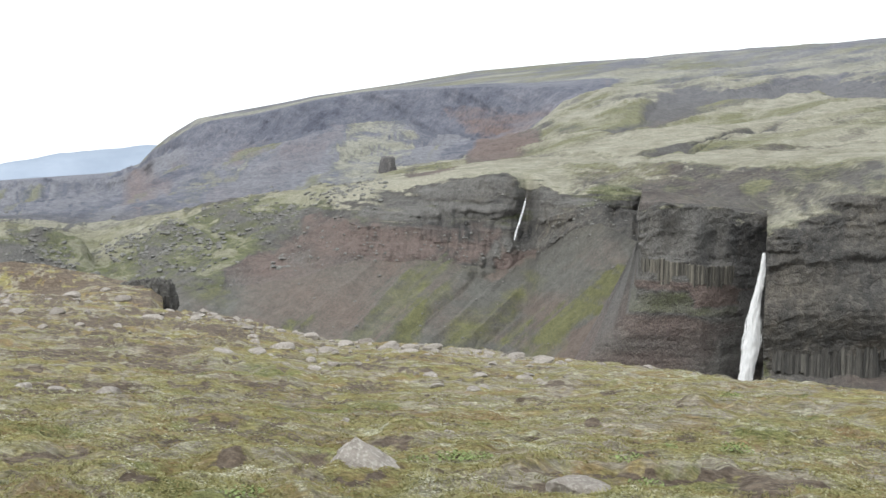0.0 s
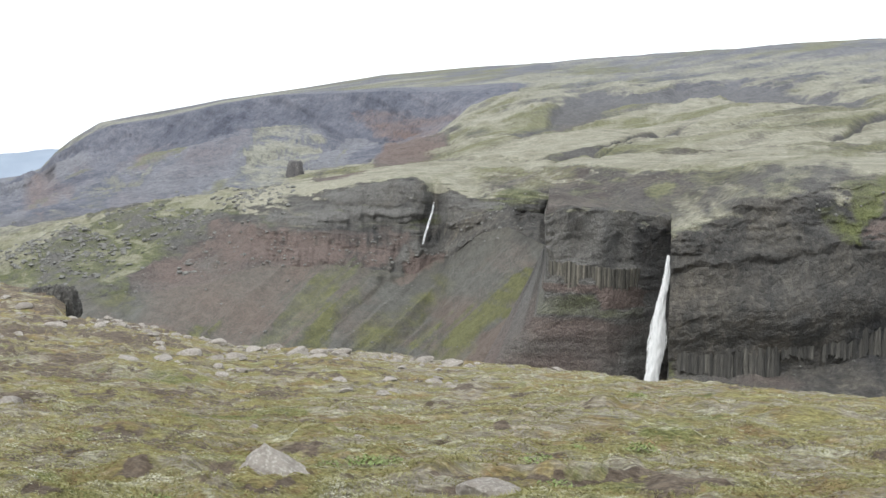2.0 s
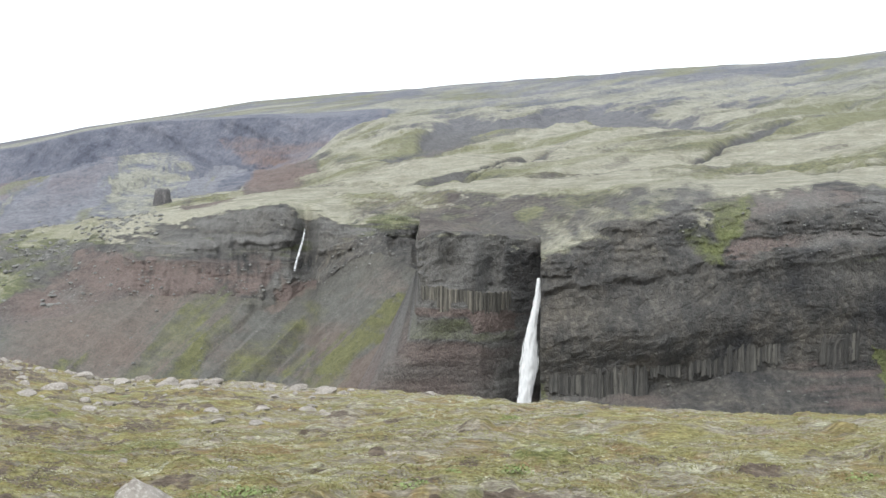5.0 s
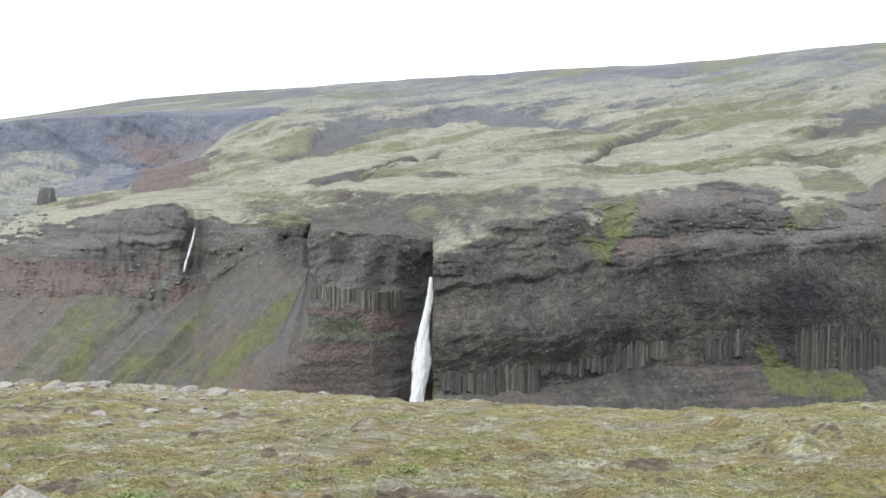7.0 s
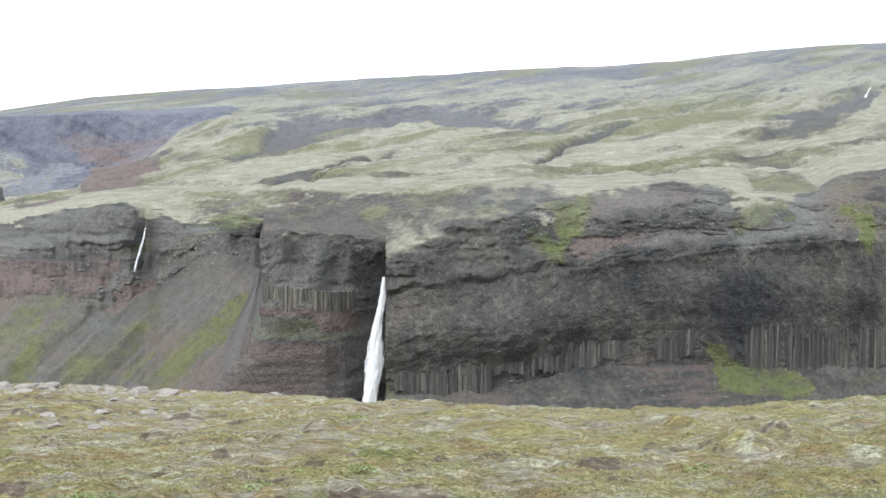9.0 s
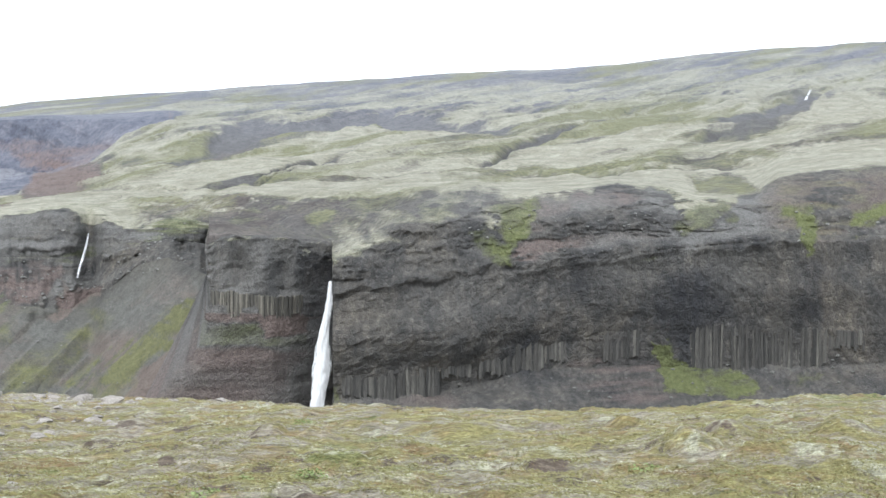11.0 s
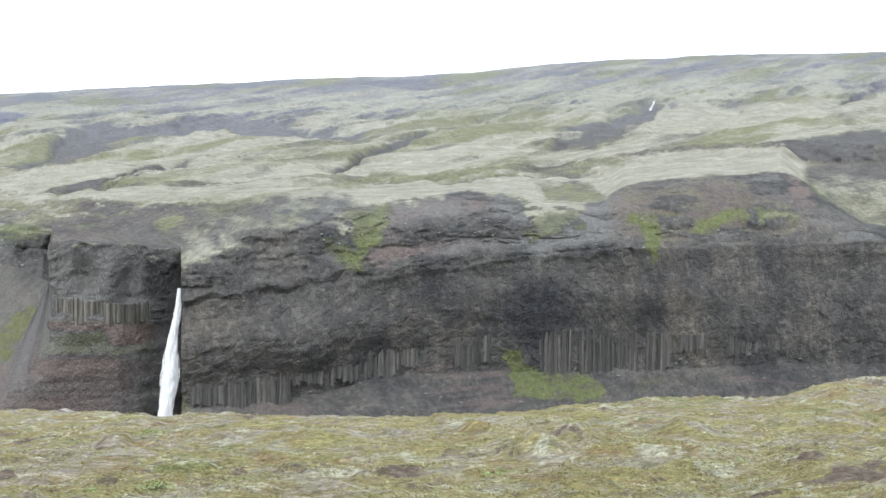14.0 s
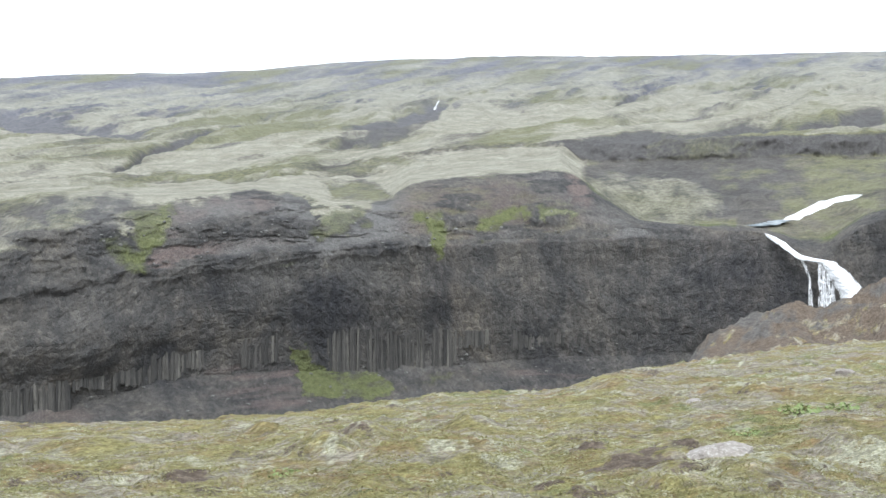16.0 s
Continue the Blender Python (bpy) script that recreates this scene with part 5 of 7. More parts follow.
def far_range(dist, *knots):
    k = np.array(knots, float)
    a = np.linspace(k[0, 0], k[-1, 0], 260)
    e = np.interp(a, k[:, 0], k[:, 1]) + 0.05 * fbm(a * 1.3, a * 0 + dist, None, 4, 201)
    h = EYE + dist * np.tan(np.radians(lift(a, e)))
    a = bear(a)
    v = np.array([0, 0.5, 1, 1.5])[:, None]
    d = dist + np.array([-260, -120, 0, 150])[:, None]
    zz = np.array([-150, -60, 0, -80])[:, None] * (np.array([1, 0.7, 0, 1])[:, None]) + h[None, :]
    return tagged(sheet("backdrop", d * np.sin(np.radians(a)), d * np.cos(np.radians(a)), zz, None, m_far), "mountains far down the valley, haze put into their pale blue colour", "mountains", kind="structure")


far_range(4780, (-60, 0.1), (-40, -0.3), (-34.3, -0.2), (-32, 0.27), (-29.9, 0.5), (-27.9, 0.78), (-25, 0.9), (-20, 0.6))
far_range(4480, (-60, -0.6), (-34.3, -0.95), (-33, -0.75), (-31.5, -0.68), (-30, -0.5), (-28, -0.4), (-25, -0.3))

# ---- near side: the heath where the viewer stands, its brink and the canyon floor ----
NAZ = np.concatenate([np.arange(-180, -37, 3.0), np.arange(-37, 42, 0.1), np.arange(42, 180, 3.0)])


def near_line(*knots):
    k = np.array(knots, float)
    r, e = np.interp(NAZ, k[:, 0], k[:, 1]), np.interp(NAZ, k[:, 0], k[:, 2])
    return r, r * np.tan(np.radians(lift(NAZ, e))) + EYE


rim_r, rim_z = near_line((-180, 60, -2), (-60, 50, -5.0), (-34, 43, -5.85), (-30, 40, -6.25), (-27.2, 38, -6.65), (-25.4, 36, -6.75), (-22.3, 33, -7.35), (-20.5, 31, -7.85),
                         (-18.5, 30, -8.0), (-15.3, 28, -8.08), (-11.7, 26.5, -8.35), (-9.1, 25.5, -8.4), (-5.5, 24, -8.58), (-1.5, 22, -8.9), (3, 21, -9.02), (9.4, 20, -9.04), (13.9, 20, -8.92), (16.6, 20, -8.72),
                         (21.4, 21, -8.36), (24.6, 22.5, -8.2), (26.8, 24, -7.75), (32.3, 30, -6.95), (36.2, 35, -6.45), (38.9, 38, -6.1), (60, 50, -4), (180, 60, -2))
bank_r, bank_z = near_line((-180, 90, -2), (-60, 70, -4), (-36, 63, -4.75), (-34, 62, -4.85), (-30, 61, -5.0), (-28.6, 60, -5.15), (-27.5, 59, -5.3), (-27.35, 59, -9.5), (-25.5, 60, -13), (-10, 50, -20), (10, 45, -20), (24, 50, -16), (28.5, 70, -9.5), (29.6, 72, -8.4), (30.6, 74, -7.2), (31.7, 75, -6.2), (33.05, 76, -5.62), (34.7, 77, -5.3), (36.3, 79, -5.12), (37.75, 80, -4.82), (38.55, 81, -4.3), (39.0, 82, -3.75), (60, 90, -3), (180, 90, -2))
behind = step(62, 85, np.abs(NAZ))
foot_r = np.interp(NAZ, [-180, -85, -60, 0, 60, 85, 180], [400, 400, 190, 140, 170, 400, 400])
foot_z = FLOOR * (1 - behind) + behind * -2
a_r = np.interp(NAZ, AZ, np.hypot(L_A[:, 0], L_A[:, 1]))
a_r = a_r * (1 - behind) + 4500 * behind
end_z = FLOOR * (1 - behind) + behind * -10
NEAR = [(np.full_like(NAZ, 0.0), np.zeros_like(NAZ), 8), (np.full_like(NAZ, 4.0), np.zeros_like(NAZ) - 0.0, 330), (rim_r, rim_z, 26),
        (rim_r * 1.14 + 1, rim_z - np.interp(NAZ, (-180, -40, -28, -26, 180), (0.05, 0.05, 0.05, 0.19, 0.19)) * rim_r * (1 - behind) - 0.4, 60), (bank_r, bank_z, 18), (foot_r, foot_z, 14), (a_r, end_z, 0)]
nr, nz, nw = [], [], []
for i, (r, z, count) in enumerate(NEAR):
    if not count:
        nr.append(r), nz.append(z), nw.append(i)
        break
    r2, z2, _ = NEAR[i + 1]
    for k in range(count):
        s = k / count
        if i == 1:
            q = r / (1 - s * (1 - r / r2))           # even steps as the eye meets them
            f = (q - r) / (r2 - r)
            nr.append(q), nz.append(z + (z2 - z) * f)
        else:
            nr.append(r + (r2 - r) * s), nz.append(z + (z2 - z) * s)
        nw.append(i + s)
NR, NZ, NW = np.array(nr), np.array(nz), np.array(nw)[:, None] + np.zeros((1, len(NAZ)))
NX, NY = NR * np.sin(np.radians(bear(NAZ))), NR * np.cos(np.radians(bear(NAZ)))


SOIL = [(a, r, 0.62 * w) for a, r, w in ((-0.6, 8.9, 1.0), (-10.2, 8.2, 0.8), (-21.4, 8.1, 0.58), (-24.5, 8.7, 0.78), (-16.8, 9.9, 0.4), (-28.8, 7.7, 0.52), (-8.0, 12.1, 0.44), (-18.9, 8.7, 0.4),
        (-2.2, 10.1, 0.45), (-17.5, 10.2, 0.9), (29.5, 10.3, 1.6), (30.5, 10.9, 0.85), (28.0, 10.1, 1.0), (25.0, 9.5, 0.6), (26.9, 11.9, 0.46), (37.3, 13.4, 0.52), (9.4, 11.3, 0.77), (30.3, 9.5, 0.82))]
MOUNDS = [(5.8, 14.5, 0.79), (14.8, 12.4, 0.62), (12.4, 15.0, 0.41), (-3.2, 14.3, 0.45), (-6.8, 17.6, 0.47), (21.8, 14.7, 0.56), (16.6, 12.9, 0.61), (33.2, 18.4, 1.26),
          (-1.4, 14.1, 0.38), (-31.9, 7.3, 0.66), (27.7, 20.5, 1.05), (38.0, 32.0, 1.64), (33.4, 9.3, 0.8), (35.6, 9.7, 0.9), (30.4, 8.9, 0.6), (37.6, 10.8, 0.8)]


def blots(x, y, spots, stretch=1.0):
    """Soft round places at (bearing, distance, width)."""
    total = np.zeros_like(x)
    for az, r, w in spots:
        cx, cy = r * math.sin(radians(bear(az))), r * math.cos(radians(bear(az)))
        total = np.maximum(total, np.exp(-(((x - cx) / (0.5 * w)) ** 2 + ((y - cy) / (0.5 * w * stretch)) ** 2)))
    return total


def hummocks(x, y):
    c1, c2 = cells(x / 0.55 + 0.5 * fbm(x, y, None, 2, 102), y / 0.55, 103), cells(x / 0.2, y / 0.2, 105)
    c0 = cells(x / 1.25 + 0.6 * fbm(x / 0.8, y / 0.8, None, 3, 104), y / 1.25 + 0.6 * fbm(x / 0.8, y / 0.8, None, 3, 106), 108)
    h = 0.07 * (c0[2] * 0.5 + 0.5) * step(0.0, 0.7, c0[1]) - 0.01 + 0.04 * (c1[2] * 0.5 + 0.5) * step(0.0, 0.4, c1[1]) + 0.02 * step(0, 0.5, c2[1]) * (c2[2] * 0.5 + 0.5)
    return 0.95 * h + 0.03 * fbm(x / 0.45, y / 0.45, None, 3, 107) + 0.02 * fbm(x / 0.34, y / 0.34, None, 3, 109, 0.55, True)


SCAR = ((-32, 7.7), (-26, 8.0), (-21, 8.25), (-15, 8.1), (-10, 8.3), (-5, 8.6), (-0.6, 8.95), (3, 8.7), (6, 8.4))


def scar(x, y):
    """How far beyond the eroded soil bank, in metres, and where the bank is open."""
    az, r = np.degrees(np.arctan2(x, y)), np.hypot(x, y)
    k = np.array(SCAR)
    d = r - 0.25 - np.interp(az, k[:, 0], k[:, 1]) + 0.5 * fbm(x / 0.6, y / 0.6, None, 4, 113, 0.6)
    return d, step(-34, -31, az) * (1 - step(2, 6, az)) * step(0.0, 0.3, fbm(x / 1.3, y / 1.3, None, 4, 114) + 0.08)


def heath_height(x, y):
    """Frost hummocks, mounds and small bare scarps of the near heath."""
    d, there = scar(x, y)
    bank_ = there * (0.08 * np.exp(-((d - 0.3) / 0.28) ** 2))
    return bank_ + 0.15 * fbm(x / 3.2, y / 3.2, None, 3, 101) + hummocks(x, y) + 0.16 * blots(x, y, MOUNDS, 1.2) + 0.07 * blots(x, y, [(a, r + 0.45 * w, w * 1.2) for a, r, w in SOIL], 0.5)


near_zone = step(0.9, 1.05, NW) * (1 - step(2.6, 3.2, NW))
NZ = NZ + near_zone * heath_height(NX, NY)
rugged = step(3.05, 3.5, NW) * (1 - step(4.9, 5.0, NW))
NZ = NZ + rugged * 1.3 * fbm(NX / 9, NY / 9, NZ / 9, 4, 111)
h_small = hummocks(NX, NY)
g1, g2 = fbm(NX / 1.6, NY / 1.6, None, 4, 121), fbm(NX / 0.42, NY / 0.42, None, 4, 123, 0.65)
g3 = fbm(NX / 0.14, NY / 0.2, None, 3, 125, 0.6)
NA = np.zeros_like(NX) + NAZ
stony = 1 - step(-30, -6, NA)                # drier and stonier ground downstream
n_moss = np.clip(0.14 + 3.4 * (h_small - 0.042) + 0.5 * g1 + 0.7 * g2 + 0.6 * g3 - 0.2 * stony + 0.08 * step(0, 20, NA), 0, 1)
n_moss = np.maximum(n_moss, blots(NX, NY, MOUNDS, 1.2) * (0.46 + 0.7 * g2 + 0.4 * g3))
n_soil = np.clip(0.04 - 0.1 * step(-5, 15, NA) + 0.6 * g3 + 0.8 * fbm(NX / 0.9, NY / 0.7, None, 4, 127) - 4.0 * (h_small - 0.033) + 0.35 * g2 + 0.42 * stony * step(1.5, 1.95, NW), 0, 1)
n_soil = np.maximum(n_soil, np.clip(1.0 * blots(NX, NY, SOIL, 1.1) + 1.0 * g2 + 0.5 * g3 - 0.15, 0, 1) * step(0.1, 0.4, blots(NX, NY, SOIL, 1.3)))
n_moss *= 1 - 0.8 * step(0.3, 0.6, blots(NX, NY, SOIL, 1.1))
n_green = np.clip(0.2 + 0.12 * step(15, 30, NA) + 0.7 * fbm(NX / 1.1, NY / 1.1, None, 4, 129) + 0.5 * fbm(NX / 0.3, NY / 0.3, None, 3, 130), 0, 1)
sd, sthere = scar(NX, NY)
sopen = sthere * np.exp(-((sd + 0.02) / 0.1) ** 2)
n_soil = np.maximum(n_soil, np.clip(1.05 * sopen + 0.9 * g2 * step(0.1, 0.4, sopen) + 0.4 * g3, 0, 1) * step(0.1, 0.4, sopen))
n_moss *= 1 - sopen
right_bank = step(27, 29, NA) * (1 - step(4.05, 4.2, NW))
ledge = (1 - step(-26.6, -25.6, NA)) * step(1.9, 2.1, NW) * (1 - step(4.0, 4.1, NW))
n_stone = step(2.7, 3.3, NW) * (1 - ledge) * np.clip(0.8 + fbm(NX / 8, NY / 8, NZ / 8, 3, 131), 0, 1) * (1 - 0.75 * right_bank)
n_soil = np.maximum(n_soil, (1 - step(-27, -26, NA)) * step(1.9, 2.1, NW) * np.clip(0.5 + 0.6 * g1 + 0.7 * g2, 0, 1))
n_moss *= 1 - 0.6 * ledge
n_soil = np.maximum(n_soil, step(27, 29, NA) * step(2.7, 3.1, NW) * np.clip(0.85 + 0.7 * fbm(NX / 2.5, NY / 4, None, 5, 133), 0, 1))
NZ = NZ + right_bank * step(2.8, 3.4, NW) * (0.6 * fbm(NX / 3, NY / 3, None, 4, 135, 0.6) + 0.22 * fbm(NX / 1.2, NY / 1.2, None, 4, 137, 0.65, True))
n_moss *= 1 - 0.9 * right_bank * step(2.7, 3.1, NW)
n_green *= 1 - 0.6 * right_bank * step(2.7, 3.1, NW)
n_moss = np.maximum(n_moss, right_bank * step(2.7, 3.1, NW) * np.clip(1.5 * fbm(NX / 1.6, NY / 1.6, None, 5, 139, 0.68) - 0.16, 0, 0.56))
n_soil = np.where(right_bank * step(2.7, 3.1, NW) > 0.5, np.clip(0.8 + 0.7 * fbm(NX / 1.4, NY / 2.2, None, 5, 145, 0.65) - 0.9 * n_moss, 0.0, 0.95), n_soil)
bank_side = right_bank * step(2.7, 3.1, NW)
n_stone = np.maximum(n_stone, bank_side * np.clip(0.42 + 0.9 * fbm(NX / 1.1, NY / 1.6, None, 4, 147, 0.6) - 0.5 * n_moss, 0, 0.8))
n_green = n_green * (1 - 0.5 * bank_side)
NCOVER = np.stack([n_moss * (1 - n_stone), n_green * (1 - n_stone), n_soil * (1 - n_stone * (1 - right_bank)), n_stone], -1)


def heath_material():
    m, n, l, b = material("near_heath")
    mid, fine, tiny = tex(n, l, 3.0, 6, 0.7), tex(n, l, 12, 8, 0.75, (0.7, 1.1, 0.4)), tex(n, l, 40, 6, 0.75, (0.7, 1.2, 0.4))
    at = n.new("ShaderNodeAttribute")
    at.attribute_name = "cover"
    sep = n.new("ShaderNodeSeparateColor")
    l.new(at.outputs["Color"], sep.inputs[0])
    blades = tex(n, l, 20, 7, 0.8, (0.6, 1.1, 0.4))

    def patch_of(base, scale, lo, hi, c, amount=1.0):
        p = tex(n, l, scale, 8, 0.68, (1, 1, 0.3), distort=0.5)
        return mix(n, l, ramp(n, l, p, [(lo, (0, 0, 0)), (hi, (amount,) * 3)]), base, c)

    def over(base, amount, edge, lo, c, soft=0.34):
        f = calc(n, l, "ADD", amount, calc(n, l, "MULTIPLY", calc(n, l, "SUBTRACT", fine, 0.5), edge))
        return mix(n, l, ramp(n, l, f, [(lo, (0, 0, 0)), (lo + soft, (1, 1, 1))]), base, c)
    grass = ramp(n, l, blades, [(0.28, (0.1, 0.08, 0.04)), (0.42, (0.168, 0.147, 0.058)), (0.56, (0.256, 0.232, 0.098)), (0.72, (0.355, 0.33, 0.178))])
    rust = ramp(n, l, blades, [(0.3, (0.12, 0.076, 0.038)), (0.7, (0.29, 0.195, 0.1))])
    green = ramp(n, l, tiny, [(0.3, (0.09, 0.094, 0.032)), (0.7, (0.222, 0.232, 0.094))])
    dead = ramp(n, l, tex(n, l, 14, 6, 0.8, (0.7, 1.1, 1)), [(0.3, (0.115, 0.098, 0.08)), (0.5, (0.24, 0.213, 0.175)), (0.7, (0.42, 0.39, 0.335))])
    mossy = ramp(n, l, tiny, [(0.25, (0.215, 0.206, 0.138)), (0.5, (0.35, 0.34, 0.245)), (0.75, (0.5, 0.49, 0.39))])
    clod = tex(n, l, 9, 8, 0.8)
    soil = ramp(n, l, clod, [(0.3, (0.062, 0.045, 0.034)), (0.5, (0.125, 0.097, 0.073)), (0.72, (0.21, 0.172, 0.136))])
    stone = ramp(n, l, mid, [(0.3, (0.056, 0.051, 0.048)), (0.7, (0.155, 0.144, 0.131))])
    c = patch_of(grass, 1.1, 0.46, 0.62, rust, 0.85)
    c = over(c, sep.outputs[1], 0.8, 0.42, green, 0.25)
    c = patch_of(c, 1.0, 0.46, 0.56, dead, 0.85)
    c = over(c, sep.outputs[0], 1.0, 0.47, mossy, 0.22)
    c = patch_of(c, 2.0, 0.55, 0.66, mossy, 0.8)
    c = over(c, sep.outputs[2], 0.8, 0.44, soil, 0.14)
    c = over(c, at.outputs["Alpha"], 0.6, 0.4, stone)
    c = mix(n, l, 0.6, c, ramp(n, l, tiny, [(0.3, (0.5, 0.5, 0.5)), (0.7, (1.45, 1.45, 1.45))]), "MULTIPLY")
    c = mix(n, l, 0.8, c, ramp(n, l, tex(n, l, 4.5, 8, 0.8, (0.55, 1.2, 0.4)), [(0.38, (0.55, 0.53, 0.5)), (0.5, (1, 1, 1)), (0.62, (1.4, 1.4, 1.37))]), "MULTIPLY")
    c = mix(n, l, 0.6, c, ramp(n, l, tex(n, l, 18, 5, 0.7, (0.5, 1.2, 0.4)), [(0.38, (0.55, 0.54, 0.52)), (0.5, (1, 1, 1)), (0.62, (1.4, 1.4, 1.37))]), "MULTIPLY")
    l.new(c, b.inputs["Base Color"])
    b.inputs["Roughness"].default_value = 0.95
    relief(n, l, b, calc(n, l, "ADD", fine, calc(n, l, "MULTIPLY", tiny, 0.4)), 0.045, 1.0)
    return m


m_heath = heath_material()
tagged(sheet("ground", NX, NY, NZ, NCOVER, m_heath, loop=True), "dry mossy heath with tufts of grass and bare soil", "ground", kind="structure")

# ---- water ----
m_foam, fn, fl, fb = material("white_water")
streaks = tex(fn, fl, 0.9, 6, 0.7, (1.6, 1.6, 0.12))
fl.new(ramp(fn, fl, streaks, [(0.3, (0.6, 0.615, 0.63)), (0.48, (0.78, 0.79, 0.8)), (0.62, (0.88, 0.885, 0.89))]), fb.inputs["Base Color"])
fb.inputs["Roughness"].default_value = 0.6
relief(fn, fl, fb, streaks, 0.3, 0.2)
m_river, rn, rl, rb = material("river_water")
rl.new(ramp(rn, rl, tex(rn, rl, 0.15, 5), [(0.35, (0.05, 0.065, 0.07)), (0.65, (0.2, 0.23, 0.24))]), rb.inputs["Base Color"])
rb.inputs["Roughness"].default_value = 0.25


m_veil, vn_, vl_, vb_ = material("thin_falling_water")
threads = tex(vn_, vl_, 1.1, 5, 0.7, (2.2, 2.2, 0.06))
vl_.new(ramp(vn_, vl_, threads, [(0.38, (0, 0, 0)), (0.58, (1, 1, 1))]), vb_.inputs["Alpha"])
vb_.inputs["Base Color"].default_value, vb_.inputs["Roughness"].default_value = (0.8, 0.81, 0.82, 1), 0.6


def at(az, r, el):
    a = radians(bear(az))
    return Vector((r * math.sin(a), r * math.cos(a), EYE + r * math.tan(radians(lift(az, el)))))


def waterfall(name, path, label, bulge=1.0, seed=1, mat=m_foam, fringe=False):
    """A falling sheet along a path of (bearing, distance, elevation, width in m), rounded, ragged at both edges."""
    path = np.array(path, float)
    n, m = 70, 15
    s = np.linspace(0, 1, n)
    t = np.linspace(0, 1, len(path))
    az, r, el, w = (np.interp(s, t, path[:, i]) for i in range(4))
    a = np.radians(bear(az))
    cx, cy, cz = r * np.sin(a), r * np.cos(a), EYE + r * np.tan(np.radians(lift(az, el)))
    v = np.linspace(-1, 1, m)
    S, V = np.meshgrid(s, v, indexing="ij")
    ww = w[:, None] * 0.5 * (1 + 0.22 * fbm(S * 9 + 3.1 * seed, np.sign(V) * 3 + seed, None, 4, seed))
    off = V * ww
    depth = bulge * (1 - V ** 2) * ww * 0.6 + 0.5 * fbm(S * 30, V * 3, None, 3, seed + 5)
    px = cx[:, None] + off * np.cos(a)[:, None] - depth * np.sin(a)[:, None]
    py = cy[:, None] - off * np.sin(a)[:, None] - depth * np.cos(a)[:, None]
    pz = cz[:, None] + 0 * off
    ob = sheet(name, px, py, pz, None, mat)
    if fringe:                               # thin threads round the dense core
        wide = off * (1.18 + 0.2 * fbm(S * 7 + seed, np.sign(V) * 2.0, None, 4, seed + 9))
        fx, fy = cx[:, None] + wide * np.cos(a)[:, None] - (0.5 * depth - 0.3) * np.sin(a)[:, None], cy[:, None] - wide * np.sin(a)[:, None] - (0.5 * depth - 0.3) * np.cos(a)[:, None]
        spray = sheet("spray", fx, fy, pz, None, m_veil)
        spray.parent = ob
    return tagged(ob, label, "waterfall")


waterfall("waterfall", [(-0.62, 432, -3.4, 0.9), (-0.64, 431, -3.7, 1.3), (-0.67, 430, -4.16, 1.7), (-0.79, 429, -4.9, 2.3), (-0.92, 428, -5.6, 3.0), (-0.98, 427, -6.3, 4.0), (-1.03, 426, -7.2, 4.9), (-1.12, 425, -8.0, 4.8), (-1.25, 424, -8.8, 4.7), (-1.35, 422, -11, 7), (-1.45, 420, -14, 12)],
          "tall white waterfall plunging down a dark cleft", 0.8, 1, m_foam, True)
waterfall("waterfall", [(-11.15, 604, -1.22, 0.4), (-11.2, 600, -1.5, 0.8), (-11.27, 596, -1.84, 0.9), (-11.38, 592, -2.2, 1.2), (-11.52, 588, -2.6, 0.8), (-11.58, 584, -2.85, 0.9), (-11.64, 581, -3.12, 0.7)], "thin white waterfall on the layered cliff", 1.0, 3, m_veil)

def on_slope(az, el):
    """Distance of the upland at that bearing and elevation angle."""
    j, i0 = col(az), START["E2"]
    seen = np.degrees(np.arctan2(Z[i0:, j] - EYE, np.hypot(X[i0:, j], Y[i0:, j])))
    i = i0 + int(np.argmax(seen > lift(az, el)))
    return math.hypot(X[i, j], Y[i, j]) - 9.0


waterfall("waterfall", [(a_, on_slope(a_, e_), e_, w_) for a_, e_, w_ in ((20.22, 4.5, 1.2), (20.12, 4.36, 2.2), (20.06, 4.22, 2), (20.0, 4.08, 3))], "small distant waterfall in a hillside gully", 1.0, 7, m_veil)


# ---- upper river and its two falls ----
def ribbon(name, path, mat, label, category):
    """Running water along (bearing, distance, elevation, width across the view in m)."""
    path = np.array(path, float)
    s_ = np.linspace(0, 1, 60)
    t_ = np.linspace(0, 1, len(path))
    az, r, el, w = (np.interp(s_, t_, path[:, i]) for i in range(4))
    a = np.radians(bear(az))
    v = np.linspace(-0.5, 0.5, 13)[None, :]
    off = v * w[:, None] * (1 + 0.2 * fbm(s_[:, None] * 14 + 0 * v, np.sign(v) * 2 + 0 * s_[:, None], None, 3, 9))
    px, py = (r * np.sin(a))[:, None] + off * np.cos(a)[:, None], (r * np.cos(a))[:, None] - off * np.sin(a)[:, None]
    pz = (EYE + r * np.tan(np.radians(lift(az, el))))[:, None] + 0.25 * fbm(px / 2, py / 2, None, 3, 12) + 0.3 * (1 - 4 * v ** 2)
    return tagged(sheet(name, px, py, pz, None, mat), label, category)


ribbon("river", [(32.6, 500, -1.34, 10), (33.4, 503, -1.36, 9), (34.1, 506, -1.3, 9), (34.8, 516, -1.15, 7)], m_river, "shallow dark river above the falls", "river")
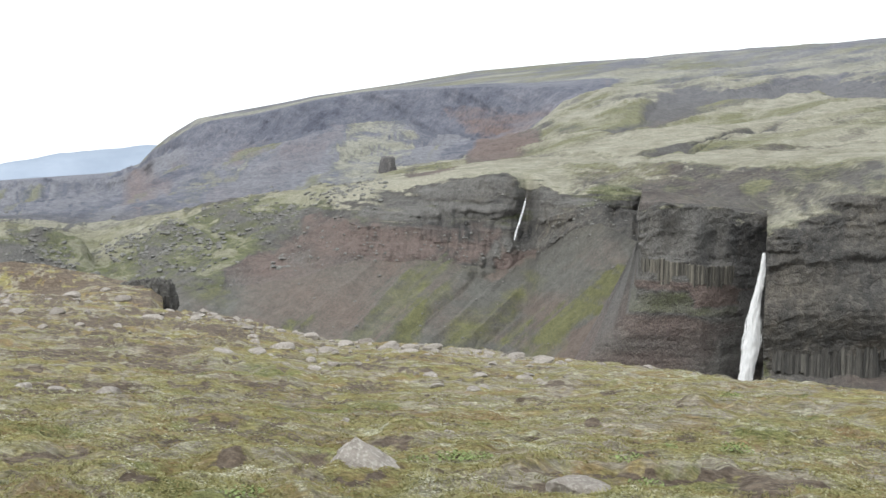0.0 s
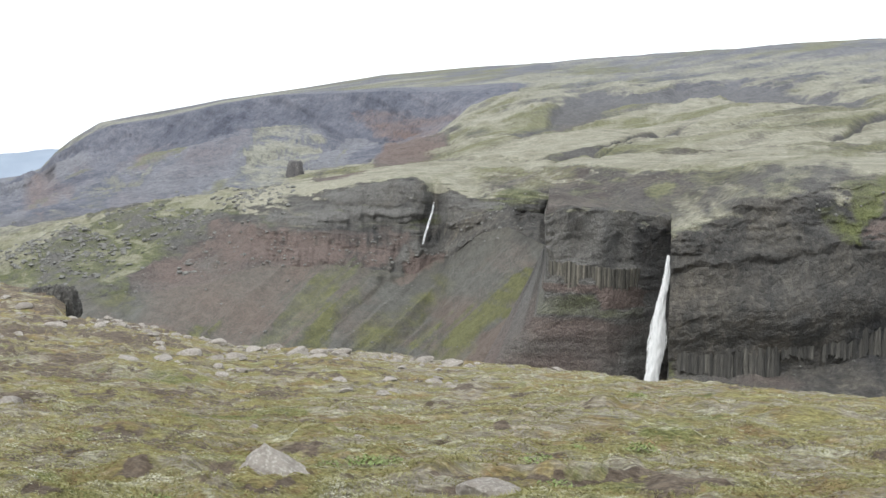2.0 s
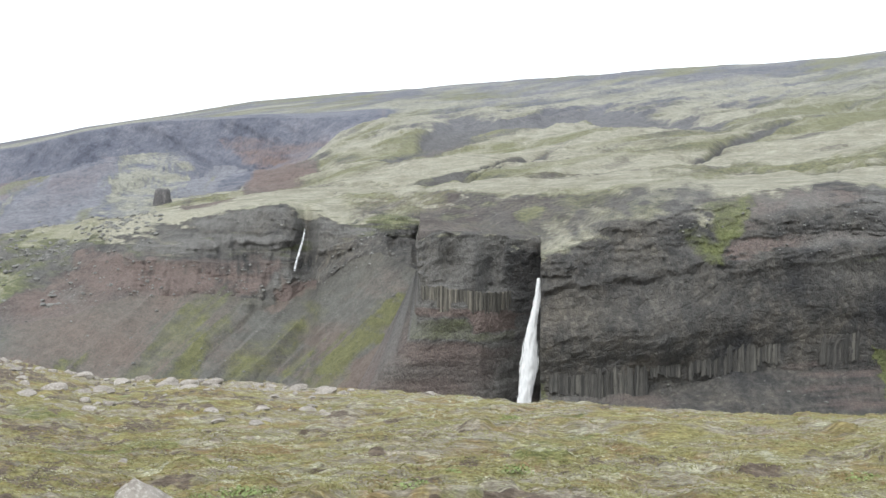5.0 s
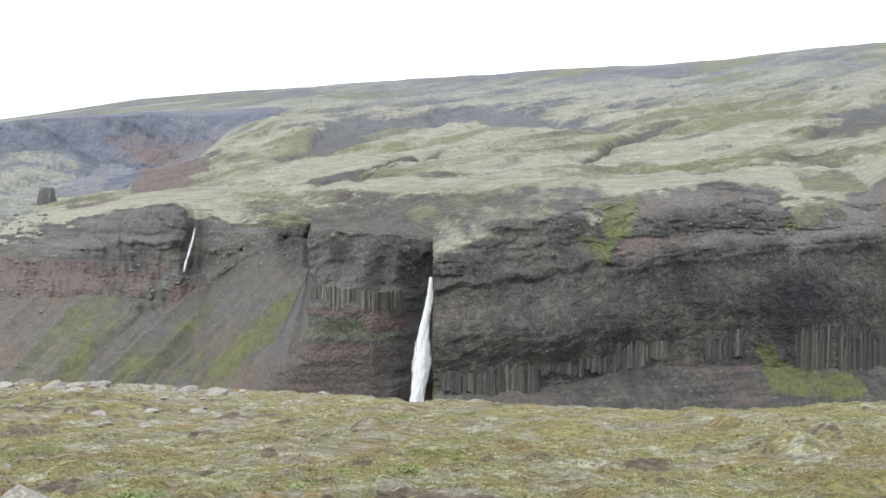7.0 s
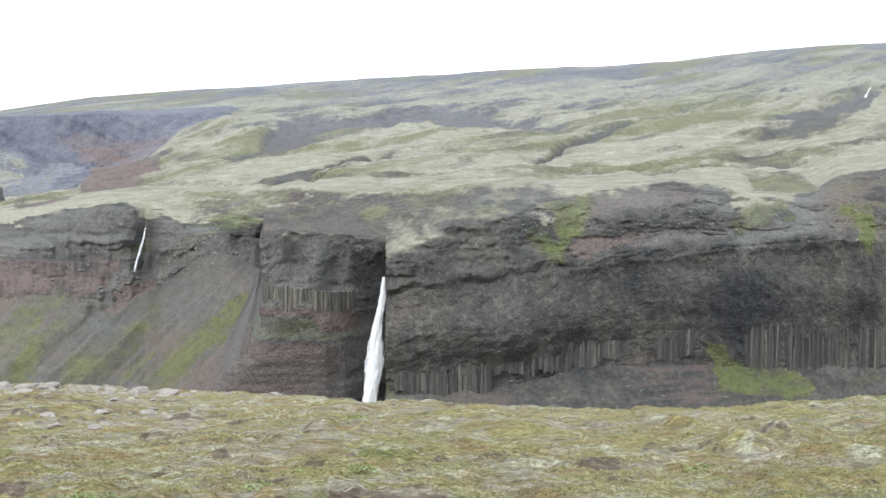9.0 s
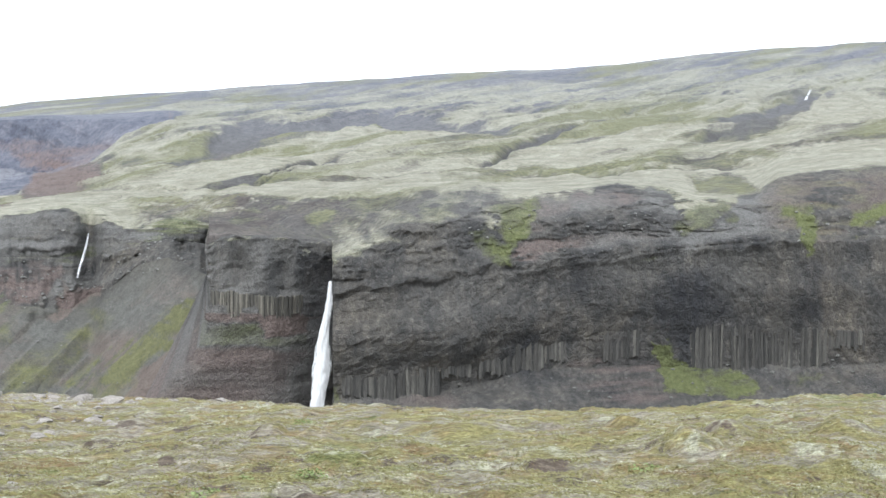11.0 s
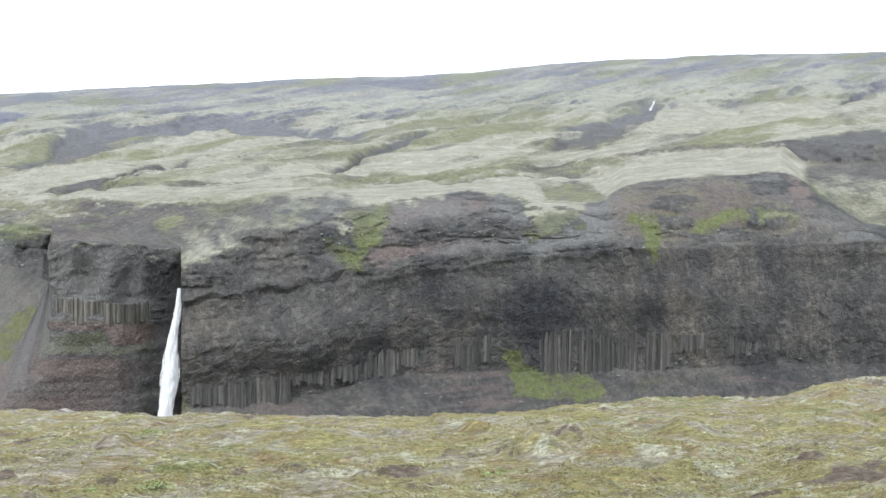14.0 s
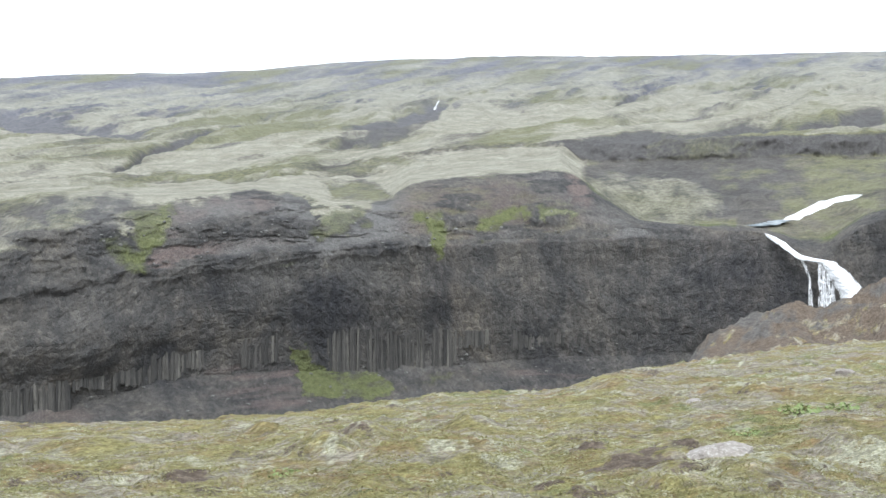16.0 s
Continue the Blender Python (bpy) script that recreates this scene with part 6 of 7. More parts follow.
def cascade(name, path, label, seed):
    """White water down a slope that faces the viewer: (bearing, distance, elevation, height of the slope in m)."""
    path = np.array(path, float)
    s_ = np.linspace(0, 1, 80)
    t_ = np.linspace(0, 1, len(path))
    az, r, el, h = (np.interp(s_, t_, path[:, i])[:, None] for i in range(4))
    v = np.linspace(-0.5, 0.5, 21)[None, :]
    edge = 1 + 0.25 * fbm(s_[:, None] * 12 + 0 * v, np.sign(v) * 2.0 + seed + 0 * s_[:, None], None, 4, seed)
    off = v * h * edge
    lump = 0.5 * fbm(s_[:, None] * 26, v * 6, None, 4, seed + 3) * (1 - (2 * v) ** 2)
    rr = r + 1.3 * off - 0.8 * (1 - (2 * v) ** 2) - lump
    a = np.radians(bear(az))
    return tagged(sheet(name, rr * np.sin(a), rr * np.cos(a), EYE + r * np.tan(np.radians(lift(az, el))) + off + 0.4 * lump, None, m_foam), label, "waterfall")


cascade("waterfall", [(38.1, 560, -0.14, 0.5), (37.7, 556, -0.24, 2.6), (37.1, 548, -0.42, 5.0), (36.3, 539, -0.7, 5.4), (35.6, 531, -0.95, 4.2), (35.0, 523, -1.14, 2.0), (34.8, 520, -1.18, 0.8)], "white sloping rapid of the upper river", 11)
cascade("waterfall", [(34.0, 478, -1.66, 0.6), (34.3, 472, -1.84, 1.5), (34.65, 468.5, -2.03, 2.2), (34.95, 467, -2.24, 2.5), (35.3, 466, -2.54, 2.4), (35.6, 465.5, -2.72, 1.8), (36.13, 465.5, -2.84, 1.3), (36.8, 465, -2.94, 1.2)], "white water sliding over a rock lip", 13)
waterfall("waterfall", [(35.66, 465.3, -2.85, 1.2), (35.8, 465, -3.2, 0.9), (35.94, 464.5, -3.6, 0.9), (36.0, 464, -4.5, 1.3), (36.02, 463, -5.4, 1.8)], "thin white side strand of the fall", 0.7, 15, m_veil)
waterfall("waterfall", [(36.45, 465.5, -2.9, 3.0), (36.55, 465, -3.3, 4.4), (36.66, 464.4, -3.9, 5.2), (36.7, 463.6, -4.8, 5.6), (36.7, 463, -5.5, 6)], "thin white veil of water beside the broad fall", 0.5, 19, m_veil)
waterfall("waterfall", [(36.62, 465.5, -2.88, 4.5), (36.85, 464.2, -3.08, 5.6), (37.17, 463, -3.45, 6.2), (37.45, 462, -3.8, 6.6), (37.66, 461, -4.15, 7.0), (37.86, 460, -4.6, 7.4), (37.95, 459, -5.3, 8.0)], "broad white waterfall arching over a dark lip", 1.0, 17, m_foam, True)


# ---- basalt columns ----
def part(name, bm, mat, parent, label=""):
    me = bpy.data.meshes.new(name)
    bm.to_mesh(me)
    bm.free()
    me.materials.append(mat)
    ob = new(name, me)
    ob.parent = parent
    if label:
        ob["label"] = label
    return ob


def column_material(name, stops):
    m, n, l, b = material(name)
    info = n.new("ShaderNodeObjectInfo")
    shade = ramp(n, l, info.outputs["Random"], stops)
    grit = tex(n, l, 0.9, 7, 0.7, (1.5, 1.5, 0.35))
    l.new(mix(n, l, 0.7, shade, ramp(n, l, grit, [(0.3, (0.5, 0.5, 0.5)), (0.7, (1.4, 1.38, 1.35))]), "MULTIPLY"), b.inputs["Base Color"])
    b.inputs["Roughness"].default_value = 0.9
    relief(n, l, b, grit, 0.5, 0.7)
    return m


m_column = column_material("basalt_column_rock", [(0.0, (0.052, 0.051, 0.049)), (0.45, (0.088, 0.085, 0.079)), (0.85, (0.11, 0.106, 0.097)), (1.0, (0.145, 0.139, 0.124))])
m_column_pale = column_material("pale_column_rock", [(0.0, (0.052, 0.05, 0.046)), (0.35, (0.105, 0.1, 0.088)), (0.7, (0.165, 0.155, 0.132)), (1.0, (0.235, 0.218, 0.184))])


def column_mesh(seed, mat):
    """A six-sided prism of unit height with worn joints."""
    rnd = random.Random(seed)
    bm = bmesh.new()
    rings = []
    ang = [i * math.pi / 3 + rnd.uniform(-0.2, 0.2) for i in range(6)]
    for k, h in enumerate((0, 0.3, 0.32, 0.66, 0.68, 1.0)):
        g = (0.5 if k not in (1, 4) else 0.47) * rnd.uniform(0.95, 1.05)
        dx, dy = rnd.uniform(-0.04, 0.04), rnd.uniform(-0.04, 0.04)
        rings.append([bm.verts.new((math.cos(q) * g + dx, math.sin(q) * g + dy, h + (rnd.uniform(-0.04, 0.04) if k in (0, 5) else 0))) for q in ang])
    for r0, r1 in zip(rings, rings[1:]):
        for i in range(6):
            bm.faces.new((r0[i], r0[(i + 1) % 6], r1[(i + 1) % 6], r1[i]))
    bm.faces.new(rings[-1])
    me = bpy.data.meshes.new("basalt_column")
    bm.to_mesh(me)
    bm.free()
    me.materials.append(mat)
    return me


COLUMNS = [column_mesh(i, m_column) for i in range(6)]
PALE_COLUMNS = [column_mesh(i, m_column_pale) for i in range(6)]


def wall_at(az, el):
    """The place on the rock wall at that bearing and elevation."""
    j = min(max(int(np.argmin(np.abs(AZ - az))), 0), len(AZ) - 1)
    rows_ = slice(START["A"], START["C"])
    e = np.degrees(np.arctan2(Z[rows_, j] - EYE, np.hypot(X[rows_, j], Y[rows_, j])))
    i = START["A"] + int(np.argmin(np.abs(e - el)))
    return math.hypot(X[i, j], Y[i, j]), Z[i, j]


def column_row(parent, knots, width, seed, out=1.0, gaps=0.0, kinds=COLUMNS):
    """Columns side by side along (bearing, top elevation, bottom elevation)."""
    rnd = random.Random(seed)
    k = np.array(knots, float)
    az = k[0, 0]
    while az < k[-1, 0]:
        w = width * rnd.uniform(0.7, 1.35)
        top, low_ = np.interp(az, k[:, 0], k[:, 1]) + rnd.uniform(-0.03, 0.03), np.interp(az, k[:, 0], k[:, 2]) + rnd.uniform(-0.16, 0.12)
        if gaps and noise.noise(Vector((az * 0.9, seed * 7.1, 0))) < gaps - 0.5:
            az += math.degrees(w / 420)
            continue
        low_ += 0.35 * noise.noise(Vector((az * 0.7, seed * 3.3, 4.0)))
        top, low_ = lift(az, top), lift(az, low_)
        r, _ = wall_at(az, 0.5 * top + 0.5 * low_)
        r2, _ = wall_at(az, top)
        r = min(r, r2 + 1.5) + 0.25 - out * rnd.uniform(0.25, 1.0)
        z0, z1 = EYE + r * math.tan(radians(low_)) - 1.0, EYE + r * math.tan(radians(top))
        ob = new("basalt_column", kinds[rnd.randrange(6)])
        ob.parent = parent
        z1 += 0.9 + 0.4 * noise.noise(Vector((az * 2.3, seed, 1.0)))
        ob.matrix_basis = Matrix.Translation((r * math.sin(radians(bear(az))), r * math.cos(radians(bear(az))), z0)) @ Euler((rnd.uniform(-0.03, 0.03), rnd.uniform(-0.05, 0.05), rnd.uniform(0, 6))).to_matrix().to_4x4() @ Matrix.Diagonal((w * 1.25, w * 1.25, z1 - z0, 1))
        az += math.degrees(w / r) * 0.82


column_row(cliff_main, [(-0.1, -7.45, -8.5), (0.85, -7.38, -8.5), (2.4, -7.1, -8.45), (3.7, -7.05, -8.4), (4.3, -7.2, -8.2)], 0.85, 1, 0.35)
column_row(cliff_main, [(4.4, -7.25, -7.7), (5.2, -7.1, -7.6), (6.1, -6.85, -7.65)], 0.95, 8, 0.1, 0.4)
column_row(cliff_main, [(6.1, -6.82, -7.65), (7.0, -6.5, -7.5), (7.7, -6.2, -7.4)], 0.8, 2, 0.4)
column_row(cliff_main, [(7.75, -6.0, -7.35), (8.9, -5.95, -7.2)], 0.9, 9, 0.3, 0.15)
column_row(cliff_main, [(9.0, -5.95, -6.9), (11, -5.85, -6.8), (13.1, -5.78, -6.8)], 0.9, 3, 0.0, 0.12)
column_row(cliff_main, [(15.3, -5.66, -7.3), (16.5, -5.6, -7.25), (18.0, -5.65, -7.3), (18.8, -5.7, -7.5)], 0.72, 4, 0.5, 0.12)
column_row(cliff_main, [(18.85, -5.7, -7.4), (20.9, -5.75, -6.9)], 0.85, 5, 0.4)
column_row(cliff_main, [(21.0, -5.75, -6.3), (25.5, -5.8, -6.3)], 1.0, 7, 0.0, 0.3)
column_row(cliff_block, [(-5.9, -3.9, -4.7), (-5.2, -3.95, -4.75), (-4.2, -4.1, -4.75), (-2.9, -4.2, -4.8), (-1.9, -4.15, -4.7)], 0.62, 6, 0.4, 0.1, PALE_COLUMNS)


# ---- rocks ----
def rock_material(name, dark, light, lichen, grain):
    m, n, l, b = material(name)
    mid, fine = tex(n, l, grain, 7, 0.7), tex(n, l, grain * 5, 6, 0.7)
    c = ramp(n, l, mid, [(0.3, dark), (0.7, light)])
    c = mix(n, l, ramp(n, l, fine, [(0.5, (0, 0, 0)), (0.62, (1, 1, 1))]), c, lichen)
    g = n.new("ShaderNodeObjectInfo")
    c = mix(n, l, 0.5, c, ramp(n, l, g.outputs["Random"], [(0, (0.6, 0.58, 0.56)), (1, (1.25, 1.25, 1.25))]), "MULTIPLY")
    l.new(c, b.inputs["Base Color"])
    b.inputs["Roughness"].default_value = 0.92
    relief(n, l, b, fine, 0.25 / grain, 0.6)
    return m


m_stone = rock_material("lichened_stone", (0.2, 0.178, 0.158), (0.34, 0.308, 0.276), (0.42, 0.398, 0.36), 6)
m_crag = rock_material("weathered_crag", (0.045, 0.043, 0.041), (0.12, 0.115, 0.108), (0.17, 0.165, 0.15), 1.2)


def rock_shape(seed, cuts=9, level=3, squash=(1, 1, 0.65)):
    """A boulder: a ball cut by random planes, then worn. About one metre across."""
    rnd = random.Random(seed)
    bm = bmesh.new()
    bmesh.ops.create_icosphere(bm, subdivisions=level, radius=0.6)
    planes = [(Vector((rnd.gauss(0, 1), rnd.gauss(0, 1), rnd.gauss(0, 0.8))).normalized(), rnd.uniform(0.3, 0.48)) for _ in range(cuts)]
    for v in bm.verts:
        for nrm, d in planes:
            over = v.co.dot(nrm) - d
            if over > 0:
                v.co -= nrm * over * 0.93
        v.co += v.co.normalized() * 0.05 * noise.fractal(v.co * 3 + Vector((seed, 0, 0)), 0.8, 2.0, 4)
        v.co = Vector((v.co.x * squash[0], v.co.y * squash[1], v.co.z * squash[2]))
    return bm


def rock_mesh(name, mat, seed, **kw):
    bm = rock_shape(seed, **kw)
    me = bpy.data.meshes.new(name)
    bm.to_mesh(me)
    bm.free()
    me.materials.append(mat)
    return me


def ground_z(az, r):
    """Height of the near heath."""
    rr, rz = float(np.interp(az, NAZ, rim_r)), float(np.interp(az, NAZ, rim_z))
    a = radians(bear(az))
    x, y = np.array([r * math.sin(a)]), np.array([r * math.cos(a)])
    return (r - 4.0) / (rr - 4.0) * rz + float(heath_height(x, y)[0])


def wedge_boulder(name, mat, planes, squash, seed):
    """A split boulder: a ball cut down to flat faces."""
    bm = bmesh.new()
    bmesh.ops.create_icosphere(bm, subdivisions=5, radius=0.75)
    for v in bm.verts:
        for (nx, ny, nz), d in planes:
            nrm = Vector((nx, ny, nz)).normalized()
            over = v.co.dot(nrm) - d
            if over > 0:
                v.co -= nrm * over * 0.97
        v.co += v.co.normalized() * (0.03 * noise.fractal(v.co * 2.5 + Vector((seed, 0, 0)), 0.8, 2.0, 4) + 0.012 * noise.noise(v.co * 14))
        v.co = Vector((v.co.x * squash[0], v.co.y * squash[1], v.co.z * squash[2]))
    me = bpy.data.meshes.new(name)
    bm.to_mesh(me)
    bm.free()
    me.materials.append(mat)
    return me


STONES = [rock_mesh("stone", m_stone, 300 + i) for i in range(8)]
TALL = [rock_mesh("boulder", m_stone, 340 + i, squash=(1, 0.9, 0.85), cuts=8, level=4) for i in range(2)]


def put_stone(az, r, w, mesh, label, rnd, group, flatness=1.0, turn=6.28):
    ob = new(mesh.name.split(".")[0], mesh)
    a = radians(bear(az))
    h = w * flatness
    ob.matrix_basis = Matrix.Translation((r * math.sin(a), r * math.cos(a), ground_z(az, r) - 0.03 * h)) @ Euler((rnd.uniform(-0.2, 0.2), rnd.uniform(-0.2, 0.2), turn * rnd.random())).to_matrix().to_4x4() @ Matrix.Diagonal((w, w * rnd.uniform(0.75, 1.1), h, 1))
    return tagged(ob, label, "rock", group)


rnd = random.Random(8)
WEDGE = wedge_boulder("boulder", m_stone, [((-0.9, -0.25, 0.35), 0.3), ((0.25, -0.75, 0.6), 0.26), ((0.62, -0.1, 0.78), 0.3), ((-0.15, 0.8, 0.55), 0.34), ((0.95, 0.1, 0.05), 0.52), ((-0.4, -0.9, 0.1), 0.42)], (1.15, 0.9, 0.92), 3)
put_stone(-18.55, 8.75, 0.46, WEDGE, "large angular grey-brown boulder half sunk in heath", rnd, "boulders on the heath", 0.72, 0.0)
put_stone(-8.5, 8.0, 0.44, TALL[1], "low pale grey boulder sunk in bare soil", rnd, "boulders on the heath", 0.6)
put_stone(32.2, 10.65, 0.58, TALL[1], "rough grey boulder beside a soil scar", rnd, "boulders on the heath", 0.5)
for az, r, w in ((-18.3, 29.3, 0.46), (-17.2, 26.4, 0.74), (-16.4, 24.4, 0.5), (-15.3, 26.8, 0.52), (-14.4, 25.4, 0.3), (-13.5, 25.4, 0.24), (-12.7, 25.2, 0.22), (-11.6, 25, 0.28), (-10.4, 24.8, 0.36),
                 (-9.5, 24.2, 0.3), (-5.5, 23.7, 0.27), (-20.9, 25, 0.44), (-20.1, 25.8, 0.5), (-22.2, 21.6, 0.52), (-23.3, 20.6, 0.4), (-24.9, 19.8, 0.42), (-28, 30.3, 0.7), (-32.1, 29.5, 0.6),
                 (-32.1, 13.7, 0.26), (-29.8, 13.5, 0.4), (-33.5, 13.9, 0.24), (-23.8, 28.8, 0.33), (-19.3, 11.9, 0.13), (-14.5, 11.1, 0.17), (-31.2, 13.9, 0.18), (-7.6, 23.6, 0.2), (-3.5, 22.5, 0.22),
                 (-26, 32.3, 0.46), (-33.8, 28.7, 0.54), (37.4, 21.5, 0.42), (31.1, 16.8, 0.3), (36.7, 20.3, 0.24)):
    put_stone(az, r, w * 0.8, STONES[rnd.randrange(8)], "pale grey lichened stone lying on the heath", rnd, "stones on the heath", rnd.uniform(0.55, 0.9))
for _ in range(285):
    az = -35 + 26 * rnd.random() ** 1.45 + rnd.gauss(0, 0.2)
    rr = float(np.interp(az, NAZ, rim_r))
    put_stone(az, rr * (1 - 0.4 * rnd.random() ** 2.2) - 0.4, 0.07 + 0.2 * rnd.random() ** 2, STONES[rnd.randrange(8)], "small grey stone near the brink", rnd, "small stones near the brink", rnd.uniform(0.6, 1.0))

for _ in range(34):
    az = -26.5 + 17 * rnd.random()
    rr = float(np.interp(az, NAZ, rim_r))
    put_stone(az + rnd.gauss(0, 0.15), rr * rnd.uniform(0.9, 0.97), 0.14 + 0.3 * rnd.random() ** 2, STONES[rnd.randrange(8)], "pale grey lichened stone lying on the heath", rnd, "stones on the heath", rnd.uniform(0.55, 0.9))
def ledge_stone(az, dist, w, label, group):
    """A stone on the bare ground beyond the heath."""
    ob = new("stone", STONES[rnd.randrange(8)])
    jj = int(np.argmin(np.abs(NAZ - az)))
    ii = int(np.argmin(np.abs(NR[:, jj] - dist)))
    ob.matrix_basis = Matrix.Translation((NX[ii, jj], NY[ii, jj], NZ[ii, jj] + 0.05 * w)) @ Euler((0, 0, rnd.uniform(0, 6))).to_matrix().to_4x4() @ Matrix.Diagonal((w, w, w * 0.7, 1))
    tagged(ob, label, "rock", group)


for _ in range(16):
    ledge_stone(rnd.uniform(-35, -28.6), rnd.uniform(46, 57), rnd.uniform(0.3, 0.8), "pale stone on the bare brown ledge", "stones on the ledge")

# blocks of upright jointed rock
def block_mesh(name, mat, seed, p=4.0, rough=0.12, level=5):
    bm = bmesh.new()
    bmesh.ops.create_icosphere(bm, subdivisions=level, radius=1.0)
    o = Vector((seed * 3.7, seed * 1.3, 0))
    for v in bm.verts:
        d = v.co.copy()
        v.co = d * (abs(d.x) ** p + abs(d.y) ** p + abs(d.z) ** p) ** (-1 / p)
        v.co.z = v.co.z * 0.5 + 0.5
        f = noise.fractal(v.co * 2.1 + o, 0.7, 2.0, 5)
        g = noise.noise(Vector((v.co.x * 6, v.co.y * 6, 0.8 * v.co.z)) + o)          # upright joints
        k = (1.0 - 0.14 * v.co.z) * (1 + rough * f + 0.8 * rough * g)
        v.co = Vector((v.co.x * k, v.co.y * k, v.co.z + 0.6 * rough * f))
    me = bpy.data.meshes.new(name)
    bm.to_mesh(me)
    bm.free()
    me.materials.append(mat)
    return me


CRAG = [block_mesh("crag", m_crag, i, 3.5, 0.2) for i in range(3)]
for i, (az, r, el, w, h) in enumerate(((-27.6, 57.5, -6.85, 0.66, 1.62), (-28.1, 58.3, -6.6, 0.6, 1.42), (-28.6, 58.8, -6.2, 0.75, 0.95), (-29.1, 59.0, -5.95, 0.6, 0.55))):
    ob = new("crag", CRAG[i % 3])
    ob.matrix_basis = Matrix.Translation(at(az, r, el)) @ Euler((0, 0, 0.4 * i)).to_matrix().to_4x4() @ Matrix.Diagonal((w, w, h, 1))
    tagged(ob, "dark fractured basalt crag at the brink", "rock", "crags of the near ledge")

# the square pinnacle on the far ridge
m_butte = rock_material("butte_rock", (0.09, 0.086, 0.09), (0.15, 0.143, 0.146), (0.18, 0.173, 0.168), 0.12)
butte = new("rock_pinnacle", block_mesh("rock_pinnacle", m_butte, 7, 4.0, 0.14))
bj = col(-17.5)
bi = START["D2"] + int(np.argmin(np.abs(EL[START["D2"]:START["F"], bj] - 0.15)))
br = math.hypot(X[bi, bj], Y[bi, bj])
butte.matrix_basis = Matrix.Translation((X[bi, bj], Y[bi, bj], Z[bi, bj] - 3)) @ Matrix.Diagonal((br * 0.0062, br * 0.0062, 3 + br * math.tan(radians(0.72)), 1))
tagged(butte, "square dark rock pinnacle standing on the ridge", "rock")


def boulder_field(name, count, pick, sizes, mat, label, seed):
    """Countless broken blocks, one mesh."""
    rnd = random.Random(seed)
    shapes = []
    for i in range(5):
        b0 = rock_shape(seed + i, level=2 if sizes[1] > 3 else 1, squash=(1, 1, 0.8), cuts=8)
        b0.verts.index_update()
        shapes.append((np.array([v.co[:] for v in b0.verts]), np.array([[v.index for v in f.verts] for f in b0.faces])))
        b0.free()
    vs, fs, base = [], [], 0
    for _ in range(count):
        p = pick(rnd)
        if p is None:
            continue
        v, f = shapes[rnd.randrange(5)]
        w = sizes[0] + (sizes[1] - sizes[0]) * rnd.random() ** 2.5
        a = rnd.uniform(0, 6.28)
        q = v * [w, w, w * rnd.uniform(0.4, 0.85)]
        vs.append(np.stack([q[:, 0] * math.cos(a) - q[:, 1] * math.sin(a) + p[0], q[:, 0] * math.sin(a) + q[:, 1] * math.cos(a) + p[1], q[:, 2] + p[2] + 0.1 * w], 1))
        fs.append(f + base)
        base += len(v)
    me = bpy.data.meshes.new(name)
    me.from_pydata(np.concatenate(vs).tolist(), [], np.concatenate(fs).tolist())
    me.materials.append(mat)
    return tagged(new(name, me), label, "rocks", kind="stuff")


def on_land(a0, a1, r0, r1, chance):
    def pick(rnd):
        j = col(rnd.uniform(a0, a1))
        i = rnd.randrange(START[r0], START[r1])
        if rnd.random() > chance(i, j):
            return None
        return X[i, j], Y[i, j], Z[i, j]
    return pick


m_rubble = rock_material("rubble_lava", (0.11, 0.11, 0.108), (0.2, 0.197, 0.186), (0.3, 0.295, 0.26), 0.5)
boulder_field("lava_rubble", 11000, on_land(-34.5, -17.5, "B", "E1", lambda i, j: 0.012 + 0.2 * rocky[i, j] * rub[i, j] + 0.8 * heaps[i, j]), (0.5, 3.4), m_rubble, "broken lava blocks over the mossy hill", 500)
boulder_field("scree_blocks", 1300, on_land(-22, -6.2, "A", "C", lambda i, j: 0.25 + 0.6 * max(0.0, streak[i, j])), (0.5, 2.2), m_rubble, "scattered blocks on the scree", 520)
boulder_field("bench_blocks", 900, on_land(-10, 6, "D", "E1", lambda i, j: 0.6 * bank[i, j] + 0.02), (0.3, 1.3), m_rubble, "scattered blocks on the bank above the cliff", 540)
boulder_field("foot_blocks", 160, on_land(0, 32, "B", "K", lambda i, j: 0.9 * foot[i, j]), (0.4, 1.7), m_rubble, "fallen blocks at the foot of the wall", 560)
boulder_field("tier_blocks", 900, on_land(5, 28, "C0", "D", lambda i, j: 0.25 * tier[i, j] + 0.5 * OUTCROPS[i, j]), (0.4, 1.6), m_rubble, "loose blocks on the broken upper tier", 580)

# ---- plants ----
m_leaf, n_, l_, b_ = material("willow_leaf")
l_.new(ramp(n_, l_, tex(n_, l_, 25, 3), [(0.3, (0.12, 0.17, 0.05)), (0.7, (0.28, 0.34, 0.14))]), b_.inputs["Base Color"])
b_.inputs["Roughness"].default_value = 0.7
m_blade, n_, l_, b_ = material("dry_grass")
l_.new(ramp(n_, l_, tex(n_, l_, 3.5, 6, 0.7), [(0.3, (0.13, 0.12, 0.045)), (0.5, (0.24, 0.225, 0.1)), (0.7, (0.4, 0.38, 0.24))]), b_.inputs["Base Color"])
b_.inputs["Roughness"].default_value = 0.85


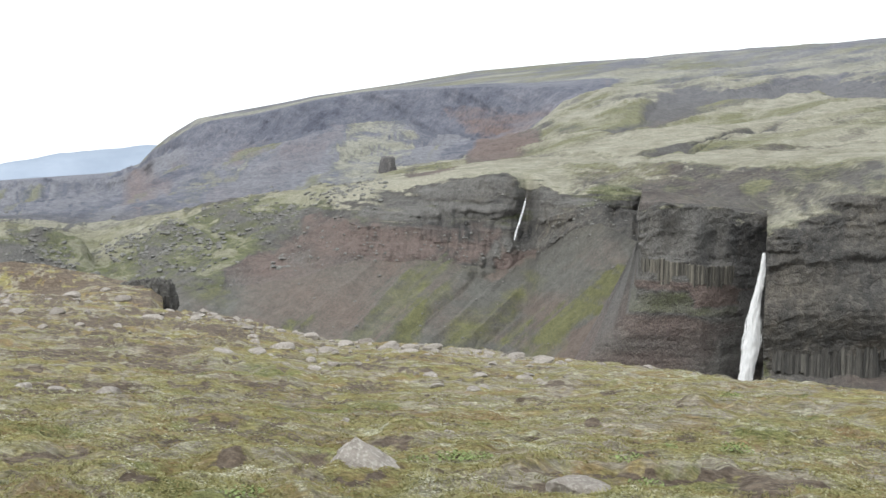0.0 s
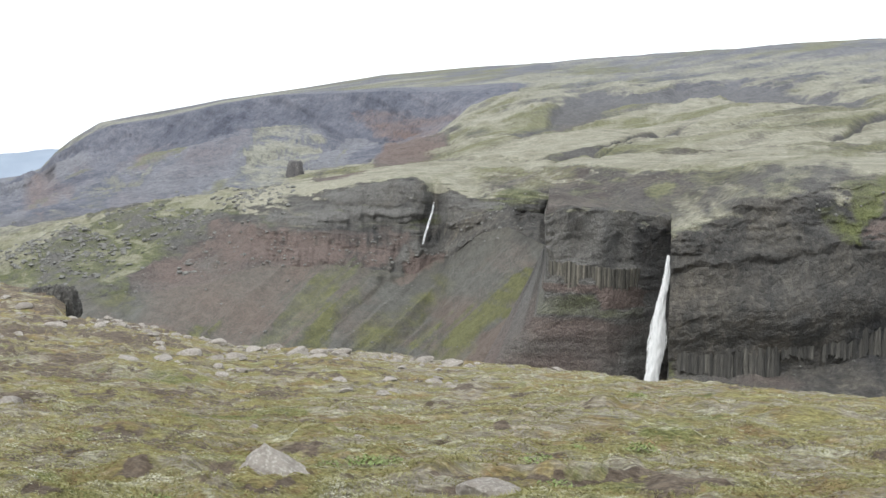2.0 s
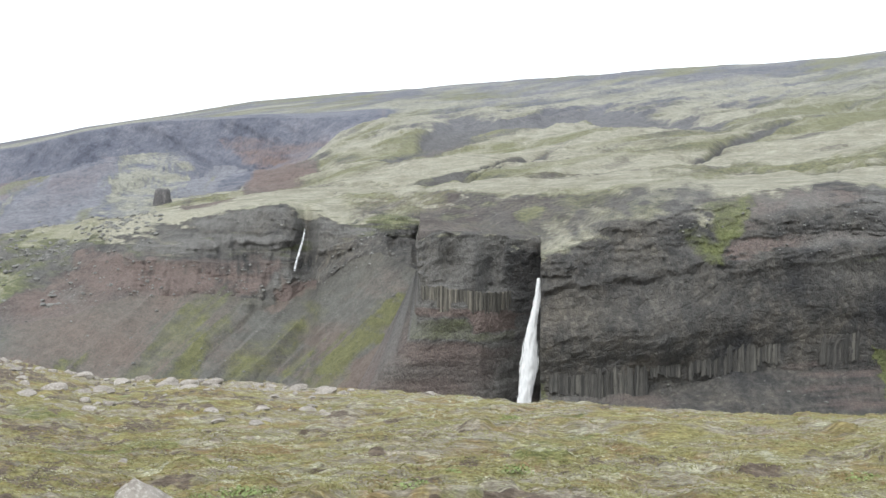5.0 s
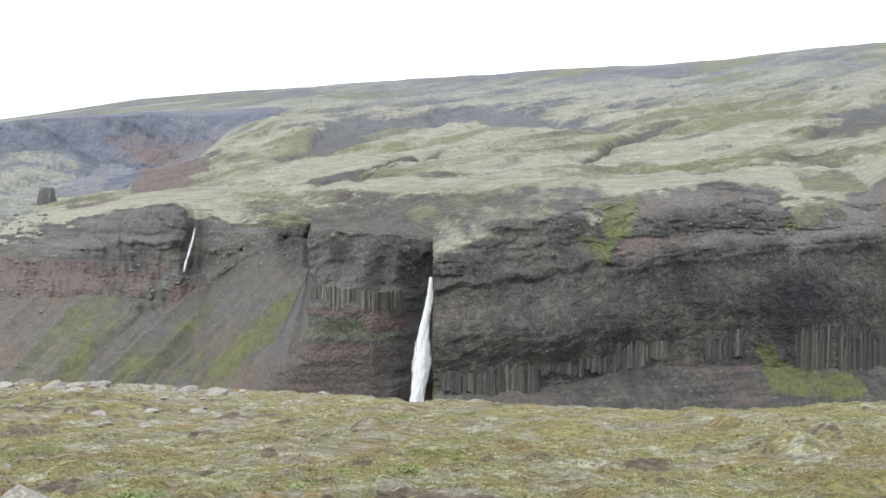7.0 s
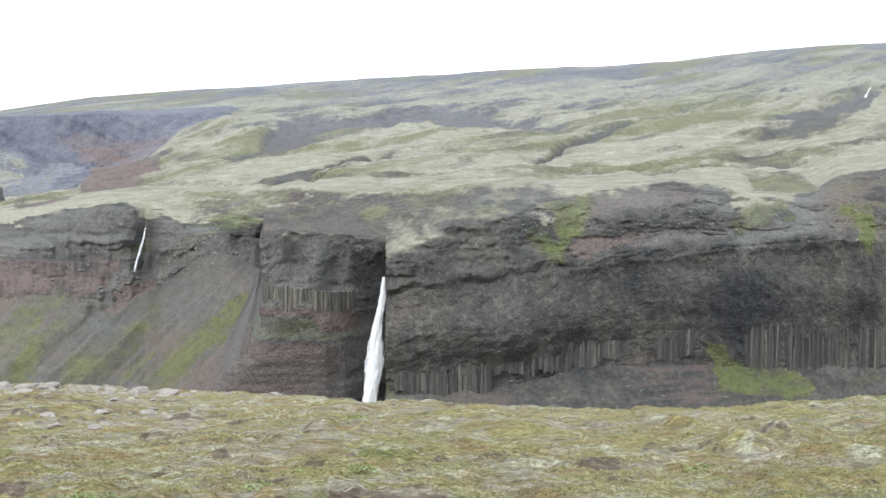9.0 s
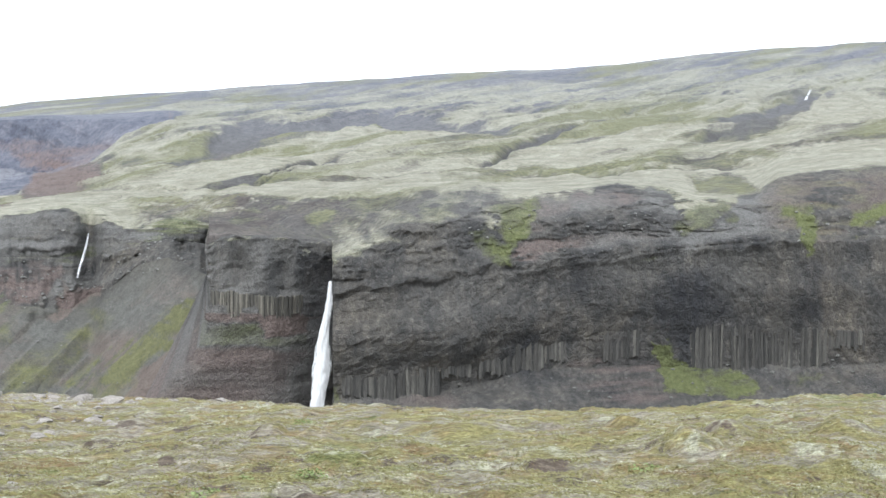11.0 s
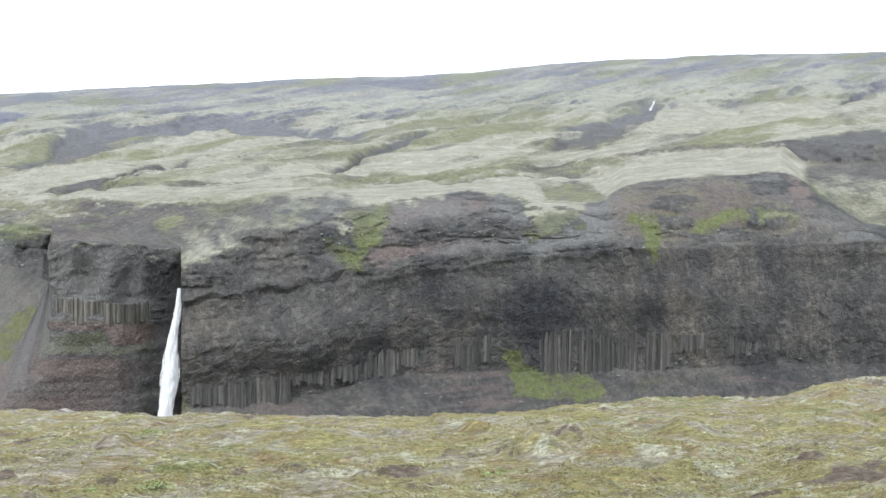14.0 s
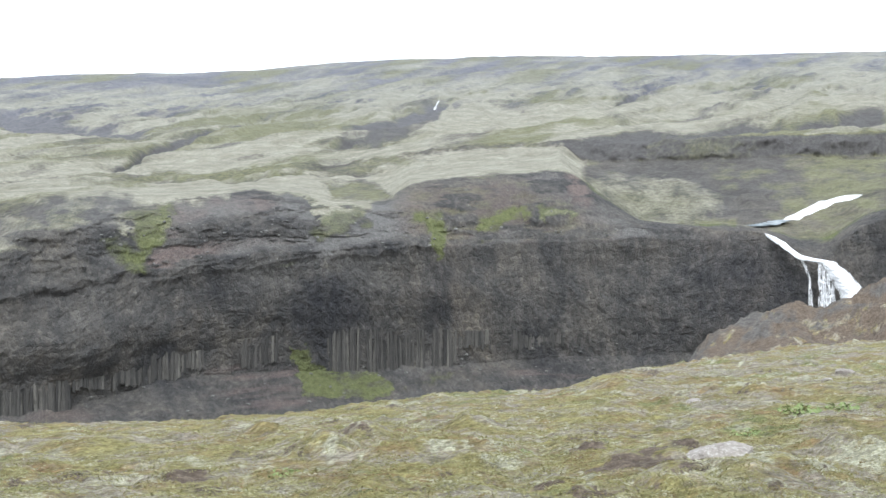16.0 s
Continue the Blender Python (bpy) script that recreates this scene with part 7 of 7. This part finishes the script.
def low_plant(seed):
    """A cushion of small leaves on short stems."""
    rnd = random.Random(seed)
    bm = bmesh.new()
    for _ in range(110):
        a, d = rnd.uniform(0, 6.28), rnd.random() ** 0.6 * 0.5
        c = Vector((math.cos(a) * d, math.sin(a) * d, 0.05 + 0.3 * rnd.random() * (1 - d)))
        m = Euler((rnd.uniform(-0.9, 0.9), rnd.uniform(-0.9, 0.9), rnd.uniform(0, 6.28))).to_matrix()
        w = rnd.uniform(0.05, 0.09)
        q = [c + m @ Vector(p) * w for p in ((-0.9, 0, 0), (-0.2, -0.45, 0.12), (0.9, 0, 0), (-0.2, 0.45, 0.12))]
        vs = [bm.verts.new(p) for p in q]
        bm.faces.new((vs[0], vs[1], vs[2]))
        bm.faces.new((vs[0], vs[2], vs[3]))
    me = bpy.data.meshes.new("dwarf_willow")
    bm.to_mesh(me)
    bm.free()
    me.materials.append(m_leaf)
    return me


m_stem, n_, l_, b_ = material("woody_stem")
b_.inputs["Base Color"].default_value, b_.inputs["Roughness"].default_value = (0.09, 0.065, 0.045, 1), 0.9


def stems(seed):
    rnd = random.Random(seed)
    bm = bmesh.new()
    for _ in range(9):
        a, d = rnd.uniform(0, 6.28), rnd.uniform(0.15, 0.42)
        tip = Vector((math.cos(a) * d, math.sin(a) * d, rnd.uniform(0.1, 0.28)))
        side = Vector((-math.sin(a), math.cos(a), 0)) * 0.012
        v = [bm.verts.new(p) for p in (side, -side, Vector((0, 0, 0.03)), tip)]
        for tri in ((0, 1, 3), (1, 2, 3), (2, 0, 3)):
            bm.faces.new([v[i] for i in tri])
    return bm


PLANTS = [low_plant(i) for i in range(3)]
for i, (az, r, w) in enumerate(((-5.5, 8.7, 0.26), (-24.0, 7.5, 0.26), (-15.9, 9.2, 0.2), (-14.2, 9.3, 0.3), (-13.2, 9.4, 0.24), (-1.6, 10.8, 0.3), (-4.6, 10.4, 0.18), (-6.4, 9.2, 0.25), (-1.9, 16.4, 0.3),
                                (35.5, 14.7, 0.5), (33.4, 13.0, 0.35), (23.8, 12.0, 0.2), (37.3, 15.1, 0.4), (13.3, 11.2, 0.3))):
    ob = new("dwarf_willow")
    leaves = new("foliage", PLANTS[i % 3])
    leaves.parent = ob
    part("stem", stems(i), m_stem, ob, "thin brown woody stems")
    a = radians(bear(az))
    ob.matrix_basis = Matrix.Translation((r * math.sin(a), r * math.cos(a), ground_z(az, r) - 0.01)) @ Matrix.Diagonal((w, w, w * 0.8, 1))
    tagged(ob, "low light-green leafy dwarf shrub on the heath", "plant", "leafy plants")


def grass_field(count, seed):
    """Short dry blades in tufts all over the near heath."""
    g = np.random.default_rng(seed)
    az = g.uniform(-36, 41, count)
    rr, rz = np.interp(az, NAZ, rim_r), np.interp(az, NAZ, rim_z)
    u = g.random(count)
    r = 6.0 / (1 - u * (1 - 6.0 / rr))
    a = np.radians(bear(az))
    x, y = r * np.sin(a), r * np.cos(a)
    z = (r - 4) / (rr - 4) * rz + heath_height(x, y)
    keep = fbm(x / 0.5, y / 0.5, None, 4, 401, 0.6) + 0.3 * g.random(count) > 0.2
    keep &= blots(x, y, SOIL, 0.6) < 0.35
    sd, sthere = scar(x, y)
    keep &= sthere * np.exp(-((sd + 0.02) / 0.26) ** 2) < 0.4
    x, y, z = x[keep], y[keep], z[keep]
    blades = 5
    x, y, z = (np.repeat(v, blades) for v in (x, y, z))
    n = len(x)
    x, y = x + g.normal(0, 0.02, n), y + g.normal(0, 0.02, n)
    h = g.uniform(0.006, 0.026, n)
    t = g.uniform(0, 6.28, n)
    lx, ly = np.cos(t) * h * g.uniform(0.5, 2.4, n), np.sin(t) * h * g.uniform(0.5, 2.4, n)
    w = g.uniform(0.003, 0.006, n)
    v = np.stack([np.stack([x - w, y, z - 0.01], 1), np.stack([x + w, y, z - 0.01], 1), np.stack([x + lx, y + ly, z + h], 1)], 1).reshape(-1, 3)
    me = bpy.data.meshes.new("grass")
    me.vertices.add(len(v))
    me.vertices.foreach_set("co", v.astype(np.float32).ravel())
    me.loops.add(len(v))
    me.loops.foreach_set("vertex_index", np.arange(len(v), dtype=np.int32))
    me.polygons.add(n)
    me.polygons.foreach_set("loop_start", np.arange(0, 3 * n, 3, dtype=np.int32))
    me.update(calc_edges=True)
    me.materials.append(m_blade)
    return tagged(new("grass", me), "short dry straw-coloured grass on the heath", "grass", kind="stuff")


grass_field(60000, 5)


m_mat, n_, l_, b_ = material("matted_turf")
isle = n_.new("ShaderNodeNewGeometry")
place = tex(n_, l_, 1.7, 6, 0.68, (1, 1, 0.3), distort=0.5)
pick_ = calc(n_, l_, "ADD", calc(n_, l_, "MULTIPLY", isle.outputs["Random Per Island"], 0.34), calc(n_, l_, "MULTIPLY", calc(n_, l_, "SUBTRACT", place, 0.34), 2.1))
hue = ramp(n_, l_, pick_, [(0.08, (0.15, 0.1, 0.055)), (0.24, (0.23, 0.165, 0.08)), (0.4, (0.2, 0.195, 0.072)), (0.56, (0.27, 0.258, 0.12)), (0.7, (0.34, 0.33, 0.21)), (0.86, (0.52, 0.51, 0.41))])
l_.new(hue, b_.inputs["Base Color"])
b_.inputs["Roughness"].default_value = 0.9


def matted_turf(count, seed):
    """Flat-lying withered blades in mats all over the near heath, one mesh."""
    g = np.random.default_rng(seed)
    az = g.uniform(-36, 41, count)
    rr, rz = np.interp(az, NAZ, rim_r), np.interp(az, NAZ, rim_z)
    r = 6.0 / (1 - g.random(count) * (1 - 6.0 / rr)) - 0.1
    a = np.radians(bear(az))
    x, y = r * np.sin(a), r * np.cos(a)
    sd, sthere = scar(x, y)
    bare = np.maximum(blots(x, y, SOIL, 1.1), sthere * np.exp(-((sd + 0.02) / 0.26) ** 2))
    keep = (fbm(x / 0.6, y / 0.6, None, 4, 421, 0.6) + 0.6 * g.random(count) > 0.15) & (blots(x, y, MOUNDS, 1.2) < g.random(count) + 0.2) & (bare < 0.3 + 0.5 * g.random(count))
    x, y, r, rr, rz = (v[keep] for v in (x, y, r, rr, rz))
    blades = 4
    x, y, r, rr, rz = (np.repeat(v, blades) for v in (x, y, r, rr, rz))
    n = len(x)
    x, y = x + g.normal(0, 0.03, n), y + g.normal(0, 0.04, n)
    z = (r - 4) / (rr - 4) * rz + heath_height(x, y)
    t = g.uniform(0, 6.28, n)
    long_ = g.uniform(0.015, 0.05, n) * (0.45 + r / 25)
    wide = g.uniform(0.0012, 0.003, n) * (0.45 + r / 18)
    lift = g.uniform(0.003, 0.014, n)
    c, q = np.cos(t), np.sin(t)
    mid = np.stack([x - 0.5 * c * long_, y - 0.5 * q * long_, z + 0.002], 1)
    tip = np.stack([x + 0.5 * c * long_, y + 0.5 * q * long_, z + lift], 1)
    v = np.stack([mid + np.stack([-q * wide, c * wide, 0 * x], 1), mid - np.stack([-q * wide, c * wide, -0.5 * lift], 1), tip], 1).reshape(-1, 3)
    me = bpy.data.meshes.new("matted_turf")
    me.vertices.add(len(v))
    me.vertices.foreach_set("co", v.astype(np.float32).ravel())
    me.loops.add(len(v))
    me.loops.foreach_set("vertex_index", np.arange(len(v), dtype=np.int32))
    me.polygons.add(n)
    me.polygons.foreach_set("loop_start", np.arange(0, 3 * n, 3, dtype=np.int32))
    me.update(calc_edges=True)
    me.materials.append(m_mat)
    return tagged(new("matted_turf", me), "matted withered grass and pale moss on the heath", "turf", kind="stuff")


matted_turf(140000, 9)
